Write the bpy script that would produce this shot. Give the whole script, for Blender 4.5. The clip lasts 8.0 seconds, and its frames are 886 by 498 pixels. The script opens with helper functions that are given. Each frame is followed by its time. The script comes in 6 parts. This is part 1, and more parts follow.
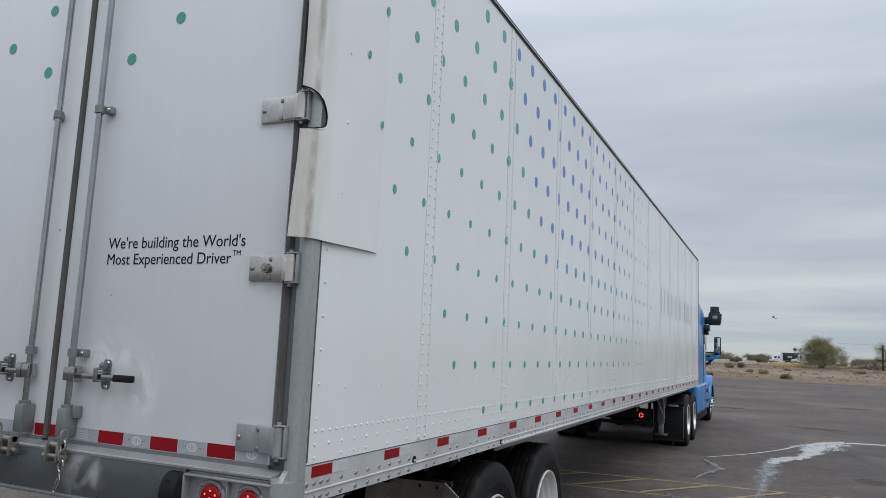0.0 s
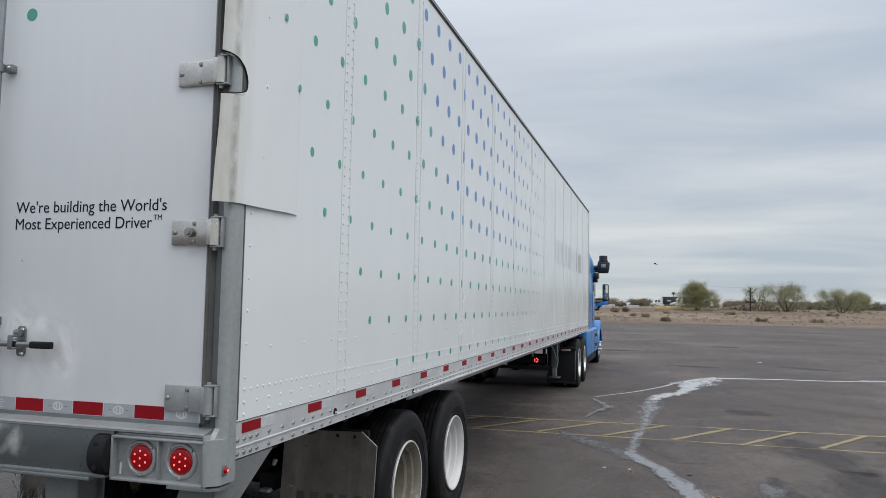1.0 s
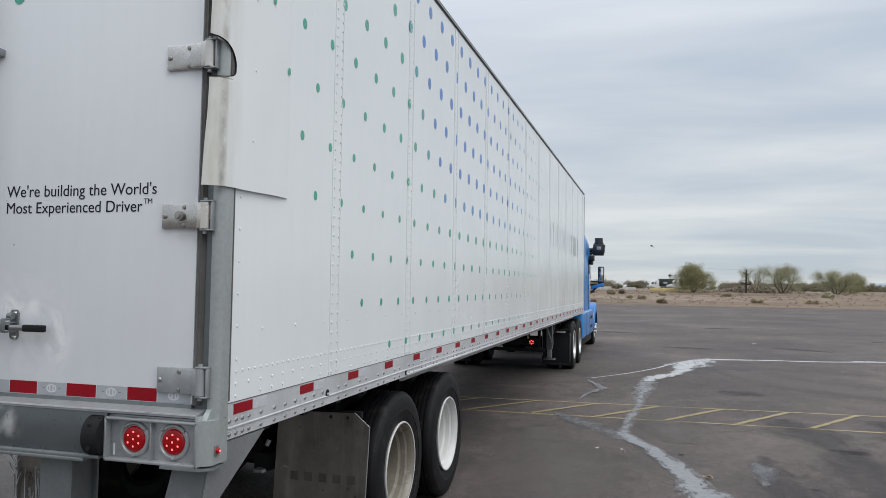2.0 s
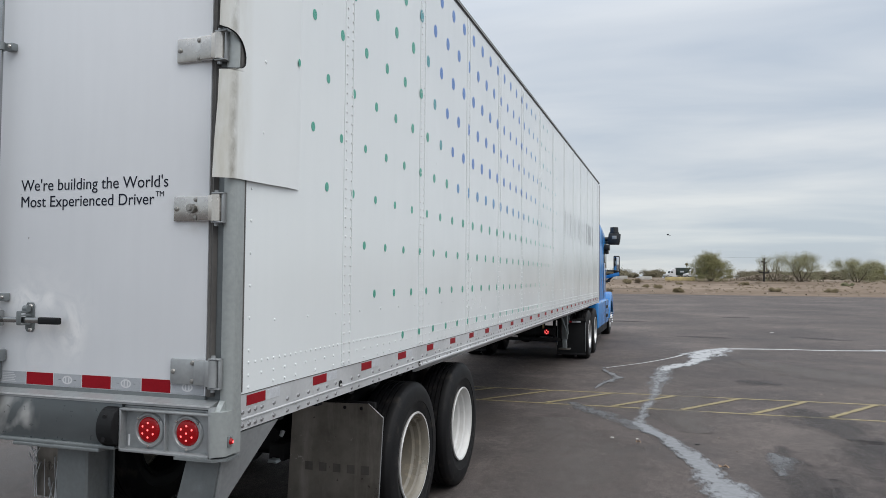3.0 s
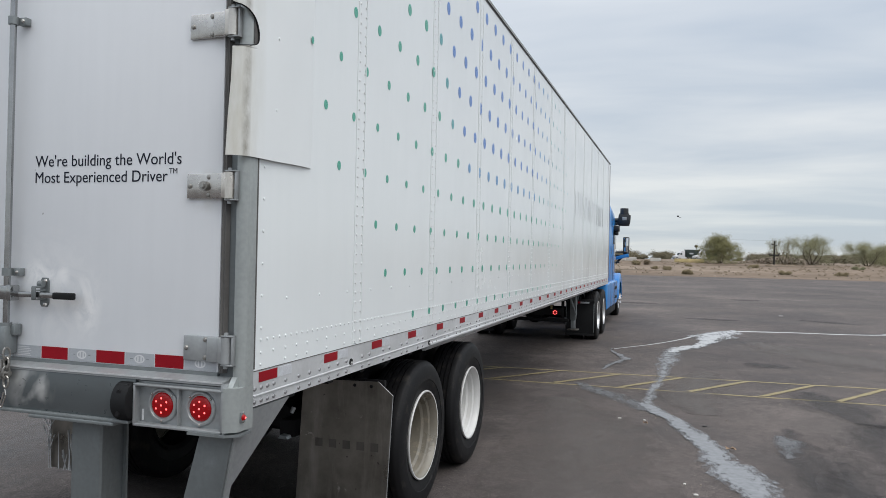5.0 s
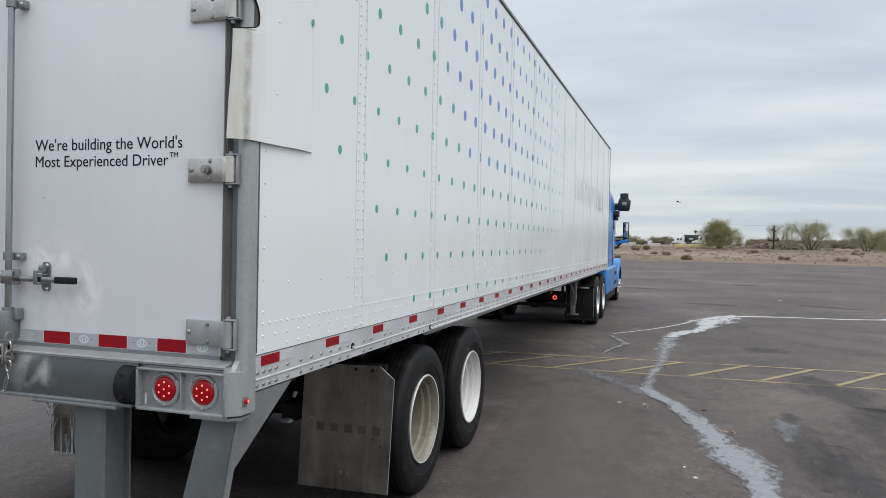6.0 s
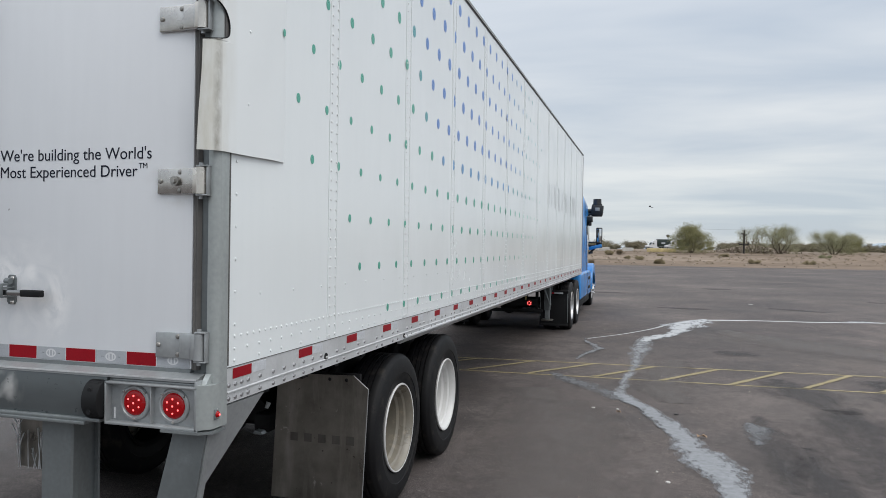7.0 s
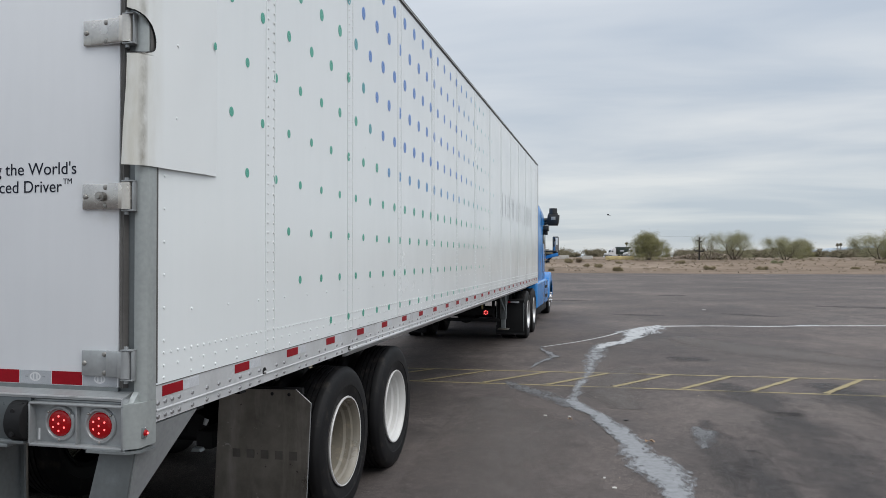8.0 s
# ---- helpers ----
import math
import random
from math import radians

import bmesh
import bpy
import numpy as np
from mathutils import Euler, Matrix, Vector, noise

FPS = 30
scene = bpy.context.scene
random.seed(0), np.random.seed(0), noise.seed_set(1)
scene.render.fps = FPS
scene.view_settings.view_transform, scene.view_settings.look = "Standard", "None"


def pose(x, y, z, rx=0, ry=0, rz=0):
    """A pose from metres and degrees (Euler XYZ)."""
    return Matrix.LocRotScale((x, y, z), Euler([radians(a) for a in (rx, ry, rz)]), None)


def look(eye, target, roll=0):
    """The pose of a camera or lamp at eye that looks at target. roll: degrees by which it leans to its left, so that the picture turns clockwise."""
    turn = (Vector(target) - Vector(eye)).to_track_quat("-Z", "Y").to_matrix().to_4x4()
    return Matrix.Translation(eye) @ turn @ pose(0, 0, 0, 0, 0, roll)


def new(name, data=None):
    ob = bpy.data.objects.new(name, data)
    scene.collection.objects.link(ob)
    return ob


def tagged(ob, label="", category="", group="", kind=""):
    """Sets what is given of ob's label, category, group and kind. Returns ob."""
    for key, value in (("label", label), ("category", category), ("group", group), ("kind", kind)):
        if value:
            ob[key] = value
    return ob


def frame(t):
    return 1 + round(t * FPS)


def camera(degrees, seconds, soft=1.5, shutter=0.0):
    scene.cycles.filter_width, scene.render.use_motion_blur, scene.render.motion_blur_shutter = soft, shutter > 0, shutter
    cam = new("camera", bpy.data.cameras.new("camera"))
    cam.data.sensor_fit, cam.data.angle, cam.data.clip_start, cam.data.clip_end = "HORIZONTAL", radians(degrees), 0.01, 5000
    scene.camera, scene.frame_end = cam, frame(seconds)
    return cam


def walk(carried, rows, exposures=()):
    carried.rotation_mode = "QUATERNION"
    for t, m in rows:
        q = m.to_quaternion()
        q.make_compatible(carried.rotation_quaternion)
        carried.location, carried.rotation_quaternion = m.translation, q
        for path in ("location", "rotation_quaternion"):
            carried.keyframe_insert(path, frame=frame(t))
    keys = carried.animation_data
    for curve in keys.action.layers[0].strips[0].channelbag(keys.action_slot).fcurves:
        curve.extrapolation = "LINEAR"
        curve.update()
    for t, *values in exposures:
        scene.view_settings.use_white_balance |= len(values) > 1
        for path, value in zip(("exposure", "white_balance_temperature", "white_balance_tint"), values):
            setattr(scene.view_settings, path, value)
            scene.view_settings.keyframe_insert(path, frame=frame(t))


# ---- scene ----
cam = camera(62.5, 8.0, soft=0.75)
PATH = [
    (0, (1.609, -2.323, 1.706), (0.79, -0.519, 1.978), 2.5),
    (0.5, (1.625, -2.448, 1.728), (0.995, -0.56, 1.93), 1.5),
    (1, (1.57, -2.504, 1.727), (1.016, -0.588, 1.876), 1.0),
    (1.5, (1.589, -2.524, 1.725), (1.05, -0.602, 1.845), 0.9),
    (3, (1.622, -2.504, 1.728), (1.036, -0.593, 1.803), 0.5),
    (3.5, (1.619, -2.505, 1.731), (1.015, -0.599, 1.79), 0.4),
    (4, (1.617, -2.512, 1.73), (1.006, -0.608, 1.778), 0.6),
    (4.5, (1.611, -2.507, 1.734), (1.001, -0.603, 1.772), 1.0),
    (6, (1.597, -2.506, 1.725), (0.991, -0.6, 1.703), 1.1),
    (6.5, (1.588, -2.51, 1.729), (1.001, -0.598, 1.705), 0.9),
    (7, (1.608, -2.509, 1.745), (1.067, -0.583, 1.739), 0.8),
    (7.5, (1.666, -2.507, 1.754), (1.182, -0.566, 1.767), 0.5),
    (8, (1.732, -2.496, 1.753), (1.292, -0.545, 1.776), 0.0),
]
walk(cam, [(t, look(eye, target, roll)) for t, eye, target, roll in PATH], exposures=[(0.0, -0.31, 6480, 10), (0.5, -0.19, 6500, 10), (1.0, -0.16, 6530, 10), (1.5, -0.09, 6560, 10), (3.0, -0.03, 6600, 10), (6.5, 0.06, 6620, 10), (8.0, -0.06, 6600, 10)])

# ---------------------------------------------------------------- light
SUN_EL, SUN_AZ = 52.0, 118.0        # degrees; azimuth clockwise from +y
world = bpy.data.worlds.new("overcast_sky")
scene.world = world
world.use_nodes = True
wn, wl = world.node_tree.nodes, world.node_tree.links
wn.clear()


def wnode(kind, **props):
    n = wn.new(kind)
    for key, value in props.items():
        if key == "op":
            n.operation = value
        elif key == "ins":
            for i, v in value.items():
                n.inputs[i].default_value = v
    return n


w_out, w_bg = wnode("ShaderNodeOutputWorld"), wnode("ShaderNodeBackground")
w_sky = wnode("ShaderNodeTexSky")
w_sky.sky_type, w_sky.sun_disc = "NISHITA", False
w_sky.sun_elevation, w_sky.sun_rotation = radians(SUN_EL), radians(SUN_AZ)
w_dim = wnode("ShaderNodeVectorMath", op="SCALE", ins={3: 0.10})
wl.new(w_sky.outputs[0], w_dim.inputs[0])
w_co = wnode("ShaderNodeTexCoord")
w_sep = wnode("ShaderNodeSeparateXYZ")
wl.new(w_co.outputs["Generated"], w_sep.inputs[0])
w_el = wnode("ShaderNodeMath", op="MAXIMUM", ins={1: 0.0})
wl.new(w_sep.outputs[2], w_el.inputs[0])
w_den = wnode("ShaderNodeMath", op="ADD", ins={1: 0.16})
wl.new(w_el.outputs[0], w_den.inputs[0])
w_flat = wnode("ShaderNodeVectorMath", op="DIVIDE")
wl.new(w_co.outputs["Generated"], w_flat.inputs[0])
w_den3 = wnode("ShaderNodeCombineXYZ", ins={2: 1.0})
wl.new(w_den.outputs[0], w_den3.inputs[0])
wl.new(w_den.outputs[0], w_den3.inputs[1])
wl.new(w_den3.outputs[0], w_flat.inputs[1])
w_map = wnode("ShaderNodeMapping")
w_map.inputs["Rotation"].default_value = (0, 0, radians(-8))
w_map.inputs["Scale"].default_value = (0.42, 1.0, 0.0)
wl.new(w_flat.outputs[0], w_map.inputs[0])
w_noise = wnode("ShaderNodeTexNoise", ins={"Scale": 1.5, "Detail": 5.0, "Roughness": 0.5, "Distortion": 0.3})
wl.new(w_map.outputs[0], w_noise.inputs[0])
w_cloud = wnode("ShaderNodeValToRGB")
cr = w_cloud.color_ramp
cr.elements[0].position, cr.elements[0].color = 0.36, (0.79, 0.85, 0.92, 1)
cr.elements[1].position, cr.elements[1].color = 0.64, (1.12, 1.115, 1.10, 1)
wl.new(w_noise.outputs[0], w_cloud.inputs[0])
# an overcast sky is brighter overhead than near the horizon
w_grad = wnode("ShaderNodeValToRGB")
gr = w_grad.color_ramp
gr.elements[0].position, gr.elements[0].color = 0.0, (0.66, 0.69, 0.70, 1)
gr.elements[1].position, gr.elements[1].color = 1.0, (2.05, 2.10, 2.16, 1)
for p, c in ((0.05, (0.67, 0.715, 0.74, 1)), (0.14, (0.69, 0.73, 0.77, 1)), (0.32, (0.65, 0.705, 0.78, 1)), (0.55, (1.12, 1.17, 1.24, 1))):
    e = gr.elements.new(p)
    e.color = c
wl.new(w_el.outputs[0], w_grad.inputs[0])
w_mul = wnode("ShaderNodeVectorMath", op="MULTIPLY")
wl.new(w_cloud.outputs[0], w_mul.inputs[0])
wl.new(w_grad.outputs[0], w_mul.inputs[1])
w_mix = wnode("ShaderNodeMixRGB", ins={0: 0.06})
wl.new(w_mul.outputs[0], w_mix.inputs[1])
wl.new(w_dim.outputs[0], w_mix.inputs[2])
wl.new(w_mix.outputs[0], w_bg.inputs[0])
w_bg.inputs[1].default_value = 1.0
wl.new(w_bg.outputs[0], w_out.inputs[0])

sun_data = bpy.data.lights.new("sun", "SUN")
sun_data.energy, sun_data.angle, sun_data.color = 1.1, radians(40), (1.0, 0.975, 0.94)
sun = new("sun", sun_data)
sa, se = radians(SUN_AZ), radians(SUN_EL)
sun.matrix_world = look((30 * math.sin(sa) * math.cos(se), 30 * math.cos(sa) * math.cos(se), 30 * math.sin(se)), (0, 0, 0))


# ---------------------------------------------------------------- materials
class Nodes:
    """A small builder for one Principled material."""

    def __init__(self, name):
        self.m = bpy.data.materials.new(name)
        self.m.use_nodes = True
        self.t = self.m.node_tree
        self.b = self.t.nodes["Principled BSDF"]
        self.co = self.t.nodes.new("ShaderNodeTexCoord")

    def link(self, a, b):
        self.t.links.new(a, b)

    def noise(self, scale, detail=4.0, rough=0.55, stretch=None, distort=0.0):
        n = self.t.nodes.new("ShaderNodeTexNoise")
        n.inputs["Scale"].default_value, n.inputs["Detail"].default_value = scale, detail
        n.inputs["Roughness"].default_value, n.inputs["Distortion"].default_value = rough, distort
        src = self.co.outputs["Object"]
        if stretch:
            mp = self.t.nodes.new("ShaderNodeMapping")
            mp.inputs["Scale"].default_value = stretch
            self.link(src, mp.inputs[0])
            src = mp.outputs[0]
        self.link(src, n.inputs["Vector"])
        return n.outputs[0]

    def ramp(self, src, *stops):
        r = self.t.nodes.new("ShaderNodeValToRGB")
        els = r.color_ramp.elements
        while len(els) < len(stops):
            els.new(0.5)
        for e, (p, c) in zip(els, stops):
            e.position = p
            e.color = (c, c, c, 1) if isinstance(c, (int, float)) else (*c, 1)
        self.link(src, r.inputs[0])
        return r.outputs[0]

    def mix(self, fac, a, b, mode="MIX"):
        n = self.t.nodes.new("ShaderNodeMixRGB")
        n.blend_type = mode
        for i, v in enumerate((fac, a, b)):
            if isinstance(v, (int, float)):
                n.inputs[i].default_value = v if i == 0 else (v, v, v, 1)
            elif isinstance(v, tuple):
                n.inputs[i].default_value = (*v, 1)
            else:
                self.link(v, n.inputs[i])
        return n.outputs[0]

    def math(self, op, a, b=0.0):
        n = self.t.nodes.new("ShaderNodeMath")
        n.operation = op
        for i, v in enumerate((a, b)):
            if isinstance(v, (int, float)):
                n.inputs[i].default_value = v
            else:
                self.link(v, n.inputs[i])
        return n.outputs[0]

    def near(self, place, r0, r1, stretch=(1, 1, 1)):
        """1 close to a place, falling to 0 between r0 and r1 metres."""
        mp = self.t.nodes.new("ShaderNodeVectorMath")
        mp.operation = "SUBTRACT"
        self.link(self.co.outputs["Object"], mp.inputs[0])
        mp.inputs[1].default_value = place
        sc = self.t.nodes.new("ShaderNodeVectorMath")
        sc.operation = "MULTIPLY"
        self.link(mp.outputs[0], sc.inputs[0])
        sc.inputs[1].default_value = stretch
        ln = self.t.nodes.new("ShaderNodeVectorMath")
        ln.operation = "LENGTH"
        self.link(sc.outputs[0], ln.inputs[0])
        mr = self.t.nodes.new("ShaderNodeMapRange")
        mr.inputs[1].default_value, mr.inputs[2].default_value = r0, r1
        mr.inputs[3].default_value, mr.inputs[4].default_value = 1.0, 0.0
        self.link(ln.outputs["Value"], mr.inputs[0])
        return mr.outputs[0]

    def bump(self, src, strength, dist=0.01):
        n = self.t.nodes.new("ShaderNodeBump")
        n.inputs["Strength"].default_value, n.inputs["Distance"].default_value = strength, dist
        self.link(src, n.inputs["Height"])
        old = [l for l in self.t.links if l.to_socket == self.b.inputs["Normal"]]
        if old:
            self.link(old[0].from_socket, n.inputs["Normal"])
        self.link(n.outputs[0], self.b.inputs["Normal"])

    def put(self, key, v):
        if isinstance(v, (int, float)):
            self.b.inputs[key].default_value = v
        elif isinstance(v, tuple):
            self.b.inputs[key].default_value = (*v, 1)
        else:
            self.link(v, self.b.inputs[key])
        return self


def surface(name, base, rough=0.5, metal=0.0, big=1.5, var=0.12, fine=60.0, grain=0.08, relief=0.05, spread=0.12, stain=None, stain_at=0.62, spec=0.5):
    """A worn surface: two scales of tone, uneven gloss, fine relief and, if given, stains."""
    s = Nodes(name)
    a, b = s.noise(big, 5), s.noise(fine, 3)
    dark, light = tuple(c * (1 - var) for c in base), tuple(min(1, c * (1 + var)) for c in base)
    col = s.ramp(a, (0.3, dark), (0.7, light))
    col = s.mix(1.0, col, s.ramp(b, (0.25, 1 - grain), (0.75, 1.0)), "MULTIPLY")
    if stain:
        st = s.ramp(s.noise(big * 2.3, 6, 0.65), (stain_at, 0.0), (stain_at + 0.14, 1.0))
        col = s.mix(st, col, stain)
    s.put("Base Color", col).put("Metallic", metal).put("Specular IOR Level", spec)
    s.put("Roughness", s.ramp(a, (0.3, max(0.02, rough - spread / 2)), (0.7, min(1, rough + spread / 2))))
    if relief:
        s.bump(b, relief, 0.004)
    return s.m


def panel_paint():
    """Glossy white van sheet, slightly wavy, with faint runs of grime."""
    s = Nodes("white_sheet_paint")
    runs = s.noise(2.0, 6, 0.6, (6, 6, 0.5))
    blot = s.noise(0.9, 5)
    col = s.ramp(runs, (0.30, (0.770, 0.803, 0.806)), (0.7, (0.788, 0.818, 0.822)))
    col = s.mix(1.0, col, s.ramp(blot, (0.3, 0.965), (0.7, 1.0)), "MULTIPLY")
    specks = s.ramp(s.noise(26, 2, 0.5), (0.76, 0.0), (0.80, 1.0))
    col = s.mix(s.math("MULTIPLY", specks, 0.35), col, (0.45, 0.42, 0.37))
    s.put("Base Color", col).put("Roughness", s.ramp(blot, (0.3, 0.17), (0.7, 0.28))).put("Specular IOR Level", 0.5)
    s.bump(s.noise(1.7, 2, 0.4), 0.14, 0.006)
    s.bump(s.noise(240, 2), 0.02, 0.001)
    return s.m


def door_paint():
    """White door skin with rubbed pale marks by the lock handle and dark flecks."""
    s = Nodes("white_door_paint")
    blot, runs = s.noise(1.2, 5), s.noise(2.4, 6, 0.6, (7, 7, 0.6))
    col = s.ramp(runs, (0.3, (0.755, 0.775, 0.80)), (0.7, (0.775, 0.795, 0.82)))
    col = s.mix(1.0, col, s.ramp(blot, (0.3, 0.95), (0.7, 1.0)), "MULTIPLY")
    rub = s.math("MULTIPLY", s.near((-0.96, 0, 1.53), 0.10, 0.34, (1, 1, 1.1)), s.ramp(s.noise(7, 5, 0.6, None, 1.8), (0.36, 0.15), (0.60, 1.0)))
    col = s.mix(s.math("MULTIPLY", rub, 0.55), col, (0.93, 0.93, 0.93))
    smear = s.ramp(s.noise(12, 4, 0.6, (1, 1, 0.7), 1.2), (0.40, 0.0), (0.58, 1.0))
    for spot, r0, r1, st in (((-1.02, 0, 1.615), 0.03, 0.10, (0.7, 1, 1.3)), ((-0.91, 0, 1.61), 0.015, 0.05, (1.2, 1, 0.8)), ((-0.785, 0, 1.49), 0.04, 0.12, (1.3, 1, 0.75))):
        col = s.mix(s.math("MULTIPLY", s.math("MULTIPLY", s.near(spot, r0, r1, st), smear), 0.85), col, (0.97, 0.97, 0.97))
    halo = s.math("MULTIPLY", s.near((-0.20, 0, 1.97), 0.08, 0.17, (1, 1, 1.6)), s.ramp(s.noise(14, 4), (0.4, 0.0), (0.7, 1.0)))
    col = s.mix(s.math("MULTIPLY", halo, 0.35), col, (0.50, 0.48, 0.44))
    fleck = s.ramp(s.noise(19, 1, 0.4), (0.795, 0.0), (0.81, 1.0))
    col = s.mix(s.math("MULTIPLY", fleck, 0.7), col, (0.20, 0.19, 0.18))
    s.put("Base Color", col).put("Roughness", s.ramp(blot, (0.3, 0.28), (0.7, 0.42)))
    s.bump(s.noise(1.4, 2), 0.15, 0.006)
    s.bump(s.noise(200, 2), 0.03, 0.001)
    return s.m


def flap_paint():
    """White corner sheet with yellowed, sooty grime along its bend."""
    s = Nodes("grimy_white_sheet")
    runs = s.noise(3.0, 6, 0.65, (3, 3, 0.8))
    bend = s.near((-0.035, -0.075, 2.9), 0.03, 0.17, (1, 1, 0.0))
    g = s.math("MULTIPLY", bend, s.ramp(runs, (0.35, 0.25), (0.7, 1.0)))
    col = s.mix(s.math("MULTIPLY", g, 0.85), (0.765, 0.79, 0.79), (0.50, 0.475, 0.40))
    line = s.math("MULTIPLY", s.near((-0.004, -0.028, 2.9), 0.006, 0.022, (1, 1, 0.0)), s.ramp(s.noise(8, 5, 0.7, (1, 1, 0.5)), (0.36, 0.0), (0.60, 1.0)))
    col = s.mix(s.math("MULTIPLY", line, 0.8), col, (0.20, 0.18, 0.14))
    s.put("Base Color", col).put("Roughness", 0.35)
    s.bump(s.noise(5, 3), 0.25, 0.006)
    return s.m


def galvanised(name, base, rough, metal):
    """Zinc-coated steel with cloudy spangle, scuffs and pale oxide."""
    s = Nodes(name)
    a, b = s.noise(3.5, 6, 0.6, (1, 1, 0.45)), s.noise(38, 3)
    col = s.ramp(a, (0.3, tuple(c * 0.82 for c in base)), (0.7, tuple(c * 1.15 for c in base)))
    col = s.mix(1.0, col, s.ramp(s.noise(55, 2, 0.4), (0.3, 0.90), (0.7, 1.0)), "MULTIPLY")
    oxide = s.ramp(s.noise(6.5, 6, 0.7), (0.60, 0.0), (0.74, 1.0))
    col = s.mix(s.math("MULTIPLY", oxide, 0.45), col, tuple(min(1, c * 1.5) for c in base))
    grime = s.ramp(s.noise(4.2, 6, 0.7, (1, 1, 0.3)), (0.60, 0.0), (0.78, 1.0))
    col = s.mix(s.math("MULTIPLY", grime, 0.4), col, (0.10, 0.09, 0.08))
    s.put("Base Color", col).put("Metallic", metal).put("Roughness", s.ramp(b, (0.3, rough - 0.08), (0.7, rough + 0.12)))
    s.bump(b, 0.06, 0.003)
    return s.m


def flap_steel():
    """Dusty stainless sheet: blurred reflection, drip streaks, scuffs along the edges."""
    s = Nodes("dusty_stainless_flap")
    drip, blot = s.noise(7, 6, 0.65, (1, 1, 0.16)), s.noise(3.2, 6, 0.62)
    col = s.ramp(blot, (0.30, (0.115, 0.107, 0.093)), (0.70, (0.27, 0.253, 0.228)))
    col = s.mix(s.math("MULTIPLY", s.ramp(drip, (0.50, 0.0), (0.72, 1.0)), 0.5), col, (0.42, 0.40, 0.37))
    pale = s.ramp(s.noise(11, 5, 0.7), (0.66, 0.0), (0.72, 1.0))
    col = s.mix(s.math("MULTIPLY", pale, 0.55), col, (0.55, 0.53, 0.49))
    spots = s.ramp(s.noise(30, 2, 0.5), (0.74, 0.0), (0.77, 1.0))
    col = s.mix(s.math("MULTIPLY", spots, 0.7), col, (0.05, 0.045, 0.04))
    s.put("Base Color", col).put("Metallic", 0.8).put("Roughness", s.ramp(blot, (0.3, 0.24), (0.7, 0.44)))
    s.bump(s.noise(2.5, 3), 0.25, 0.008)
    return s.m


def stained_beam():
    """Galvanised beam with a pale rubbed crescent under the chain."""
    s = Nodes("stained_galvanised_beam")
    a, b = s.noise(3.5, 6, 0.6, (0.5, 1, 1.2)), s.noise(38, 3)
    col = s.ramp(a, (0.3, (0.080, 0.092, 0.097)), (0.7, (0.120, 0.134, 0.140)))
    ring = s.math("MULTIPLY", s.near((-1.015, -0.06, 1.125), 0.06, 0.115, (0.8, 1, 1)), s.ramp(s.noise(5.5, 3, 0.5, (1, 1, 0.8), 0.8), (0.42, 0.0), (0.66, 1.0)))
    col = s.mix(s.math("MULTIPLY", ring, 0.75), col, (0.60, 0.60, 0.59))
    dirt = s.ramp(s.noise(5, 6, 0.7), (0.60, 0.0), (0.76, 1.0))
    col = s.mix(s.math("MULTIPLY", dirt, 0.45), col, (0.09, 0.085, 0.08))
    s.put("Base Color", col).put("Metallic", 0.35).put("Roughness", s.ramp(b, (0.3, 0.26), (0.7, 0.46)))
    s.bump(b, 0.06, 0.003)
    return s.m


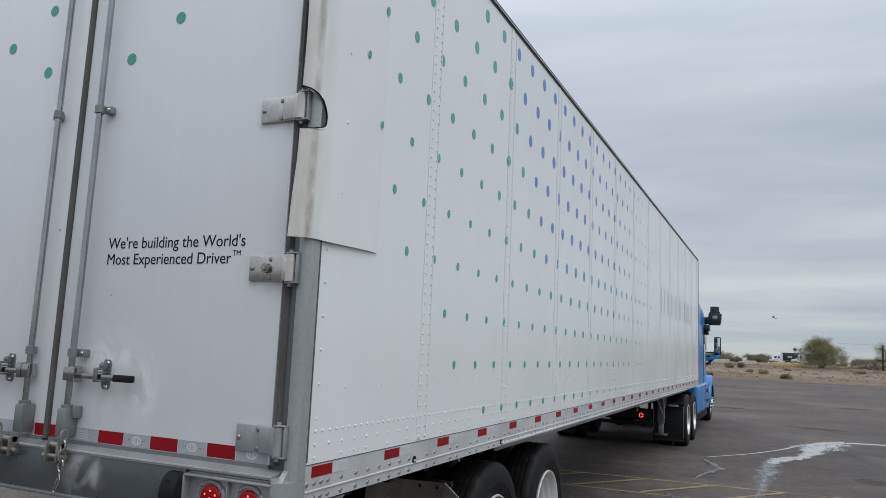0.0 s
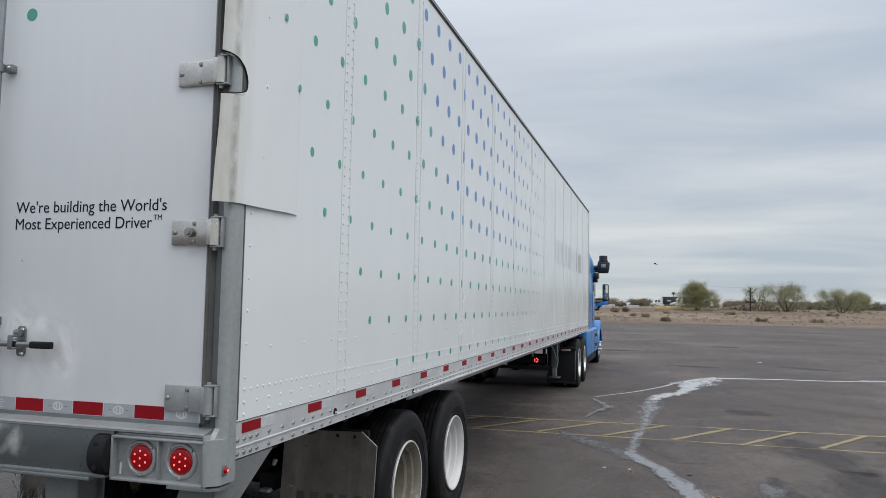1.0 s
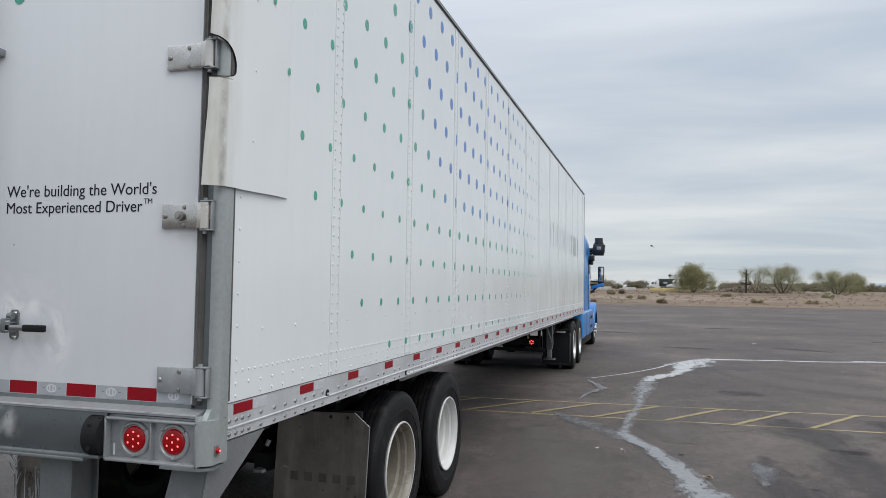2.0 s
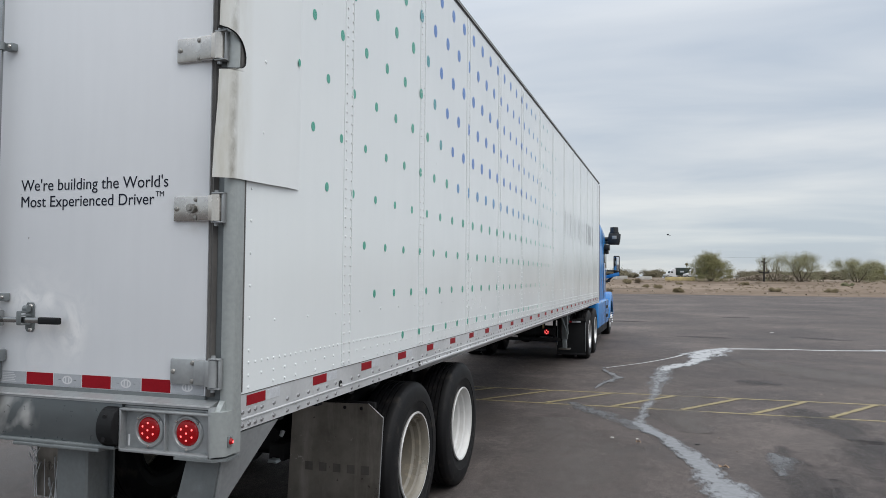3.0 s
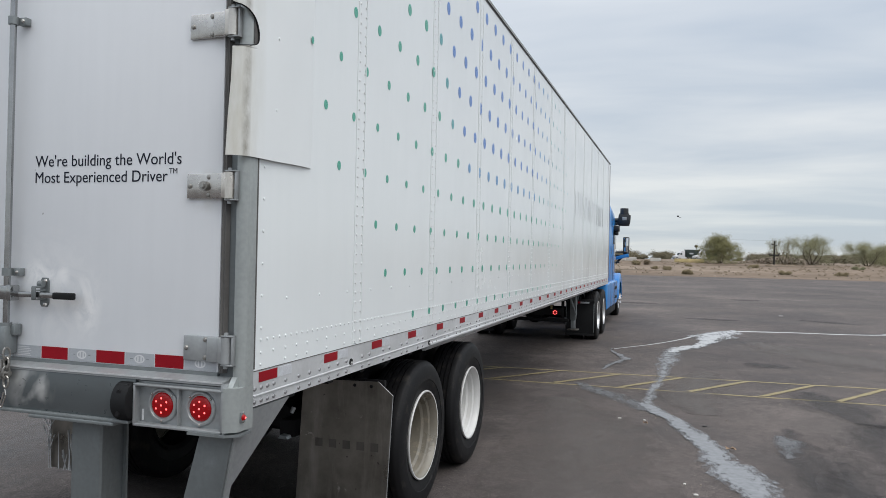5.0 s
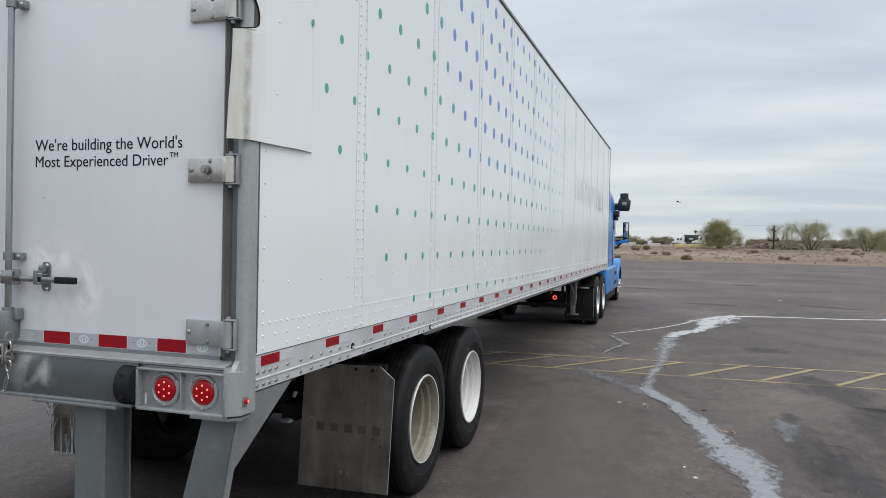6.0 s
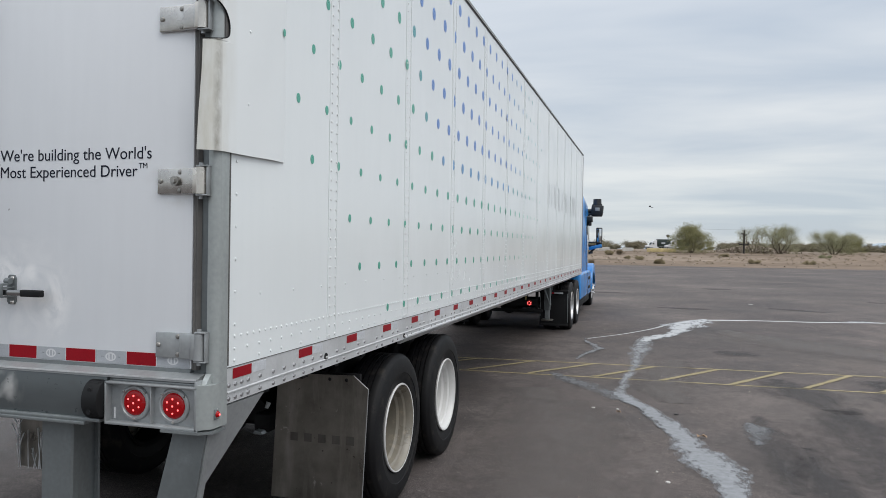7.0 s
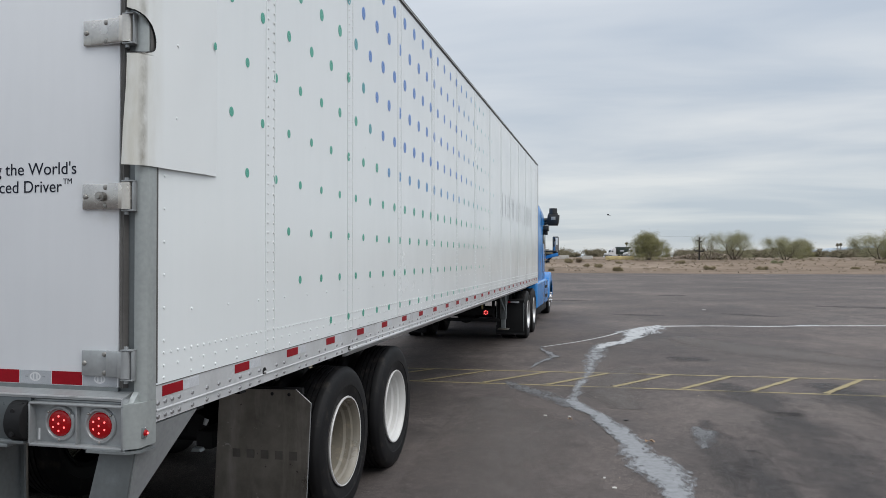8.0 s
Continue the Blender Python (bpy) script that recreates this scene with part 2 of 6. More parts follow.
def asphalt():
    """Old grey-brown lot asphalt: aggregate, tyre-polished lanes, dark and pale blotches."""
    s = Nodes("old_asphalt")
    big, mid = s.noise(0.16, 6, 0.6), s.noise(0.9, 6, 0.66)
    col = s.ramp(big, (0.34, (0.058, 0.0488, 0.0475)), (0.5, (0.084, 0.0695, 0.065)), (0.66, (0.122, 0.102, 0.094)))
    worn = s.ramp(s.noise(0.42, 5, 0.6, (1.0, 0.55, 1.0), 1.2), (0.50, 0.0), (0.66, 1.0))
    col = s.mix(s.math("MULTIPLY", worn, 0.42), col, (0.052, 0.047, 0.047))
    col = s.mix(1.0, col, s.ramp(mid, (0.30, 0.60), (0.52, 1.0), (0.72, 1.32)), "MULTIPLY")
    blotch = s.ramp(s.noise(0.75, 5, 0.62, (1.0, 0.8, 1.0), 0.9), (0.53, 0.0), (0.68, 1.0))
    col = s.mix(s.math("MULTIPLY", blotch, 0.38), col, (0.046, 0.042, 0.043))
    dust = s.ramp(s.noise(0.33, 5, 0.6, (0.8, 1.0, 1.0), 0.6), (0.50, 0.0), (0.70, 1.0))
    col = s.mix(s.math("MULTIPLY", dust, 0.35), col, (0.150, 0.122, 0.104))
    drag = s.ramp(s.noise(0.55, 5, 0.6, (0.22, 1.0, 1.0), 0.8), (0.57, 0.0), (0.72, 1.0))
    col = s.mix(s.math("MULTIPLY", drag, 0.08), col, (0.045, 0.041, 0.041))
    stone = s.noise(95, 2, 0.6)
    col = s.mix(1.0, col, s.ramp(stone, (0.36, 0.52), (0.5, 0.96), (0.64, 1.75)), "MULTIPLY")
    col = s.mix(1.0, col, s.ramp(s.noise(22, 4, 0.7), (0.32, 0.72), (0.5, 1.0), (0.68, 1.25)), "MULTIPLY")
    col = s.mix(1.0, col, s.ramp(s.noise(3.6, 5, 0.68, (1.0, 0.7, 1.0), 0.5), (0.34, 0.84), (0.5, 1.0), (0.66, 1.13)), "MULTIPLY")
    pits = s.ramp(s.noise(46, 2, 0.5), (0.29, 1.0), (0.33, 0.0))
    col = s.mix(s.math("MULTIPLY", pits, 0.7), col, (0.020, 0.018, 0.018))
    chips = s.ramp(s.noise(31, 2, 0.5), (0.69, 0.0), (0.72, 1.0))
    col = s.mix(s.math("MULTIPLY", chips, 0.5), col, (0.26, 0.235, 0.21))
    s.put("Base Color", col).put("Roughness", s.ramp(mid, (0.3, 0.72), (0.7, 0.92))).put("Specular IOR Level", 0.35)
    s.bump(stone, 0.55, 0.006)
    s.bump(s.noise(9, 4), 0.1, 0.01)
    return s.m


def desert():
    s = Nodes("desert_dirt")
    big, mid = s.noise(0.05, 6, 0.6, (0.3, 1.0, 1.0)), s.noise(0.9, 5, 0.65)
    col = s.ramp(big, (0.3, (0.140, 0.104, 0.077)), (0.5, (0.200, 0.151, 0.113)), (0.7, (0.275, 0.222, 0.176)))
    col = s.mix(1.0, col, s.ramp(mid, (0.3, 0.72), (0.7, 1.12)), "MULTIPLY")
    track = s.ramp(s.noise(0.35, 5, 0.6, (0.05, 1.0, 1.0)), (0.51, 0.0), (0.60, 1.0))
    col = s.mix(s.math("MULTIPLY", track, 0.75), col, (0.098, 0.076, 0.058))
    s.put("Base Color", col).put("Roughness", 0.95).put("Specular IOR Level", 0.2)
    s.bump(mid, 0.6, 0.08)
    return s.m


def trail_paint(name, colour, hold, big, fine, most=1.0, rag=1.0, soft=0.10):
    """Sprayed or worn-off marking: ragged where it thins out across its width (UV x)."""
    s = Nodes(name)
    sep = s.t.nodes.new("ShaderNodeSeparateXYZ")
    s.link(s.co.outputs["UV"], sep.inputs[0])
    d = s.math("ABSOLUTE", s.math("SUBTRACT", s.math("MULTIPLY", sep.outputs[0], 2.0), 1.0))
    n = s.math("ADD", s.math("MULTIPLY", s.noise(big, 6, 0.65, (1.0, 0.45, 1.0)), 0.60), s.math("MULTIPLY", s.noise(fine, 5, 0.7, (1.0, 0.45, 1.0)), 0.55))
    n = s.math("ADD", s.math("MULTIPLY", s.math("SUBTRACT", n, 0.575), rag), 0.575)
    cover = s.math("SUBTRACT", s.math("ADD", n, hold), s.math("MULTIPLY", s.math("POWER", d, 1.6), 0.62))
    mask = s.ramp(cover, (0.50 - soft, 0.0), (0.50 + soft, most))
    col = s.mix(s.ramp(s.noise(18, 4), (0.3, 0.0), (0.7, 1.0)), tuple(c * 0.72 for c in colour), colour)
    s.put("Base Color", col).put("Roughness", 0.75).put("Alpha", mask)
    s.bump(s.noise(95, 2), 0.3, 0.004)
    return s.m


def leafy(name, a, b):
    s = Nodes(name)
    g = s.t.nodes.new("ShaderNodeNewGeometry")
    col = s.ramp(g.outputs["Random Per Island"], (0.0, a), (1.0, b))
    s.put("Base Color", col).put("Roughness", 0.9).put("Specular IOR Level", 0.06)
    return s.m


def lens(name, colour, glow):
    s = Nodes(name)
    s.put("Base Color", colour).put("Roughness", 0.16).put("Specular IOR Level", 0.35)
    v = s.t.nodes.new("ShaderNodeTexVoronoi")
    v.inputs["Scale"].default_value = 160
    s.link(s.co.outputs["Object"], v.inputs["Vector"])
    s.bump(v.outputs["Distance"], 0.3, 0.003)
    s.b.inputs["Emission Color"].default_value = (*colour, 1)
    s.b.inputs["Emission Strength"].default_value = glow
    return s.m


SHEET, DOOR, FLAP = panel_paint(), door_paint(), flap_paint()
ZINC = galvanised("galvanised_steel", (0.215, 0.235, 0.240), 0.36, 0.35)
ZINC_POST = galvanised("weathered_zinc_post", (0.36, 0.385, 0.38), 0.36, 0.25)
ZINC_DARK = galvanised("dark_zinc_leg", (0.160, 0.177, 0.182), 0.40, 0.35)
ZINC_PALE = galvanised("pale_galvanised_steel", (0.34, 0.355, 0.362), 0.36, 0.35)
ALU = surface("aluminium_rail", (0.60, 0.61, 0.62), 0.34, 0.2, 2.2, 0.14, 50, 0.10, 0.05, 0.15, (0.34, 0.34, 0.34), 0.62)
STEEL = surface("brushed_stainless", (0.54, 0.525, 0.50), 0.26, 0.9, 9, 0.16, 90, 0.12, 0.04, 0.12)
ROD = surface("plated_rod", (0.38, 0.385, 0.385), 0.15, 0.97, 6, 0.15, 80, 0.12, 0.04, 0.15, (0.25, 0.24, 0.22), 0.66)
# paler and warmer than the hinge steel: the knuckle's highlight put into its colour
KNUCKLE = surface("highlit_knuckle", (0.60, 0.575, 0.53), 0.24, 0.6, 9, 0.16, 90, 0.12, 0.04, 0.12)
BOLT = surface("dull_bolt_steel", (0.36, 0.36, 0.365), 0.34, 0.75, 25, 0.2, 90, 0.1)
CHAIN = surface("dull_chain_steel", (0.34, 0.33, 0.31), 0.42, 0.8, 25, 0.2, 90, 0.1)
SEAL = surface("dark_door_seal", (0.105, 0.10, 0.095), 0.6, 0.0, 4, 0.25, 60, 0.15, 0.1, 0.2, (0.24, 0.22, 0.19), 0.62)
BLACK = surface("black_rubber", (0.012, 0.0125, 0.0135), 0.6, 0.0, 6, 0.2, 90, 0.15, 0.12, 0.2, (0.03, 0.029, 0.028), 0.64, 0.18)
PLASTIC = surface("black_plastic", (0.018, 0.019, 0.021), 0.35, 0.0, 5, 0.15, 90, 0.1, 0.04)
TYRE = surface("tyre_rubber", (0.0085, 0.0085, 0.0095), 0.60, 0.0, 4, 0.2, 70, 0.15, 0.12, 0.15, (0.030, 0.027, 0.024), 0.55, 0.22)
CHASSIS = surface("black_chassis_paint", (0.010, 0.010, 0.011), 0.7, 0.0, 3, 0.2, 40, 0.15, 0.06, 0.15, (0.025, 0.023, 0.02), 0.64, 0.25)
RIM_CREAM = surface("dusty_white_rim", (0.215, 0.195, 0.160), 0.30, 0.0, 5, 0.14, 60, 0.08, 0.04, 0.12, (0.30, 0.26, 0.20), 0.56)
RIM_WHITE = surface("white_rim", (0.64, 0.635, 0.62), 0.36, 0.0, 5, 0.05, 60, 0.06, 0.03, 0.12, (0.52, 0.49, 0.44), 0.66)
RIM_ALLOY = surface("polished_rim", (0.50, 0.50, 0.50), 0.34, 0.7, 6, 0.08, 60, 0.05, 0.02)
MUD = flap_steel()
BEAM = stained_beam()
MUD_MARK = surface("dark_flap_print", (0.115, 0.108, 0.098), 0.42, 0.6, 9, 0.25)
RED_TAPE = surface("red_reflective_tape", (0.29, 0.004, 0.012), 0.45, 0.0, 6, 0.12, 160, 0.18, 0.04, spec=0.2)
WHITE_TAPE = surface("silver_reflective_tape", (0.43, 0.45, 0.48), 0.34, 0.15, 7, 0.08, 160, 0.14, 0.04)
TAPE_MARK = surface("pale_tape_print", (0.63, 0.64, 0.65), 0.4, 0.0, 6, 0.05)
LENS = lens("red_lamp_lens", (0.26, 0.0015, 0.004), 0.16)
LED = lens("lit_led", (1.0, 0.12, 0.12), 2.6)
INK = surface("dark_blue_lettering", (0.012, 0.015, 0.028), 0.6, 0.0, 6, 0.1, spec=0.2)
INK_PALE = surface("pale_grey_lettering", (0.60, 0.615, 0.63), 0.45, 0.0, 6, 0.1)
BLUE = surface("blue_cab_paint", (0.030, 0.225, 0.58), 0.22, 0.0, 2, 0.08, 60, 0.05, 0.0, 0.08)
GLASS = surface("dark_glass", (0.012, 0.016, 0.018), 0.06, 0.0, 3, 0.1, 50, 0.0, 0.0, 0.02)
MIRROR = surface("mirror_glass", (0.75, 0.76, 0.76), 0.03, 1.0, 3, 0.02, 50, 0.0, 0.0, 0.01)
CHROME = surface("chrome", (0.80, 0.80, 0.81), 0.10, 1.0, 8, 0.05, 60, 0.0, 0.0, 0.04)
FLOOR_UNDER = surface("dark_underfloor", (0.022, 0.020, 0.018), 0.8, 0.0, 2, 0.25, 30, 0.2)
YELLOW = trail_paint("worn_yellow_paint", (0.36, 0.295, 0.155), 0.19, 5.0, 38.0, 0.78)
WHITE_MARK = trail_paint("grey_white_spill", (0.47, 0.48, 0.49), 0.15, 4.0, 12.0, 0.94, 1.8, 0.16)
GREY_MARK = trail_paint("grey_spill", (0.275, 0.285, 0.302), 0.19, 5.0, 24.0, 0.92, 1.5, 0.15)
THIN_MARK = trail_paint("thin_grey_spill", (0.30, 0.31, 0.325), 0.07, 3.0, 14.0, 0.78, 2.0, 0.22)
PALE_MARK = trail_paint("faint_grey_spill", (0.155, 0.158, 0.166), 0.09, 2.6, 16.0, 0.8, 2.0, 0.22)
WHITE_LINE = trail_paint("worn_white_line", (0.50, 0.50, 0.50), 0.30, 3.0, 20.0)
TAR = trail_paint("dark_tar_stain", (0.045, 0.042, 0.043), 0.12, 1.6, 6.0, 0.50, 1.8, 0.26)
FADED_MARK = trail_paint("faded_grey_spill", (0.21, 0.215, 0.225), 0.10, 4.0, 18.0, 0.85, 1.8, 0.14)
DUST = trail_paint("dust_film", (0.175, 0.165, 0.165), 0.10, 1.2, 9.0, 0.5, 1.8, 0.30)
ASPHALT, DIRT = asphalt(), desert()
BARK = surface("grey_bark", (0.17, 0.14, 0.105), 0.9, 0.0, 8, 0.25, 30, 0.2)
DARK_BARK = surface("dark_weathered_wood", (0.038, 0.034, 0.030), 0.9, 0.0, 8, 0.25, 30, 0.2)
LEAF_OLIVE = leafy("olive_desert_leaf", (0.145, 0.140, 0.066), (0.240, 0.228, 0.118))
LEAF_PALE = leafy("pale_grey_green_leaf", (0.17, 0.17, 0.100), (0.28, 0.27, 0.170))
LEAF_FAR = leafy("far_scrub_leaf", (0.105, 0.092, 0.062), (0.185, 0.162, 0.112))
LEAF_DRY = leafy("dry_brush_leaf", (0.15, 0.125, 0.075), (0.30, 0.25, 0.16))
LEAF_TAN = leafy("dry_tan_tuft", (0.115, 0.090, 0.062), (0.22, 0.178, 0.122))
RUBBLE = leafy("tan_rubble", (0.16, 0.13, 0.10), (0.40, 0.34, 0.28))
HILL = surface("haze_tinted_hill", (0.36, 0.42, 0.48), 1.0, 0.0, 0.002, 0.06, 0.02, 0.05, 0.0)
LORRY_WHITE = surface("white_lorry_paint", (0.62, 0.62, 0.63), 0.35, 0.0, 1, 0.05)
LORRY_DARK = surface("dark_green_sheet", (0.018, 0.030, 0.026), 0.4, 0.0, 1, 0.1)
OCHRE = surface("ochre_barrier", (0.42, 0.33, 0.16), 0.8, 0.0, 1.2, 0.2, 10, 0.1)
CONCRETE = surface("pale_concrete", (0.42, 0.40, 0.37), 0.9, 0.0, 1.2, 0.15, 10, 0.1)
DEAD_LEAF = surface("dry_leaf", (0.30, 0.21, 0.14), 0.8, 0.0, 20, 0.2)


# ---------------------------------------------------------------- mesh helpers
def thing(name, at, label, category, group=""):
    ob = new(name)
    ob.location = at
    ob.empty_display_size = 0.3
    return tagged(ob, label, category, group, "thing")


def mesh_of(name, bm, material, smooth=False):
    me = bpy.data.meshes.new(name)
    bmesh.ops.recalc_face_normals(bm, faces=bm.faces)
    bm.to_mesh(me)
    bm.free()
    me.materials.append(material)
    if smooth:
        me.shade_smooth()
        me.set_sharp_from_angle(angle=radians(38))
    return me


def part(name, bm, material, parent, label="", smooth=True):
    """Links a bmesh, given in world metres, as one mesh under a thing or a part that stands in world metres."""
    ob = new(name, mesh_of(name, bm, material, smooth))
    ob.parent = parent
    if parent.type == "EMPTY":
        ob.matrix_parent_inverse = Matrix.Translation(parent.location).inverted()
    return tagged(ob, label)


def piece(name, me, parent, m, label=""):
    """A piece on shared mesh data at the world pose m."""
    ob = new(name, me)
    ob.parent = parent
    if parent.type == "EMPTY":
        ob.matrix_parent_inverse = Matrix.Translation(parent.location).inverted()
    ob.matrix_basis = m
    return tagged(ob, label)


def box(bm, a, b, bevel=0.0, seg=2):
    r = bmesh.ops.create_cube(bm, size=1.0)
    lo, hi = Vector(a), Vector(b)
    for v in r["verts"]:
        v.co = Vector([lo[i] + (v.co[i] + 0.5) * (hi[i] - lo[i]) for i in range(3)])
    if bevel:
        es = list({e for v in r["verts"] for e in v.link_edges})
        bmesh.ops.bevel(bm, geom=es, offset=bevel, segments=seg, affect="EDGES", profile=0.5)
    return bm


def prism(bm, pts, axis, lo, hi, bevel=0.0):
    """Extrudes a polygon, given in the two other axes in order, along axis."""
    def place(p, w):
        q = list(p)
        q.insert("xyz".index(axis), w)
        return q
    a = [bm.verts.new(place(p, lo)) for p in pts]
    b = [bm.verts.new(place(p, hi)) for p in pts]
    fs = [bm.faces.new(a), bm.faces.new(b[::-1])]
    for i in range(len(pts)):
        j = (i + 1) % len(pts)
        fs.append(bm.faces.new((a[i], b[i], b[j], a[j])))
    if bevel:
        es = list({e for f in fs for e in f.edges})
        bmesh.ops.bevel(bm, geom=es, offset=bevel, segments=2, affect="EDGES", profile=0.5)
    return bm


def rod(bm, p0, p1, r0, r1=None, seg=16):
    p0, p1 = Vector(p0), Vector(p1)
    d = p1 - p0
    m = Matrix.Translation((p0 + p1) / 2) @ d.to_track_quat("Z", "Y").to_matrix().to_4x4()
    bmesh.ops.create_cone(bm, cap_ends=True, segments=seg, radius1=r0, radius2=r0 if r1 is None else r1, depth=d.length, matrix=m)
    return bm


def lathe(bm, profile, seg=48, closed=False):
    """Turns (radius, x) points round the x axis."""
    rings = []
    for r, x in profile:
        rings.append([bm.verts.new((x, r * math.cos(2 * math.pi * i / seg), r * math.sin(2 * math.pi * i / seg))) for i in range(seg)])
    pairs = list(zip(rings, rings[1:])) + ([(rings[-1], rings[0])] if closed else [])
    for a, b in pairs:
        for i in range(seg):
            j = (i + 1) % seg
            bm.faces.new((a[i], a[j], b[j], b[i]))
    return bm


def dome(bm, at, normal, r, h, seg=7):
    """A rivet or bolt head."""
    n = Vector(normal)
    t = n.orthogonal().normalized()
    u = n.cross(t)
    at = Vector(at)
    base = [bm.verts.new(at + r * (math.cos(a) * t + math.sin(a) * u)) for a in [2 * math.pi * i / seg for i in range(seg)]]
    mid = [bm.verts.new(at + 0.7 * h * n + 0.72 * r * (math.cos(a) * t + math.sin(a) * u)) for a in [2 * math.pi * i / seg for i in range(seg)]]
    top = bm.verts.new(at + h * n)
    for i in range(seg):
        j = (i + 1) % seg
        bm.faces.new((base[i], base[j], mid[j], mid[i]))
        bm.faces.new((mid[i], mid[j], top))
    return bm


def sheet(bm, pts, thick):
    """A polygon (3D corners, planar) thickened along its normal."""
    f = bm.faces.new([bm.verts.new(p) for p in pts])
    f.normal_update()
    n = f.normal.copy()
    r = bmesh.ops.extrude_face_region(bm, geom=[f])
    for v in r["geom"]:
        if isinstance(v, bmesh.types.BMVert):
            v.co -= n * thick
    return bm


def smooth(a, b, x):
    t = max(0.0, min(1.0, (x - a) / (b - a)))
    return t * t * (3 - 2 * t)


# ---------------------------------------------------------------- ground
GROUND = -0.020            # the lot's level under the wheels


def edge_y(x):
    """Where the lot's asphalt ends, ahead of the lorry."""
    return 81.5 + 0.02 * max(-60.0, min(90.0, x))


RISE = ((0.0, 0.0), (0.5, 0.08), (4.0, 0.14), (7.0, 0.40), (11.0, 0.50), (14.0, 0.86), (19.0, 1.0), (24.0, 1.38), (32.0, 1.46), (60.0, 1.62), (110.0, 1.76), (320.0, 2.1), (4000.0, 2.3))


def ground_z(x, y):
    d = y - edge_y(x)
    if d <= 0:
        return GROUND
    for (d0, z0), (d1, z1) in zip(RISE, RISE[1:]):
        if d <= d1:
            z = z0 + (z1 - z0) * (d - d0) / (d1 - d0)
            break
    else:
        z = RISE[-1][1]
    return GROUND + z + min(1.0, d / 3) * 0.10 * noise.noise((x * 0.22, y * 0.5, 0)) + min(1.0, d / 8) * 0.07 * noise.noise((x * 0.9, y * 0.9, 5))


def build_ground():
    xs = [-4000, -1500, -500, -200, -110, -70] + [-50 + 2.0 * i for i in range(61)] + [80, 95, 130, 220, 500, 1500, 4000]
    ds = [0, 0.5, 1.2, 2.5, 4, 5.5, 7, 9, 11, 12.5, 14, 16.5, 19, 21.5, 24, 28, 32, 38, 45, 60, 80, 110, 160, 220, 320, 600, 1400, 4000]
    near = [-4000, -800, -200, -60, -20, 0, 20, 40, 60]
    bm = bmesh.new()
    rows = [[bm.verts.new((x, y, GROUND)) for x in xs] for y in near]
    rows += [[bm.verts.new((x, edge_y(x) + d + (0.35 * noise.noise((x * 0.35, 0, 3)) if d < 2 else 0), ground_z(x, edge_y(x) + d) if d else GROUND)) for x in xs] for d in ds]
    for k, (a, b) in enumerate(zip(rows, rows[1:])):
        for i in range(len(xs) - 1):
            f = bm.faces.new((a[i], a[i + 1], b[i + 1], b[i]))
            f.material_index = 0 if k < len(near) else 1
            f.smooth = True
    me = mesh_of("ground", bm, ASPHALT)
    me.materials.append(DIRT)
    tagged(new("ground", me), "worn grey-brown asphalt lot ending at a tan dirt bank", "ground", "", "structure")


build_ground()
PALE_EDGE = trail_paint("dusty_edge", (0.27, 0.255, 0.24), 0.10, 0.4, 3.0)


def ribbon(name, pts, material, label, lift, across=False):
    """A flat marking along a line of (x, y, half width), lying just above the asphalt."""
    bm = bmesh.new()
    uv = bm.loops.layers.uv.new("uv")
    # markings are laid out from the spot behind the trailer's corner
    pts = [Vector((1.6 + (x - 1.6) * 1.0115, -2.5 + (y + 2.5) * 1.0115, w)) for x, y, w in pts]
    lift += GROUND
    fine = []
    for i in range(len(pts) - 1):
        n = max(1, int((pts[i + 1].xy - pts[i].xy).length / 0.25))
        p0, p1, p2, p3 = pts[max(0, i - 1)], pts[i], pts[i + 1], pts[min(len(pts) - 1, i + 2)]
        for k in range(n):
            t = k / n
            fine.append(0.5 * (2 * p1 + (p2 - p0) * t + (2 * p0 - 5 * p1 + 4 * p2 - p3) * t * t + (3 * p1 - p0 - 3 * p2 + p3) * t ** 3))
    fine.append(pts[-1])
    prev = None
    for i, p in enumerate(fine):
        d = (fine[min(i + 1, len(fine) - 1)].xy - fine[max(i - 1, 0)].xy).normalized()
        side = Vector((-1, 0)) if across else Vector((d.y, -d.x))
        cur = [bm.verts.new((*(p.xy + side * (s * p.z)), lift)) for s in (-1, 0, 1)]
        if prev:
            for k in range(2):
                f = bm.faces.new((prev[k], prev[k + 1], cur[k + 1], cur[k]))
                for lp, u in zip(f.loops, (k / 2, (k + 1) / 2, (k + 1) / 2, k / 2)):
                    lp[uv].uv = (u, 0)
        prev = cur
    ob = new(name, mesh_of(name, bm, material))
    return tagged(ob, label, "road marking", "", "structure")


# yellow keep-clear strip across the lot
YN = lambda x: 7.56 + 0.032 * x
YF = lambda x: 8.74 + 0.058 * x
ribbon("road_marking", [(x, YN(x), 0.062) for x in (-14, -8, -4, 0, 2, 4, 6, 8, 12, 18)], YELLOW, "worn yellow painted line on the asphalt", 0.004)
ribbon("road_marking", [(x, YF(x), 0.058) for x in (-14, -8, -4, 0, 2, 4, 6, 8, 12, 18)], YELLOW, "worn yellow painted line on the asphalt", 0.004)
for i in range(-9, 17):
    x = 0.92 + 0.885 * i
    ribbon("road_marking", [(x, YN(x) + 0.04, 0.072), (x + 0.80, YF(x + 0.80) - 0.04, 0.072)], YELLOW, "faded yellow diagonal hatch stripe", 0.0085)
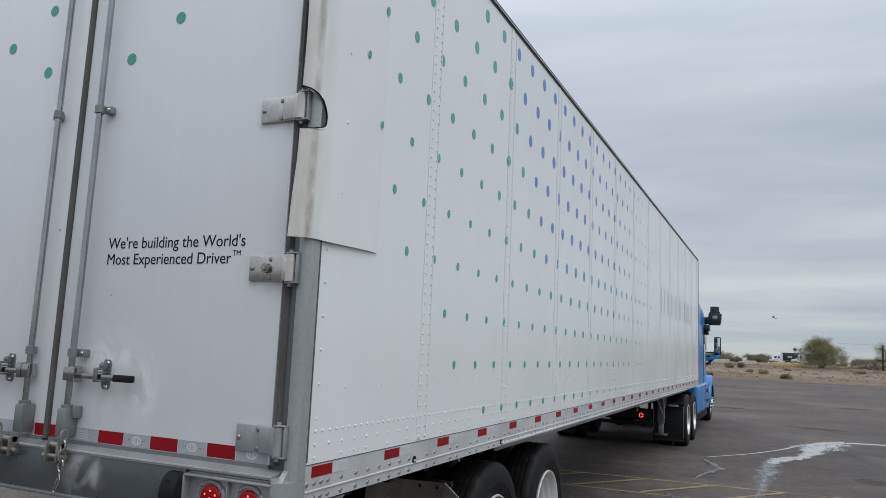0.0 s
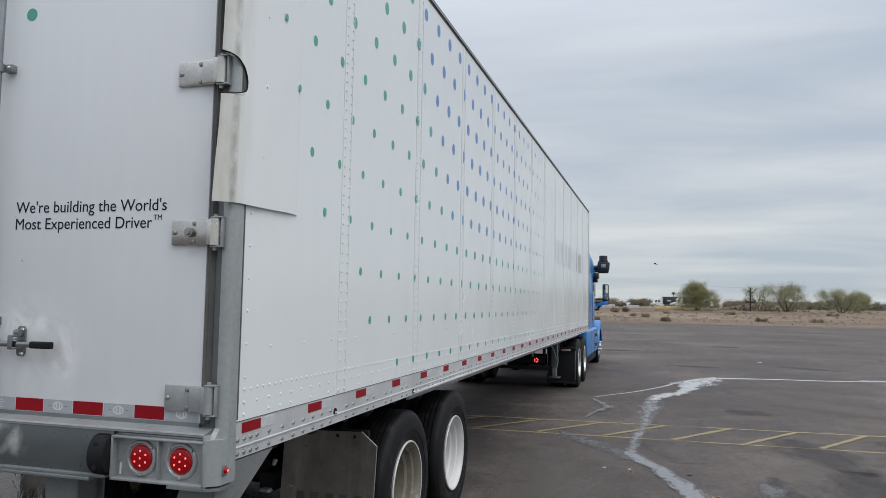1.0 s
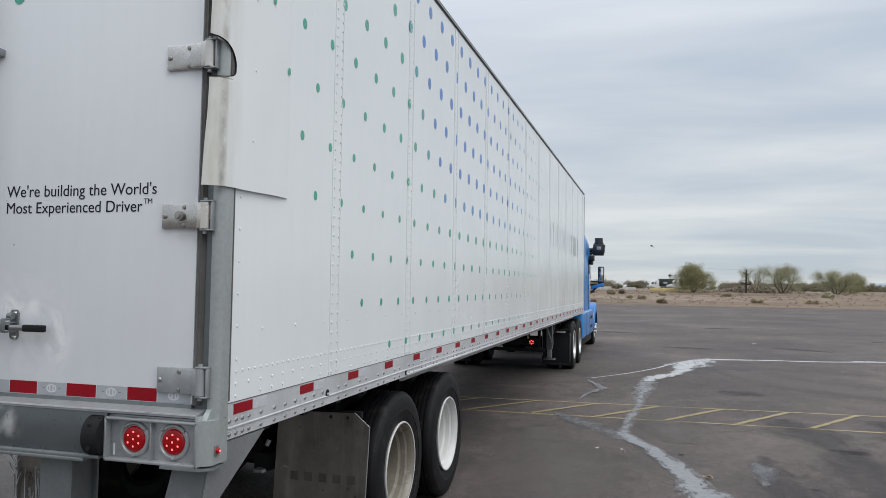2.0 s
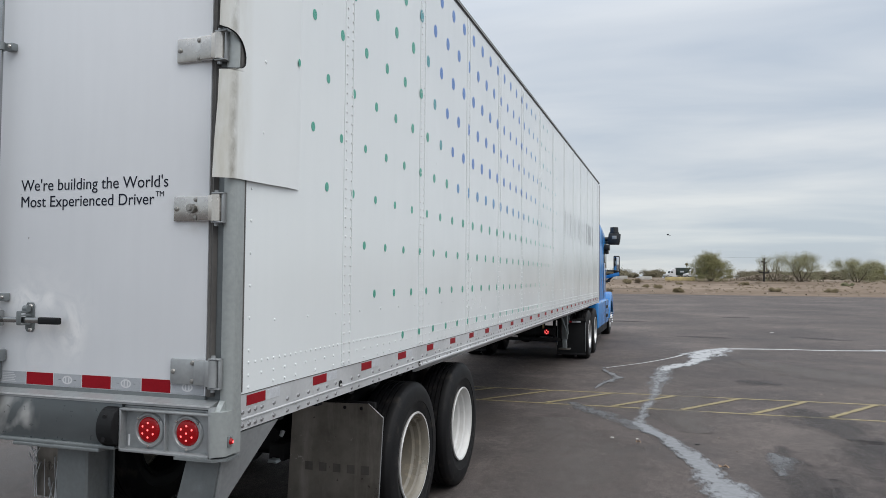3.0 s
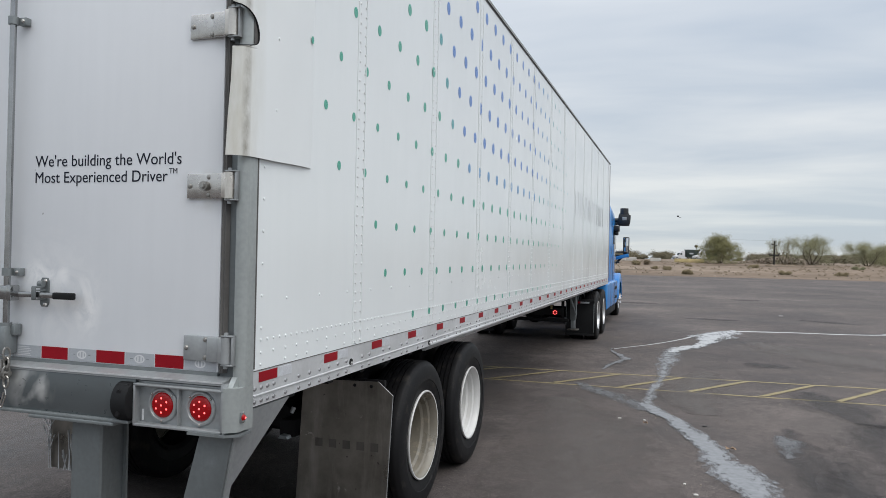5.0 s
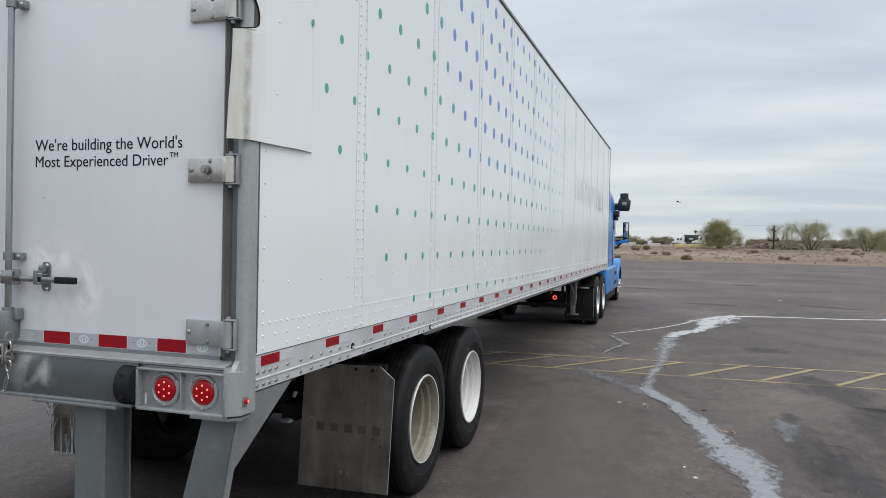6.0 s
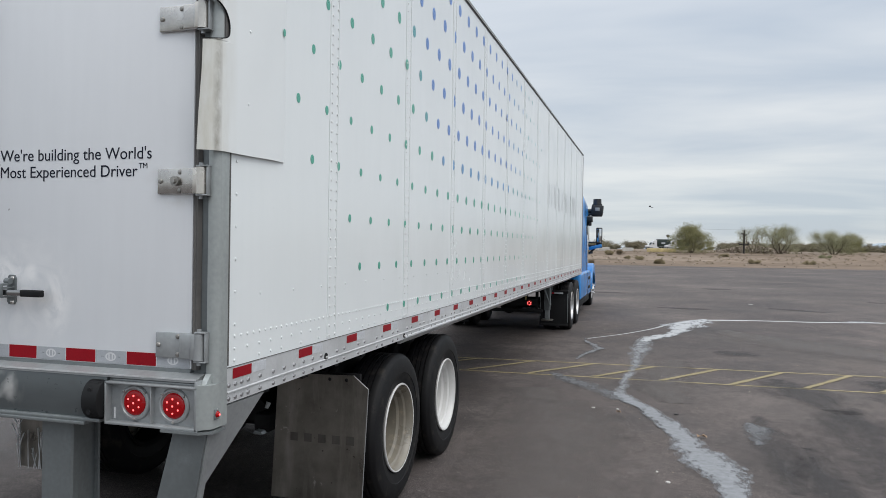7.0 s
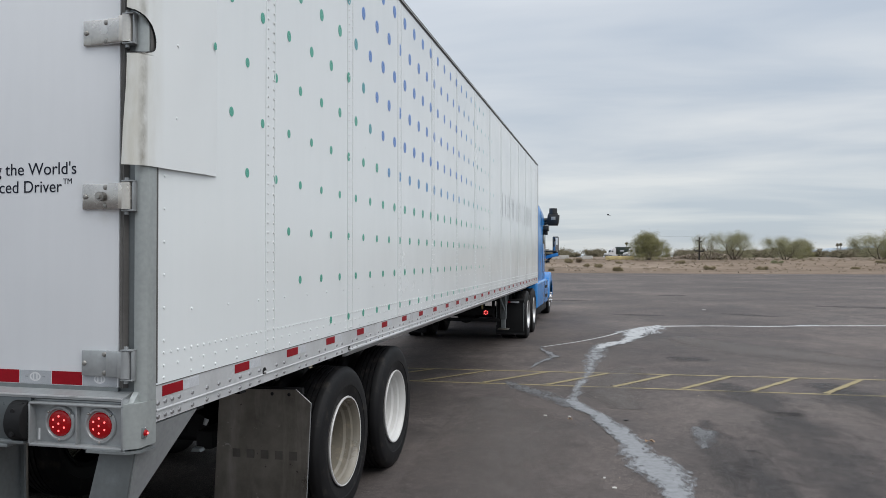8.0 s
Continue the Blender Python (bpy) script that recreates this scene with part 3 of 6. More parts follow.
# thin white line and the poured grey-white trail
ribbon("road_marking", [(0.5, 11.9, 0.03), (1.14, 12.95, 0.035), (1.69, 14.15, 0.04), (2.13, 15.4, 0.05), (2.5, 16.1, 0.06)], WHITE_LINE, "thin worn white line", 0.0045)
ribbon("road_marking", [(2.6, 16.5, 0.08), (3.1, 16.85, 0.14), (4.3, 17.2, 0.13), (5.5, 17.35, 0.12), (6.45, 17.65, 0.13), (8.6, 18.2, 0.13), (13, 19, 0.13), (22, 20.6, 0.13)], WHITE_LINE, "thin worn white line", 0.0045)
ribbon("road_marking", [(6.2, 17.6, 0.02), (6.5, 17.72, 0.22), (6.85, 17.85, 0.20), (7.2, 17.95, 0.02)], WHITE_MARK, "pale paint spill on the line", 0.0115)
# (x, y, half width) down the spill: one wandering pour from the white line to the near lot
POUR = ((3.00, 17.0, 0.08), (2.98, 16.8, 0.17), (2.77, 16.2, 0.42), (2.54, 15.75, 0.48), (2.40, 15.05, 0.56), (2.31, 14.5, 0.34), (2.25, 13.8, 0.21), (2.09, 13.2, 0.22), (1.77, 12.6, 0.27), (1.60, 12.15, 0.18), (1.57, 11.8, 0.10))
THIN = ((1.62, 12.5, 0.10), (1.60, 12.15, 0.20), (1.55, 11.4, 0.21), (1.50, 10.75, 0.22), (1.48, 10.1, 0.20), (1.45, 9.55, 0.15), (1.46, 8.95, 0.11), (1.42, 8.4, 0.10), (1.38, 8.0, 0.085), (1.34, 7.55, 0.07), (1.32, 7.1, 0.09), (1.30, 6.8, 0.08), (1.33, 6.5, 0.10))
RUN = ((1.27, 6.62, 0.05), (1.33, 6.45, 0.12), (1.38, 6.3, 0.13), (1.44, 6.1, 0.14), (1.53, 5.95, 0.15), (1.62, 5.78, 0.13), (1.68, 5.6, 0.13), (1.73, 5.4, 0.15), (1.80, 5.2, 0.155), (1.88, 4.9, 0.16), (1.97, 4.5, 0.17), (2.06, 4.1, 0.245), (2.13, 3.8, 0.265), (2.20, 3.5, 0.22), (2.23, 3.2, 0.155), (2.21, 2.9, 0.13), (2.20, 2.6, 0.11), (2.18, 2.3, 0.05))
ribbon("spill_mark", [(x, y, w * 1.22) for x, y, w in POUR], WHITE_MARK, "dried grey-white spill across the asphalt", 0.0125, True)
ribbon("spill_mark", [(x, y, w * 1.22) for x, y, w in THIN], THIN_MARK, "thin worn stretch of the dried spill", 0.0115, True)
ribbon("spill_mark", [(x, y, w * 1.2) for x, y, w in RUN], GREY_MARK, "dried grey-white spill across the asphalt", 0.0105, True)
ribbon("spill_mark", [(0.46, 11.9, 0.05), (0.52, 11.4, 0.07), (0.70, 10.95, 0.13), (0.82, 10.55, 0.16), (0.72, 10.1, 0.13), (0.60, 9.6, 0.085), (0.55, 9.1, 0.04)], FADED_MARK, "small dried grey spill", 0.0125, True)
ribbon("spill_mark", [(0.35, 7.75, 0.1), (0.62, 7.25, 0.22), (0.88, 7.0, 0.26), (1.08, 6.66, 0.24), (1.28, 6.3, 0.18), (1.45, 6.0, 0.08)], PALE_MARK, "faint grey dust round the spill", 0.0065)
ribbon("spill_mark", [(2.62, 5.45, 0.05), (2.66, 5.25, 0.17), (2.64, 5.0, 0.20), (2.60, 4.75, 0.17), (2.58, 4.55, 0.05)], PALE_MARK, "faint grey stain on the asphalt", 0.0065, True)
ribbon("dust_film", [(-3.3, -0.6, 0.5), (-3.6, 1.2, 1.1), (-4.2, 3.5, 1.7), (-6, 8, 2.4), (-8, 13, 1.4)], DUST, "pale dust film on the asphalt", 0.0048)
PALE_DUST = trail_paint("pale_brown_dust", (0.145, 0.126, 0.117), 0.22, 1.0, 7.0, 0.62, 1.6, 0.34)
for line in (((0.3, 6.6, 0.3), (0.65, 5.2, 0.75), (0.85, 3.8, 0.8), (1.0, 2.4, 0.75), (1.1, 1.0, 0.4)), ((2.1, 9.6, 0.2), (1.95, 8.4, 0.45), (1.85, 7.2, 0.45), (1.95, 6.2, 0.2)), ((3.2, 14.5, 0.3), (4.0, 12.8, 0.9), (5.2, 11.4, 0.9), (6.4, 10.5, 0.3))):
    ribbon("dust_film", line, PALE_DUST, "pale brown dust on the asphalt", 0.0050)
for x0, y0, x1, y1, w in ((2.74, 5.8, 2.66, 3.2, 0.24), (3.0, 4.6, 2.9, 2.6, 0.28), (2.75, 10.9, 3.4, 10.6, 0.5), (3.7, 6.4, 3.5, 3.2, 0.75), (4.6, 8.6, 5.4, 4.6, 0.8), (3.3, 8.3, 3.7, 6.2, 0.6), (1.9, 20.5, 3.4, 20.3, 0.5)):
    ribbon("tar_stain", [(x0, y0, w * 0.4), ((x0 * 2 + x1) / 3, (y0 * 2 + y1) / 3, w), ((x0 + 2 * x1) / 3, (y0 + 2 * y1) / 3, w), (x1, y1, w * 0.4)], TAR, "dark oily stain on the asphalt", 0.0052)
for x0, y0, x1, y1, w in ((4.0, 32.6, 5.2, 32.5, 0.9), (5.2, 21.6, 6.6, 20.6, 0.45), (-2.0, 27, 1.0, 27.5, 0.7), (9, 26, 13, 25, 0.8)):
    ribbon("tar_stain", [(x0, y0, w * 0.4), ((x0 * 2 + x1) / 3, (y0 * 2 + y1) / 3, w), ((x0 + 2 * x1) / 3, (y0 + 2 * y1) / 3, w), (x1, y1, w * 0.4)], TAR, "dark tar stain on the asphalt", 0.0055)

ribbon("pavement_edge", [(x, edge_y(x) - 0.35, 0.30) for x in range(-60, 95, 5)], PALE_EDGE, "pale dusty edge of the asphalt", 0.0055)

# ---------------------------------------------------------------- trailer
L, W = 16.15, 2.68          # length, width
top_z = lambda y: 3.908 + 0.0105 * y
RAIL_LO, RAIL_HI = 1.101, 1.250
SEAMS = [0.055] + [1.04 + 1.222 * i for i in range(13)] + [L]

trailer = thing("trailer", (-W / 2, 8, 0), "long white box trailer with green and blue dots on galvanised underframe", "trailer")


RIVET = surface("grey_rivet", (0.70, 0.705, 0.71), 0.30, 0.15, 20, 0.2, 60, 0.1)


def side_rivets():
    """Rivets along the seams, the foot and the rear edge; the ones far ahead are joined."""
    def head(material, r, h):
        bm = bmesh.new()
        dome(bm, (0, 0, 0), (1, 0, 0), r, h, 7)
        return mesh_of("rivet", bm, material, True)
    seam_me, foot_me = head(RIVET, 0.0076, 0.0050), head(SHEET, 0.0070, 0.0042)
    for i, y in enumerate(SEAMS[1:-1]):
        bm = bmesh.new()
        for col, dy in enumerate((-0.023, 0.050)):
            z = 1.273
            while z < top_z(y) - 0.03:
                at = (0.0005 + (0.003 if dy < 0 else 0), y + dy, z)
                if i < 2:
                    piece("rivet", seam_me, trailer, Matrix.Translation(at))
                else:
                    dome(bm, at, (1, 0, 0), 0.0072, 0.0046, 7)
                z += 0.0508
        if i < 2:
            bm.free()
        else:
            tagged(part("seam_riveting", bm, RIVET if i < 4 else SHEET, trailer), kind="stuff")
    bm = bmesh.new()
    y, k = 0.110, 0
    while y < L - 0.1:
        for z in (1.372,) if k % 2 else ((1.372, 1.321, 1.273) if k % 4 == 0 or k % 6 == 0 else (1.372, 1.321)):
            if y < 2.3:
                piece("rivet", foot_me, trailer, pose(0.0005, y, z))
            else:
                dome(bm, (0.0005, y, z), (1, 0, 0), 0.0075, 0.0048, 7)
        y += 0.0493
        k += 1
    y = 0.31
    while y < L - 0.2:
        if y < 2.3:
            piece("rivet", foot_me, trailer, pose(0.0005, y, 1.535))
        else:
            dome(bm, (0.0005, y, 1.535), (1, 0, 0), 0.0075, 0.0045, 6)
        y += 0.306
    tagged(part("foot_riveting", bm, SHEET, trailer), kind="stuff")
    for k in range(6):
        piece("rivet", foot_me, trailer, pose(0.0005, 0.110, 1.42 + 0.132 * k))


panels = []
for i, (y0, y1) in enumerate(zip(SEAMS, SEAMS[1:])):
    bm = bmesh.new()
    prism(bm, [(y0 + 0.004, RAIL_HI - 0.02), (y1, RAIL_HI - 0.02), (y1, top_z(y1)), (y0 + 0.004, top_z(y0))], "x", -0.03, 0.0)
    panels.append(part("side_panel", bm, SHEET, trailer, smooth=False))
    if i:
        bm = bmesh.new()   # lapped joint strip over the seam
        prism(bm, [(y0 - 0.046, RAIL_HI + 0.01), (y0 + 0.0, RAIL_HI + 0.01), (y0 + 0.0, top_z(y0) - 0.004), (y0 - 0.046, top_z(y0) - 0.004)], "x", 0.0004, 0.0034)
        part("joint_strip", bm, SHEET, panels[-1], smooth=False)
        bm = bmesh.new()
        prism(bm, [(y0 + 0.06, RAIL_HI + 0.01), (y0 + 0.066, RAIL_HI + 0.01), (y0 + 0.066, top_z(y0) - 0.004), (y0 + 0.06, top_z(y0) - 0.004)], "x", 0.0004, 0.0022)
        part("joint_strip", bm, SHEET, panels[-1], smooth=False)

for name, a, b in (("side_panel", (-W, 0.055, RAIL_HI - 0.02), (-W + 0.03, L, 4.0)), ("front_panel", (-W + 0.03, L - 0.03, RAIL_HI - 0.1), (-0.03, L, 4.05))):
    part(name, box(bmesh.new(), a, b), SHEET, trailer, smooth=False)
bm = bmesh.new()
prism(bm, [(0.0, top_z(0) + 0.01), (L, top_z(L) + 0.01), (L, top_z(L) + 0.03), (0.0, top_z(0) + 0.03)], "x", -W + 0.02, -0.02)
part("roof", bm, SHEET, trailer, smooth=False)
bm = bmesh.new()
prism(bm, [(0.02, top_z(0)), (L + 0.01, top_z(L)), (L + 0.01, top_z(L) + 0.012), (0.02, top_z(0) + 0.012)], "x", -0.03, 0.004)
part("rail_seal", bm, SEAL, trailer, smooth=False)
for x0, x1 in ((-0.035, 0.012), (-W - 0.012, -W + 0.035)):
    bm = bmesh.new()
    prism(bm, [(0.0, top_z(0) + 0.012), (L + 0.012, top_z(L) + 0.012), (L + 0.012, top_z(L) + 0.040), (0.0, top_z(0) + 0.040)], "x", x0, x1, 0.004)
    part("top_rail", bm, SEAL, trailer)
bm = bmesh.new()
prism(bm, [(0.0, top_z(0) + 0.014), (L + 0.012, top_z(L) + 0.014), (L + 0.012, top_z(L) + 0.020), (0.0, top_z(0) + 0.020)], "x", 0.0, 0.0145)
part("top_rail_lip", bm, ALU, trailer, smooth=False)
part("front_corner_post", box(bmesh.new(), (-0.03, L + 0.002, 1.25), (0.007, L + 0.045, top_z(L) - 0.02), 0.006), SEAL, trailer, "dark front corner post")
part("underfloor", box(bmesh.new(), (-W + 0.04, 0.03, 1.17), (-0.04, L - 0.03, 1.235)), FLOOR_UNDER, trailer, smooth=False)
for i in range(40):
    y = 0.45 + 0.395 * i
    part("cross_member", box(bmesh.new(), (-W + 0.06, y, 1.07), (-0.06, y + 0.06, 1.168)), CHASSIS, trailer, smooth=False)

# bottom rails with their ledge, reflective tape and bolts
for side in (0, 1):
    X = (lambda v: v) if side == 0 else (lambda v: -W - v)
    bm = bmesh.new()
    prof = [(0.001, 1.250), (0.001, 1.155), (0.006, 1.152), (0.006, 1.148), (0.001, 1.145), (0.001, RAIL_LO + 0.006), (-0.03, RAIL_LO), (-0.034, RAIL_LO + 0.006), (-0.010, RAIL_LO + 0.02), (-0.010, 1.250)]
    prism(bm, [(X(x), z) for x, z in prof], "y", 0.058, L - 0.01)
    rail = part("bottom_rail", bm, ALU, trailer, smooth=False)
    bm = bmesh.new()
    prof = [(-0.002, 1.130), (0.010, 1.122), (0.010, 1.112), (-0.03, 1.072), (-0.05, 1.072), (-0.05, 1.13)]
    prism(bm, [(X(x), z) for x, z in prof], "y", 2.26, 13.6)
    part("lower_rail", bm, ALU, trailer, smooth=False)
    if side:
        continue
    bolt = bmesh.new()
    dome(bolt, (0, 0, 0), (1, 0, 0), 0.0105, 0.008, 8)
    bolt_me = mesh_of("bolt", bolt, BOLT, True)
    ys = [0.069, 0.118, 0.166, 0.216, 0.314, 0.430] + [0.531 + 0.099 * k for k in range(5)] + [1.126 + 0.297 * k + d for k in range(5) for d in (0.0, 0.096)]
    for y in ys:
        for z in (1.178, 1.126):
            piece("bolt", bolt_me, rail, pose(0.0012, y, z))
    bm = bmesh.new()
    for k in range(134):
        y = 2.611 + 0.099 * k
        if k % 3 == 2:
            continue
        dome(bm, (0.0012, y, 1.178), (1, 0, 0), 0.0092, 0.007, 6)
        if y < 15:
            dome(bm, (0.0012, y, 1.134), (1, 0, 0), 0.0085, 0.006, 6)
    tagged(part("bolt_row", bm, BOLT, rail), kind="stuff")
    PALE_TAPE = surface("pale_reflective_tape", (0.64, 0.66, 0.69), 0.34, 0.2, 40, 0.10, 160, 0.10, 0.04)
    red_me = mesh_of("red_reflector", box(bmesh.new(), (0, 0, 0), (0.0016, 0.144, 0.042), 0.0006, 1), RED_TAPE)
    pale_me = mesh_of("silver_reflector", box(bmesh.new(), (0, 0, 0), (0.0014, 0.120, 0.042), 0.0006, 1), PALE_TAPE)
    for k in range(28):
        y = 0.098 + 0.579 * k
        if y < L - 0.2:
            piece("red_reflector", red_me, rail, pose(0.0014, y, 1.200))
            piece("silver_reflector", pale_me, rail, pose(0.0013, y + 0.146, 1.200))
    for y, z, r in ((0.985, 1.165, 0.020), (2.25, 1.132, 0.016)):
        bm = bmesh.new()
        rod(bm, (0.0005, y, z), (0.004, y, z), r, None, 14)
        part("drain_hole", bm, BLACK, rail)
        bm = bmesh.new()
        rod(bm, (-0.002, y, z - 0.004), (0.011, y + 0.004, z - 0.004), r * 0.42, None, 8)
        part("plug", bm, STEEL, rail)
side_rivets()
part("rail_joint", box(bmesh.new(), (0.0004, 0.055, 1.2485), (0.0030, L - 0.02, 1.2515)), SEAL, trailer, "dark joint above the rail", smooth=False)

# dots on the side: staggered rows, larger and bluer towards the upper middle
DOT_MATS = []
for k, col in enumerate(((0.065, 0.37, 0.27), (0.075, 0.33, 0.36), (0.085, 0.27, 0.52), (0.085, 0.215, 0.55))):
    DOT_MATS.append(surface("dot_film_%d" % k, col, 0.3, 0.0, 8, 0.12, 60, 0.06, 0.0))


def dot_mesh(material, axis):
    bm = bmesh.new()
    if axis == "x":
        rod(bm, (0.0, 0, 0), (0.0010, 0, 0), 0.5, None, 24)
    else:
        rod(bm, (0, 0.0, 0), (0, -0.0010, 0), 0.5, None, 24)
    return mesh_of("dot", bm, material)


SIDE_DOTS = [dot_mesh(m, "x") for m in DOT_MATS]
DOT_FROM = (1.80, 1.40, 1.20, 0.70, 0.60, 0.45, 0.30, 0.45, 0.30, 0.45)
DOT_TO = (7.1, 7.6, 7.9, 8.2, 8.4, 8.5, 8.6, 8.6, 8.4, 7.6)
flap_dots = []
for k in range(10):
    z = 1.352 + 0.2725 * k
    y = (0.322 if k % 2 == 0 else 0.478) - 0.3185
    while y < DOT_TO[k]:
        y += 0.3185
        if y < DOT_FROM[k] or z > top_z(y) - 0.06:
            continue
        u = 0.5 * y + z
        d = 0.051 + 0.006 * smooth(1.6, 3.0, y) + 0.045 * max(0, min(1, (u - 3.1) / 1.7)) * max(0, min(1, (z - 1.5) / 0.9))
        d *= (1 - 0.12 * smooth(3.5, 6.0, y)) * (1 - 0.54 * smooth(6.0, 8.6, y))
        blue = smooth(-0.25, 0.55, y - 2.3 + 0.6 * (z - 3.26)) * smooth(1.95, 2.75, z) * (1 - 0.7 * smooth(5, 8.2, y))
        me = SIDE_DOTS[min(3, int(blue * 3.99))]
        if y < 0.5:
            flap_dots.append((me, y, z, d))
            continue
        j = max(i for i in range(len(panels)) if SEAMS[i] <= y)
        lift = 0.0036 if any(-0.055 < y - s < 0.002 for s in SEAMS[1:-1]) else 0.0006
        piece("dot", me, panels[j], Matrix.LocRotScale((lift, y, z), None, (1, (0.76 + 0.12 * smooth(2.5, 3.5, y) - 0.16 * smooth(4.0, 6.5, y)) * d, (0.93 + 0.10 * smooth(2.5, 4.5, y)) * d)))

# maker's wordmark on the side, as plain strokes
for y0, y1, n, m in ((9.75, 10.45, 3, INK_PALE), (10.65, 11.05, 2, INK_PALE), (11.25, 11.65, 2, INK_PALE), (11.8, 12.25, 3, INK_PALE), (12.45, 12.85, 2, INK_PALE), (13.15, 13.55, 2, INK), (13.75, 13.8, 1, INK), (14.0, 14.4, 2, INK)):
    for k in range(n):
        y = y0 + (y1 - y0) * (k / (n - 1) if n > 1 else 0.5)
        j = max(i for i in range(len(panels)) if SEAMS[i] <= y)
        part("wordmark_bar", box(bmesh.new(), (0.0038, y - 0.013, 2.44), (0.0048, y + 0.013, 2.86)), m, panels[j], smooth=False)

# ------------------------------------------------ rear end
for s, X in ((1, lambda v: v), (-1, lambda v: -W - v)):
    bm = bmesh.new()   # corner post: rear flange, rounded corner, side return
    pts = [(-0.050, -0.008), (-0.030, -0.016), (-0.010, -0.012), (0.003, 0.002), (0.005, 0.052), (-0.02, 0.052), (-0.03, 0.03), (-0.050, 0.03)]
    prism(bm, [(X(x), y) for x, y in pts], "z", 1.2005, 3.93)
    part("corner_post", bm, ZINC_POST, trailer)
    bm = bmesh.new()
    box(bm, (min(X(-0.125), X(-0.050)), 0.012, 1.22), (max(X(-0.125), X(-0.050)), 0.05, 3.9))
    part("door_jamb", bm, ZINC_DARK, trailer, smooth=False)
    bm = bmesh.new()
    box(bm, (min(X(-0.0), X(0.0065)), 0.0525, 1.26), (max(X(0.0), X(0.0065)), 0.0600, 3.90))
    part("panel_edge_seal", bm, SEAL, trailer, smooth=False)
part("door_header", box(bmesh.new(), (-W + 0.05, -0.01, 3.84), (-0.05, 0.05, 3.94), 0.008), ZINC, trailer)

# two swing doors
DOOR_LO, DOOR_HI = 1.246, 3.83
doors = {}
for nm, x0, x1 in (("right", -1.322, -0.124), ("left", -2.556, -1.360)):
    d = part("door", box(bmesh.new(), (x0, 0.0, DOOR_LO), (x1, 0.045, DOOR_HI), 0.004), DOOR, trailer, "closed white trailer door with plated lock rod")
    doors[nm] = d
    lo, hi = (-0.126, -0.088) if nm == "right" else (-2.592, -2.554)
    bm = bmesh.new()
    prism(bm, [(lo + 0.003, 0.006), (lo + 0.012, -0.007), ((lo + hi) / 2, -0.003), (hi - 0.010, -0.008), (hi, 0.01)], "z", DOOR_LO, DOOR_HI)
    part("door_seal", bm, SEAL, d)
    bm = bmesh.new()   # seal at the meeting edge
    cx = -1.3345 if nm == "right" else -1.3475
    prism(bm, [(cx - 0.012, 0.02), (cx - 0.010, -0.010), (cx, -0.006), (cx + 0.010, -0.010), (cx + 0.012, 0.02)] if nm == "right" else [(cx - 0.012, 0.02), (cx - 0.010, -0.004), (cx + 0.0, -0.002), (cx + 0.0, 0.02)], "z", DOOR_LO - 0.005, DOOR_HI)
    part("meeting_seal", bm, SEAL, d)
    bm = bmesh.new()   # foot seal along the bottom edge
    prism(bm, [(-0.004, DOOR_LO - 0.014), (0.02, DOOR_LO - 0.014), (0.02, DOOR_LO + 0.001), (-0.004, DOOR_LO + 0.001)], "x", x0, x1)
    part("bottom_seal", bm, ZINC, d, smooth=False)


def hinge(door, z, s, pale, guide):
    """Strap hinge: plate with bolts, rolled knuckle and pin bracket on the post. s = 1 for the right-hand edge."""
    X = (lambda v: v) if s == 1 else (lambda v: -W - v)

    def bx(bm, a, b, bv):
        return box(bm, (min(X(a[0]), X(b[0])), a[1], a[2]), (max(X(a[0]), X(b[0])), b[1], b[2]), bv)
    mat = STEEL if pale else ZINC_PALE
    bm = bmesh.new()
    bx(bm, (-0.280, -0.014, z - 0.050), (-0.160, -0.001, z + 0.050), 0.004)
    bx(bm, (-0.164, -0.026, z - 0.050), (-0.092, -0.006, z + 0.050), 0.006)
    part("hinge", bm, mat, door, "bolted steel strap hinge")
    bm = bmesh.new()
    rod(bm, (X(-0.073), -0.024, z - 0.052), (X(-0.073), -0.024, z + 0.052), 0.022, None, 20)
    bx(bm, (-0.100, -0.044, z - 0.050), (-0.073, -0.030, z + 0.050), 0.003)
    part("hinge_knuckle", bm, KNUCKLE if pale else ZINC_PALE, door, "rolled hinge knuckle")
    bm = bmesh.new()
    for zz in (z - 0.060, z + 0.054):
        bx(bm, (-0.088, -0.040, zz), (-0.036, -0.006, zz + 0.006), 0.002)
    bx(bm, (-0.046, -0.034, z - 0.060), (-0.037, -0.008, z + 0.060), 0.003)
    rod(bm, (X(-0.073), -0.024, z - 0.072), (X(-0.073), -0.024, z + 0.070), 0.009, None, 10)
    part("hinge_bracket", bm, ZINC_PALE, door, "hinge pin bracket")
    for x, dz in ((-0.266, 0.0), (-0.176, 0.036), (-0.176, -0.036)):
        bm = bmesh.new()
        dome(bm, (X(x), -0.0142, z + dz), (0, -1, 0), 0.0105, 0.008, 10)
        part("hinge_bolt", bm, CHAIN, door)
    if guide:
        bm = bmesh.new()
        rod(bm, (X(-0.188), -0.014, z), (X(-0.188), -0.036, z), 0.019, 0.018, 18)
        rod(bm, (X(-0.188), -0.036, z), (X(-0.188), -0.046, z), 0.012, 0.010, 6)
        part("hinge_stop", bm, CHAIN, door, "round bolted hinge stop")


for nm, s in (("right", 1), ("left", -1)):
    for z, pale, guide in ((1.340, False, False), (1.990, True, True), (2.634, True, False), (3.30, True, False)):
        hinge(doors[nm], z, s, pale, guide)


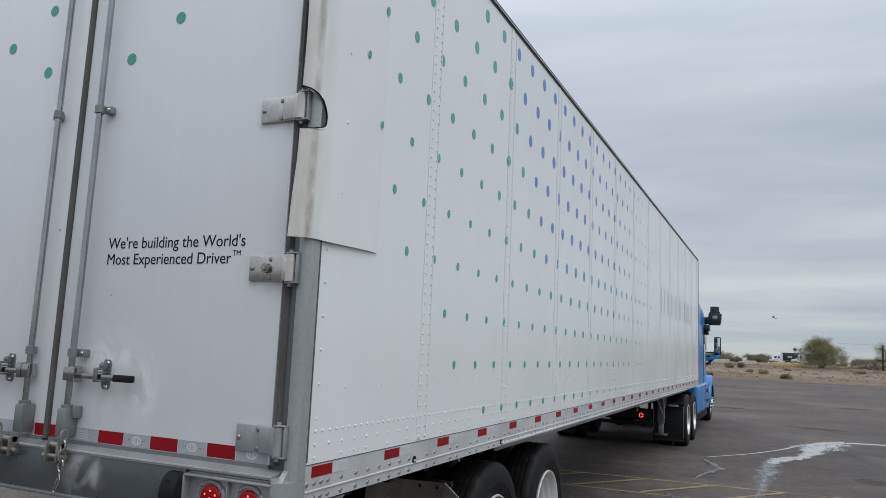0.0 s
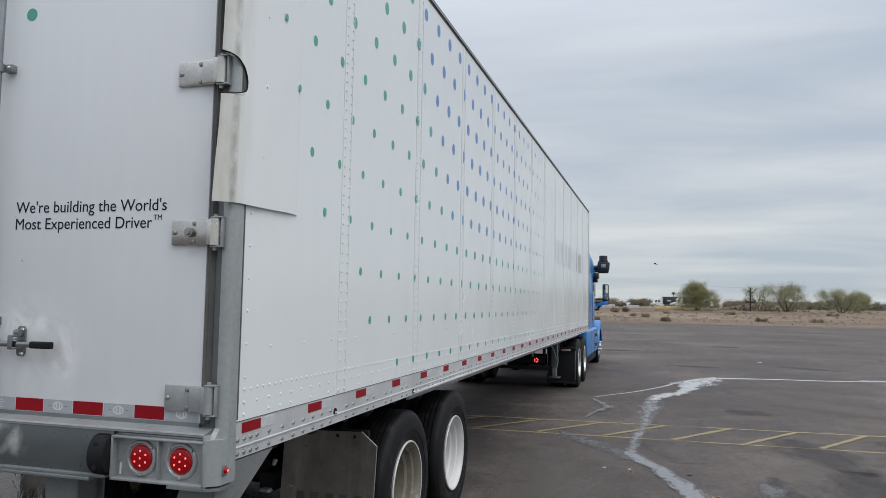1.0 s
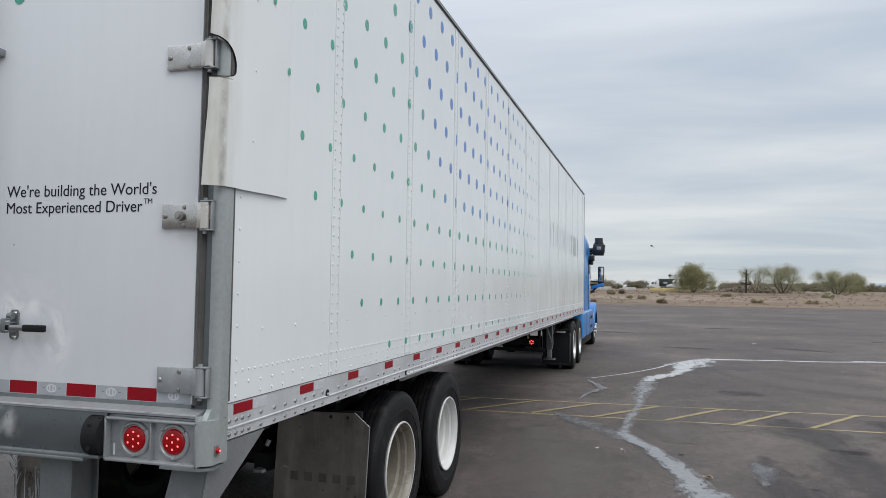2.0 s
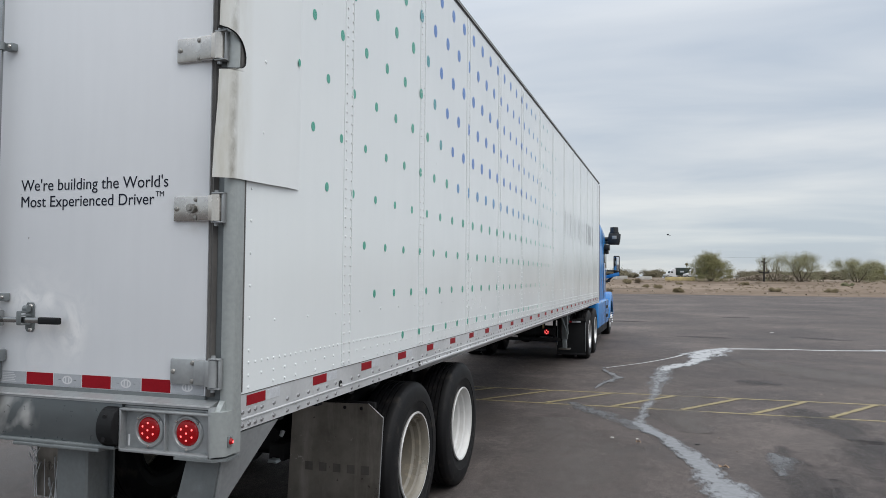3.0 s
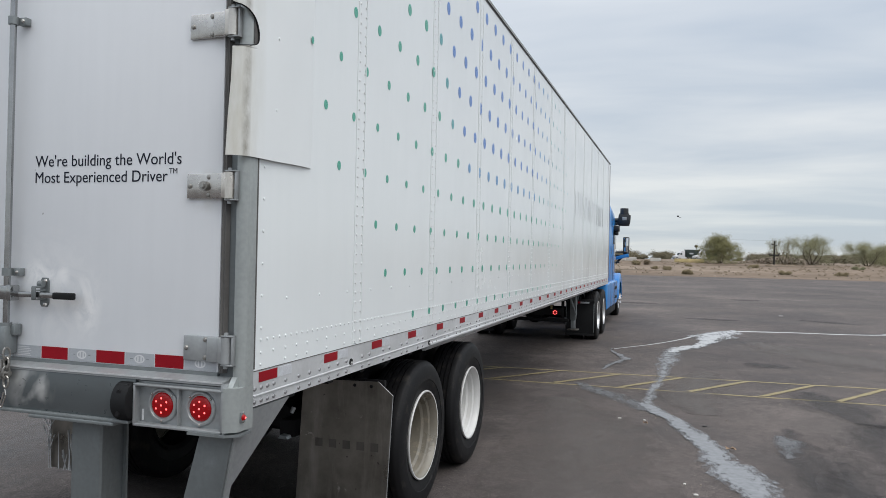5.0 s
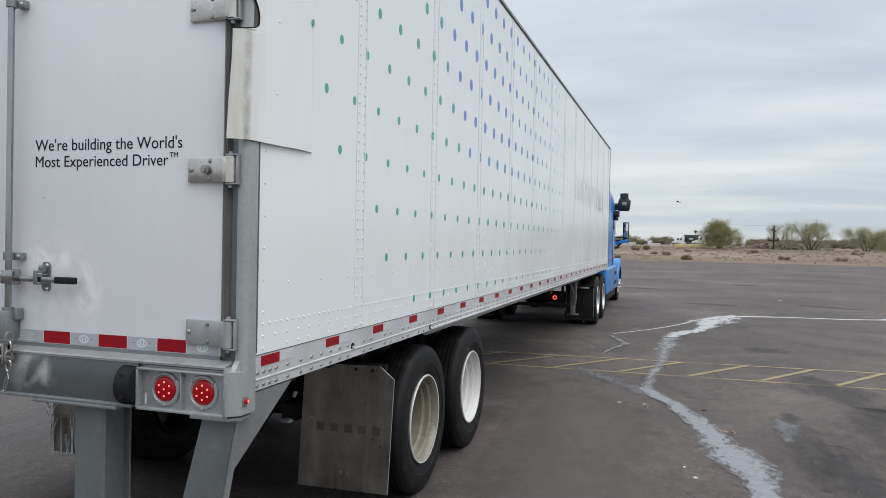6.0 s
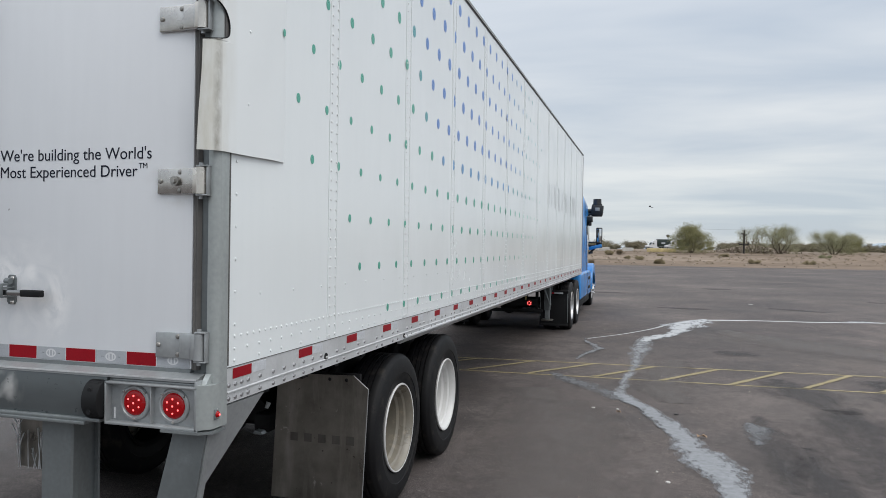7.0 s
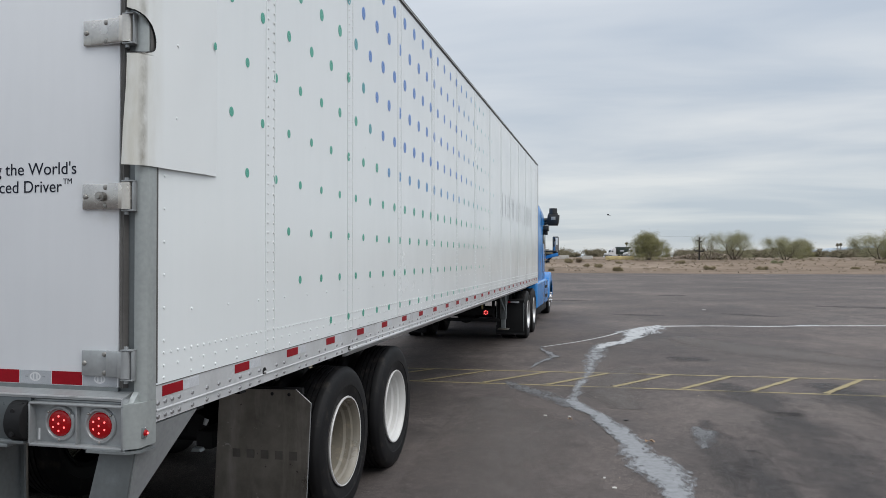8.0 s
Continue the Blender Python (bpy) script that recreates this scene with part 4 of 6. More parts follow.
def lock_rod(door, x, s):
    """Vertical lock rod with guides, bottom cam and keeper, and a folding handle."""
    y = -0.042
    rod_ob = part("lock_rod", rod(bmesh.new(), (x, y, 1.28), (x, y, 3.80), 0.0135, None, 18), ROD, door, "plated steel lock rod")
    for z in (1.622, 2.722, 3.45):
        bm = bmesh.new()
        rod(bm, (x, y, z - 0.017), (x, y, z + 0.017), 0.0215, None, 18)
        box(bm, (x + s * 0.012 if s > 0 else x - 0.056, -0.030, z - 0.017), (x + 0.056 if s > 0 else x - 0.012, 0.0, z + 0.017), 0.004)
        part("rod_guide", bm, ZINC, door, "bolted rod guide bracket")
        bm = bmesh.new()
        dome(bm, (x + s * 0.041, -0.031, z), (0, -1, 0), 0.009, 0.008, 8)
        part("guide_bolt", bm, STEEL, door)
    bm = bmesh.new()   # hub block and handle arm
    box(bm, (x - 0.022, y - 0.024, 1.502), (x + 0.022, y + 0.026, 1.562), 0.006)
    box(bm, (x + (0.022 if s > 0 else -0.050), y - 0.028, 1.498), (x + (0.050 if s > 0 else -0.022), y + 0.022, 1.566), 0.006)
    xe = x + s * 0.30
    box(bm, (min(x, xe), y - 0.010, 1.515), (max(x, xe), y + 0.004, 1.539), 0.004)
    part("lock_handle", bm, ROD, door, "steel lock handle with black grip")
    bm = bmesh.new()
    xg0, xg1 = x + s * 0.264, x + s * 0.372
    box(bm, (min(xg0, xg1), y - 0.016, 1.512), (max(xg0, xg1), y + 0.008, 1.541), 0.006, 3)
    part("handle_grip", bm, BLACK, door, "black rubber grip")
    xp = x + s * 0.172
    bm = bmesh.new()   # hasp plate
    prism(bm, [(xp + 0.022 * c, z) for c, z in ((-1, 1.486), (-0.6, 1.474), (0.6, 1.474), (1, 1.486), (1, 1.585), (0.6, 1.600), (-0.6, 1.600), (-1, 1.585))], "y", -0.008, -0.0005)
    box(bm, (xp - 0.014, -0.062, 1.505), (xp + 0.014, -0.008, 1.511), 0.002)
    box(bm, (xp - 0.014, -0.062, 1.543), (xp + 0.014, -0.008, 1.549), 0.002)
    part("hasp_plate", bm, ZINC_DARK, door, "handle hasp plate")
    bm = bmesh.new()
    box(bm, (xp - 0.011, -0.068, 1.508), (xp + 0.011, -0.058, 1.566), 0.005)
    box(bm, (xp - 0.011, -0.060, 1.556), (xp + 0.011, -0.022, 1.566), 0.003)
    rod(bm, (xp - 0.012, -0.024, 1.574), (xp + 0.012, -0.024, 1.574), 0.014, None, 12)
    part("hasp_hook", bm, ZINC_DARK, door, "pivoting hasp hook")
    for z in (1.586, 1.484):
        bm = bmesh.new()
        dome(bm, (xp + 0.006, -0.0082, z), (0, -1, 0), 0.010, 0.008, 8)
        part("hasp_bolt", bm, STEEL, door)
    bm = bmesh.new()   # lower cam block
    box(bm, (x - 0.026, -0.072, 1.262), (x + 0.026, -0.001, 1.386), 0.010)
    rod(bm, (x, y, 1.372), (x, y, 1.40), 0.024, None, 14)
    part("cam_housing", bm, ZINC, door, "galvanised cam housing")
    bm = bmesh.new()
    box(bm, (x + s * 0.036 - 0.012, -0.040, 1.345), (x + s * 0.036 + 0.012, -0.004, 1.395), 0.004)
    part("cam_lug", bm, ZINC, door)


lock_rod(doors["right"], -1.177, 1)
lock_rod(doors["left"], -1.446, -1)


def keeper(x, s):
    """Cam keeper on the sill with a short chain and a split pin."""
    bm = bmesh.new()
    for dx in (-0.038, 0.03):
        box(bm, (x + dx, -0.110, 1.165), (x + dx + 0.010, -0.060, 1.250), 0.003)
    rod(bm, (x - 0.060, -0.090, 1.190), (x + 0.070, -0.090, 1.190), 0.011, None, 10)
    rod(bm, (x - 0.040, -0.085, 1.235), (x + 0.040, -0.085, 1.235), 0.013, None, 10)
    k = part("cam_keeper", bm, CHAIN, trailer, "worn cam keeper on the sill")
    for i in range(4):
        bm = bmesh.new()
        a = 2 * math.pi / 10
        ring = []
        tilt = 0.0 if i % 2 else 1.2
        for j in range(10):
            u, v = 0.014 * math.cos(a * j), 0.026 * math.sin(a * j)
            ring.append(Vector((x + s * 0.058 + u * math.cos(tilt), -0.098 + u * math.sin(tilt), 1.275 - 0.040 * i + v)))
        for p, q in zip(ring, ring[1:] + ring[:1]):
            rod(bm, p, q, 0.0048, None, 6)
        part("chain_link", bm, CHAIN, k)
    bm = bmesh.new()
    pin = [Vector((x + s * 0.055, -0.10, 1.125)), Vector((x + s * 0.062, -0.10, 1.10)), Vector((x + s * 0.040, -0.10, 1.045)), Vector((x + s * 0.030, -0.10, 1.05)), Vector((x + s * 0.050, -0.10, 1.11))]
    for p, q in zip(pin, pin[1:]):
        rod(bm, p, q, 0.0032, None, 6)
    part("split_pin", bm, STEEL, k)


keeper(-1.165, 1)
keeper(-1.465, -1)

# tape along the foot of the doors: red and silver blocks
LAY = [(-1.320, -1.262, "r"), (-1.260, -1.170, "w"), (-1.168, -1.022, "w"), (-1.020, -0.875, "r"), (-0.873, -0.727, "w"), (-0.725, -0.577, "r"), (-0.575, -0.428, "w"), (-0.426, -0.285, "r"), (-0.283, -0.130, "w")]
for x0, x1, c in LAY + [(-W - b, -W - a, c) for a, b, c in LAY]:
    d = doors["right" if x0 > -1.34 else "left"]
    bm = box(bmesh.new(), (x0 + 0.001, -0.0016, 1.250), (x1 - 0.001, -0.0002, 1.302), 0.0005, 1)
    t = part("red_reflector" if c == "r" else "silver_reflector", bm, RED_TAPE if c == "r" else WHITE_TAPE, d, smooth=False)
    if c == "w" and x1 > -1.0 and x0 > -1.34:
        cx = (x0 + x1) / 2
        bm = bmesh.new()
        seg = 22
        inner = [bm.verts.new((cx + 0.019 * math.cos(a), -0.0022, 1.277 + 0.012 * math.sin(a))) for a in [2 * math.pi * i / seg for i in range(seg)]]
        outer = [bm.verts.new((cx + 0.026 * math.cos(a), -0.0022, 1.277 + 0.018 * math.sin(a))) for a in [2 * math.pi * i / seg for i in range(seg)]]
        for i in range(seg):
            bm.faces.new((inner[i], inner[(i + 1) % seg], outer[(i + 1) % seg], outer[i]))
        for dx in (-0.008, 0.008):
            box(bm, (cx + dx - 0.003, -0.0022, 1.266), (cx + dx + 0.003, -0.0018, 1.288))
        part("tape_mark", bm, TAPE_MARK, d, smooth=False)
for k in range(6):
    part("print_line", box(bmesh.new(), (-1.150, -0.0022, 1.2565 + 0.0072 * k), (-1.075 - 0.006 * (k % 3), -0.0018, 1.2592 + 0.0072 * k)), TAPE_MARK, doors["right"], smooth=False)
for x0, x1, c in LAY:
    if c == "w" and -0.9 < x0 < -0.4:
        for xd in (x0 + 0.022, x1 - 0.044):
            part("tape_dash", box(bmesh.new(), (xd + 0.005, -0.0022, 1.2760), (xd + 0.017, -0.0018, 1.2782)), ZINC_DARK, doors["right"], smooth=False)

REAR_DOT = dot_mesh(DOT_MATS[0], "y")
for x, z in ((-0.780, 3.123), (-1.057, 2.965), (-0.5, 3.28), (-0.78, 3.44), (-1.619, 3.288), (-1.9, 3.128), (-1.614, 2.967), (-2.18, 2.97), (-1.86, 2.197), (-2.18, 2.40)):
    piece("dot", REAR_DOT, doors["right" if x > -1.34 else "left"], Matrix.LocRotScale((x, -0.0006, z), None, (0.056, 1, 0.056)))


def lettering(text, x0, x1, z, parent, material):
    """A line of text on the door skin between x0 and x1, its baseline at z."""
    cu = bpy.data.curves.new("slogan", "FONT")
    cu.body, cu.size, cu.extrude, cu.offset = text, 0.08, 0.0004, 0.0
    ob = bpy.data.objects.new("slogan", cu)
    scene.collection.objects.link(ob)
    bpy.context.view_layer.update()
    me = bpy.data.meshes.new_from_object(ob.evaluated_get(bpy.context.evaluated_depsgraph_get()))
    bpy.data.objects.remove(ob)
    xs = [v.co.x for v in me.vertices]
    k = (x1 - x0) / (max(xs) - min(xs))
    lo = min(xs)
    for v in me.vertices:
        v.co = Vector((x0 + (v.co.x - lo) * k, -0.0012 - v.co.z, z + v.co.y * k * 1.02))
    # one object for each letter: loose pieces that stand over one another belong together
    bm = bmesh.new()
    bm.from_mesh(me)
    bmesh.ops.remove_doubles(bm, verts=bm.verts, dist=1e-6)
    left, groups = set(bm.verts), []
    while left:
        todo, isle = [left.pop()], set()
        while todo:
            v = todo.pop()
            isle.add(v)
            for e in v.link_edges:
                w = e.other_vert(v)
                if w in left:
                    left.remove(w)
                    todo.append(w)
        groups.append((min(v.co.x for v in isle), max(v.co.x for v in isle), isle))
    groups.sort(key=lambda g: g[0])
    joined = []
    for a, b, isle in groups:
        if joined and a < joined[-1][1] - 0.3 * min(b - a, joined[-1][1] - joined[-1][0]):
            joined[-1] = (joined[-1][0], max(b, joined[-1][1]), joined[-1][2] | isle)
        else:
            joined.append((a, b, isle))
    for a, b, isle in joined:
        one = bmesh.new()
        made = {v: one.verts.new(v.co) for v in isle}
        for f in {f for v in isle for f in v.link_faces}:
            one.faces.new([made[v] for v in f.verts])
        part("letter", one, material, parent, smooth=False)
    bm.free()
    bpy.data.meshes.remove(me)


lettering("We're building the World's", -1.079, -0.318, 2.084, doors["right"], INK)
lettering("Most Experienced Driver", -1.076, -0.384, 2.013, doors["right"], INK)
lettering("TM", -0.378, -0.338, 2.045, doors["right"], INK)

# sill, rear beam and lamp box
bm = bmesh.new()
prism(bm, [(0.03, 1.232), (-0.006, 1.232), (-0.052, 1.219), (-0.062, 1.219), (-0.062, 1.206), (0.03, 1.206)], "x", -W + 0.06, -0.06, 0.0)
part("sill", bm, ZINC_PALE, trailer, "worn grey door sill", smooth=False)
# thin bright strip that draws the highlight along the sill's front edge
part("sill_highlight", box(bmesh.new(), (-W + 0.06, -0.0645, 1.2145), (-0.06, -0.0615, 1.2205)), ALU, trailer, smooth=False)
bm = bmesh.new()
box(bm, (-W + 0.468, -0.060, 1.038), (-0.468, 0.06, 1.206), 0.003)
part("rear_beam", bm, BEAM, trailer, "galvanised rear cross beam")
bm = bmesh.new()
box(bm, (-W + 0.49, -0.075, 1.024), (-0.49, 0.06, 1.038), 0.003)
box(bm, (-1.0, -0.080, 1.010), (-0.56, 0.06, 1.024), 0.003)
box(bm, (-W + 0.56, -0.080, 1.010), (-W + 1.0, 0.06, 1.024), 0.003)
part("beam_flange", bm, ZINC, trailer)


def lamp_box(s):
    X = (lambda v: v) if s == 1 else (lambda v: -W - v)

    def bx(bm, a, b, bv=0.003):
        return box(bm, (min(X(a[0]), X(b[0])), a[1], a[2]), (max(X(a[0]), X(b[0])), b[1], b[2]), bv)
    bm = bmesh.new()
    bx(bm, (-0.468, -0.045, 1.02), (-0.045, 0.05, 1.2))
    back = part("lamp_panel", bm, ZINC_PALE, trailer, "recessed grey lamp panel")
    bm = bmesh.new()
    bx(bm, (-0.467, -0.078, 1.183), (-0.040, -0.028, 1.193))
    bx(bm, (-0.467, -0.078, 1.022), (-0.040, -0.028, 1.034))
    bx(bm, (-0.467, -0.078, 1.022), (-0.457, -0.028, 1.193))
    bx(bm, (-0.264, -0.066, 1.034), (-0.257, -0.028, 1.184))
    bx(bm, (-0.056, -0.078, 1.022), (-0.044, -0.028, 1.215))
    part("lamp_box_rim", bm, ZINC_PALE, trailer, "welded lamp box rim")
    bm = bmesh.new()   # folded corner piece beside the lamps
    pts = [(-0.046, -0.078), (-0.034, -0.077), (-0.008, -0.058), (0.004, -0.042), (0.005, 0.054), (-0.03, 0.054), (-0.046, 0.03)]
    prism(bm, [(X(x), y) for x, y in pts], "z", 1.030, 1.20)
    prism(bm, [(-0.052, 1.1995), (-0.018, 1.236), (0.02, 1.236), (0.02, 1.1995)], "x", min(X(-0.046), X(-0.022)), max(X(-0.046), X(-0.022)))
    part("corner_piece", bm, ZINC_POST, trailer, "galvanised corner bracket")
    bm = bmesh.new()   # bottom lip
    prism(bm, [(X(x), y) for x, y in [(-0.20, -0.086), (-0.034, -0.084), (0.010, -0.048), (0.012, 0.035), (-0.20, 0.035)]], "z", 1.0125, 1.0225)
    part("corner_lip", bm, ZINC, trailer)
    for x in (-0.345, -0.166):
        bm = bmesh.new()
        m = pose(X(x), -0.045, 1.109, 0, 0, -90)
        lathe(bm, [(0.0, 0.004), (0.054, 0.004), (0.058, 0.010), (0.066, 0.009), (0.070, 0.004), (0.070, 0.0)], 36)
        bmesh.ops.transform(bm, matrix=m, verts=bm.verts)
        part("lamp_grommet", bm, ZINC_PALE, back)
        bm = bmesh.new()
        lathe(bm, [(0.0, 0.0135), (0.02, 0.0132), (0.040, 0.0115), (0.048, 0.0085), (0.051, 0.004), (0.051, 0.0)], 36)
        bmesh.ops.transform(bm, matrix=m, verts=bm.verts)
        part("tail_lamp", bm, LENS, back, "round red tail lamp, lit")
        for k in range(7):
            a = 2 * math.pi * k / 6
            r = 0.0 if k == 6 else 0.028
            bm = bmesh.new()
            yy = -0.045 - (0.0133 if k == 6 else 0.0124)
            dome(bm, (X(x) + r * math.sin(a), yy, 1.109 + r * math.cos(a)), (0, -1, 0), 0.0043, 0.0014, 8)
            part("led", bm, LED, back)
        for a in (0.7, 2.4, -1.57):
            bm = bmesh.new()
            dome(bm, (X(x) + 0.064 * math.cos(a), -0.054, 1.109 + 0.064 * math.sin(a)), (0, -1, 0), 0.006, 0.005, 7)
            part("screw", bm, STEEL, back)
    bm = bmesh.new()   # weld streaks in the box corner
    box(bm, (X(-0.441) - 0.004, -0.0465, 1.04), (X(-0.441) + 0.004, -0.0455, 1.085), 0.0)
    part("weld_mark", bm, TAPE_MARK, back)
    # dock bumper
    bm = bmesh.new()
    pts = [(-0.055, 1.036), (-0.074, 1.038), (-0.096, 1.050), (-0.114, 1.078), (-0.120, 1.112), (-0.114, 1.146), (-0.096, 1.178), (-0.074, 1.193), (-0.055, 1.195)]
    prism(bm, pts, "x", min(X(-0.550), X(-0.469)), max(X(-0.550), X(-0.469)), 0.016)
    bmp = part("dock_bumper", bm, BLACK, trailer, "rounded black rubber dock bumper")
    # dark stubs stand in for the shaded holes in the rubber
    for z in (1.072, 1.158):
        bm = bmesh.new()
        rod(bm, (X(-0.510), -0.100, z), (X(-0.510), -0.109 - 0.006 * (z < 1.1), z), 0.013, 0.010, 12)
        part("bumper_hole", bm, CHASSIS, bmp)
    # side marker on the folded corner
    turn = 0.0 if s == 1 else math.pi
    M = Matrix.Translation((X(0.006), -0.022, 1.084)) @ Matrix.Rotation(turn, 4, "Z")

    def turned(bm):
        bmesh.ops.transform(bm, matrix=M, verts=bm.verts)
        return bm
    mk = part("marker_base", turned(box(bmesh.new(), (-0.004, -0.015, -0.021), (0.004, 0.015, 0.021), 0.003)), ZINC, trailer)
    part("side_marker", turned(dome(bmesh.new(), (0.005, 0.0, 0.0), (1, 0, 0), 0.013, 0.010, 14)), LENS, mk, "small red side marker lamp")
    part("led", turned(dome(bmesh.new(), (0.0150, 0.0, 0.0), (1, 0, 0), 0.0045, 0.002, 8)), LED, mk)
    for zz in (-0.018, 0.018):
        part("marker_screw", turned(dome(bmesh.new(), (0.005, 0.0, zz), (1, 0, 0), 0.0035, 0.003, 7)), STEEL, mk)


lamp_box(1)
lamp_box(-1)

# underride guard: channel legs, slanted outer legs with gussets and the cross tube
for s, X in ((1, lambda v: v), (-1, lambda v: -W - v)):
    bm = bmesh.new()
    pts = [(-0.802, -0.040), (-0.660, -0.040), (-0.652, -0.032), (-0.668, 0.106), (-0.650, 0.106), (-0.650, 0.118), (-0.682, 0.118), (-0.666, -0.028), (-0.790, -0.028), (-0.790, 0.10), (-0.802, 0.10)]
    prism(bm, [(X(x), y) for x, y in pts], "z", 0.44, 1.008)
    part("guard_leg", bm, ZINC_DARK, trailer, "galvanised guard leg")
    bm = bmesh.new()   # slanted face plate
    sheet(bm, [(X(-0.168), -0.035, 1.010), (X(-0.022), -0.035, 1.010), (X(-0.125), -0.035, 0.44), (X(-0.318), -0.035, 0.44)], 0.012)
    part("guard_leg", bm, ZINC_DARK, trailer, "slanted galvanised guard leg", smooth=False)
    bm = bmesh.new()   # gusset going forward to the rail
    sheet(bm, [(X(-0.014), -0.036, 1.10), (X(-0.014), 0.36, 1.10), (X(-0.070), 0.012, 0.80), (X(-0.122), -0.004, 0.46), (X(-0.122), -0.036, 0.46)], 0.010)
    part("gusset", bm, ZINC_PALE, trailer, "pale steel gusset plate", smooth=False)
part("guard_bar", box(bmesh.new(), (-W + 0.10, -0.055, 0.40), (-0.10, 0.045, 0.50), 0.010), ZINC, trailer, "galvanised underride bar")


# ------------------------------------------------ wheels
def tyre_profile(w, r):
    """Half-sections joined: bead, sidewall, shoulder and grooved tread; the outer face at x = 0, the inner at -w."""
    side = [(0.285, -0.030), (0.304, -0.020), (r * 0.70, -0.008), (r * 0.74, -0.004), (r * 0.745, 0.0), (r * 0.80, 0.0), (r * 0.86, -0.002), (r * 0.92, -0.008), (r * 0.95, -0.014), (r * 0.955, -0.018), (r * 0.985, -0.028), (r, -0.042)]
    tread, n = [], 4
    x0, x1 = -0.042, -w + 0.042
    for k in range(n):
        c = x0 + (x1 - x0) * (k + 1) / (n + 1)
        tread += [(r, c + 0.006), (r - 0.012, c + 0.004), (r - 0.012, c - 0.004), (r, c - 0.006)]
    return side + tread + [(q, -w - x) for q, x in reversed(side)]


def wheel(parent, y, x, s, r, w, rim_mat, depth=0.15):
    """One tyre on its dished rim; s = 1 shows the dish to +x."""
    m = pose(x, y, r - 0.002 + GROUND, 0, 0, 0 if s == 1 else 180)
    hub = new("wheel", mesh_of("wheel", lathe(bmesh.new(), [(0.06, -w + 0.02), (0.10, -w + 0.02), (0.10, -depth - 0.02), (0.06, -depth - 0.02)], 20, True), CHASSIS))
    hub.parent = parent
    hub.matrix_parent_inverse = Matrix.Translation(parent.location).inverted()
    hub.matrix_basis = m
    tagged(hub, "dual road wheel with black tyre and dished rim")
    t = new("tyre", mesh_of("tyre", lathe(bmesh.new(), tyre_profile(w, r), 72), TYRE, True))
    t.parent = hub
    q = 0.287
    prof = [(q - 0.004, -0.034), (q + 0.012, -0.020), (q + 0.016, -0.010), (q + 0.012, -0.004), (q + 0.004, -0.006), (q - 0.004, -0.018), (q - 0.012, -0.032), (q - 0.016, -min(0.055, depth * 0.5)), (q - 0.030, -min(0.066, depth * 0.6)), (q - 0.034, -min(0.100, depth * 0.7)), (q - 0.050, -min(0.116, depth * 0.8)), (q - 0.052, -depth + 0.005), (q - 0.065, -depth - 0.010), (q - 0.11, -depth), (q - 0.13, -depth + 0.012), (0.10, -depth + 0.012), (0.095, -depth + 0.05), (0.080, -depth + 0.075), (0.0, -depth + 0.080)]
    rm = new("rim", mesh_of("rim", lathe(bmesh.new(), prof, 64), rim_mat, True))
    rm.parent = hub
    lp = new("rim_lip", mesh_of("rim_lip", lathe(bmesh.new(), [(q + 0.011, -0.022), (q + 0.0175, -0.010), (q + 0.0135, -0.0030), (q + 0.0045, -0.0045)], 64), RIM_WHITE, True))
    lp.parent = hub
    bm = bmesh.new()
    lathe(bm, [(q - 0.02, -w + 0.03), (q + 0.01, -w + 0.006), (q + 0.01, -w + 0.03), (q - 0.02, -0.07)], 48)
    br = new("rim_back", mesh_of("rim_back", bm, CHASSIS, True))
    br.parent = hub
    nut = bmesh.new()
    rod(nut, (-depth + 0.01, 0, 0), (-depth + 0.045, 0, 0), 0.016, 0.014, 6)
    nut_me = mesh_of("wheel_nut", nut, STEEL)
    for k in range(10):
        a = 2 * math.pi * k / 10
        o = new("wheel_nut", nut_me)
        o.parent = hub
        o.location = (0, 0.142 * math.cos(a), 0.142 * math.sin(a))
    return hub


AXLES = (2.30, 3.51)
for i, y in enumerate(AXLES):
    rm = RIM_CREAM if i == 0 else RIM_WHITE
    wheel(trailer, y, -0.030, 1, 0.508, 0.275, rm, 0.215)
    wheel(trailer, y, -0.365, 1, 0.508, 0.275, rm, 0.05)
    wheel(trailer, y, -W + 0.032, -1, 0.508, 0.275, rm, 0.215)
    wheel(trailer, y, -W + 0.365, -1, 0.508, 0.275, rm, 0.05)
    part("axle", rod(bmesh.new(), (-W + 0.2, y, 0.486), (-0.2, y, 0.486), 0.064, None, 20), CHASSIS, trailer)
    for x in (-0.80, -W + 0.80):
        bm = bmesh.new()   # trailing arm with air spring
        box(bm, (x - 0.06, y - 0.55, 0.52), (x + 0.06, y + 0.30, 0.64), 0.02)
        part("trailing_arm", bm, CHASSIS, trailer)
        part("air_spring", rod(bmesh.new(), (x, y + 0.30, 0.64), (x, y + 0.30, 0.86), 0.12, 0.11, 20), BLACK, trailer)
        bm = bmesh.new()
        rod(bm, (x - 0.16, y - 0.36, 0.62), (x - 0.16, y - 0.16, 0.66), 0.09, None, 18)
        rod(bm, (x - 0.16, y - 0.16, 0.66), (x - 0.16, y - 0.05, 0.68), 0.075, None, 18)
        part("brake_chamber", bm, CHASSIS, trailer)
for x in (-0.80, -W + 0.80):
    bm = bmesh.new()
    box(bm, (x - 0.06, 1.45, 0.86), (x + 0.06, 4.75, 1.07), 0.01)
    part("slider_beam", bm, CHASSIS, trailer)
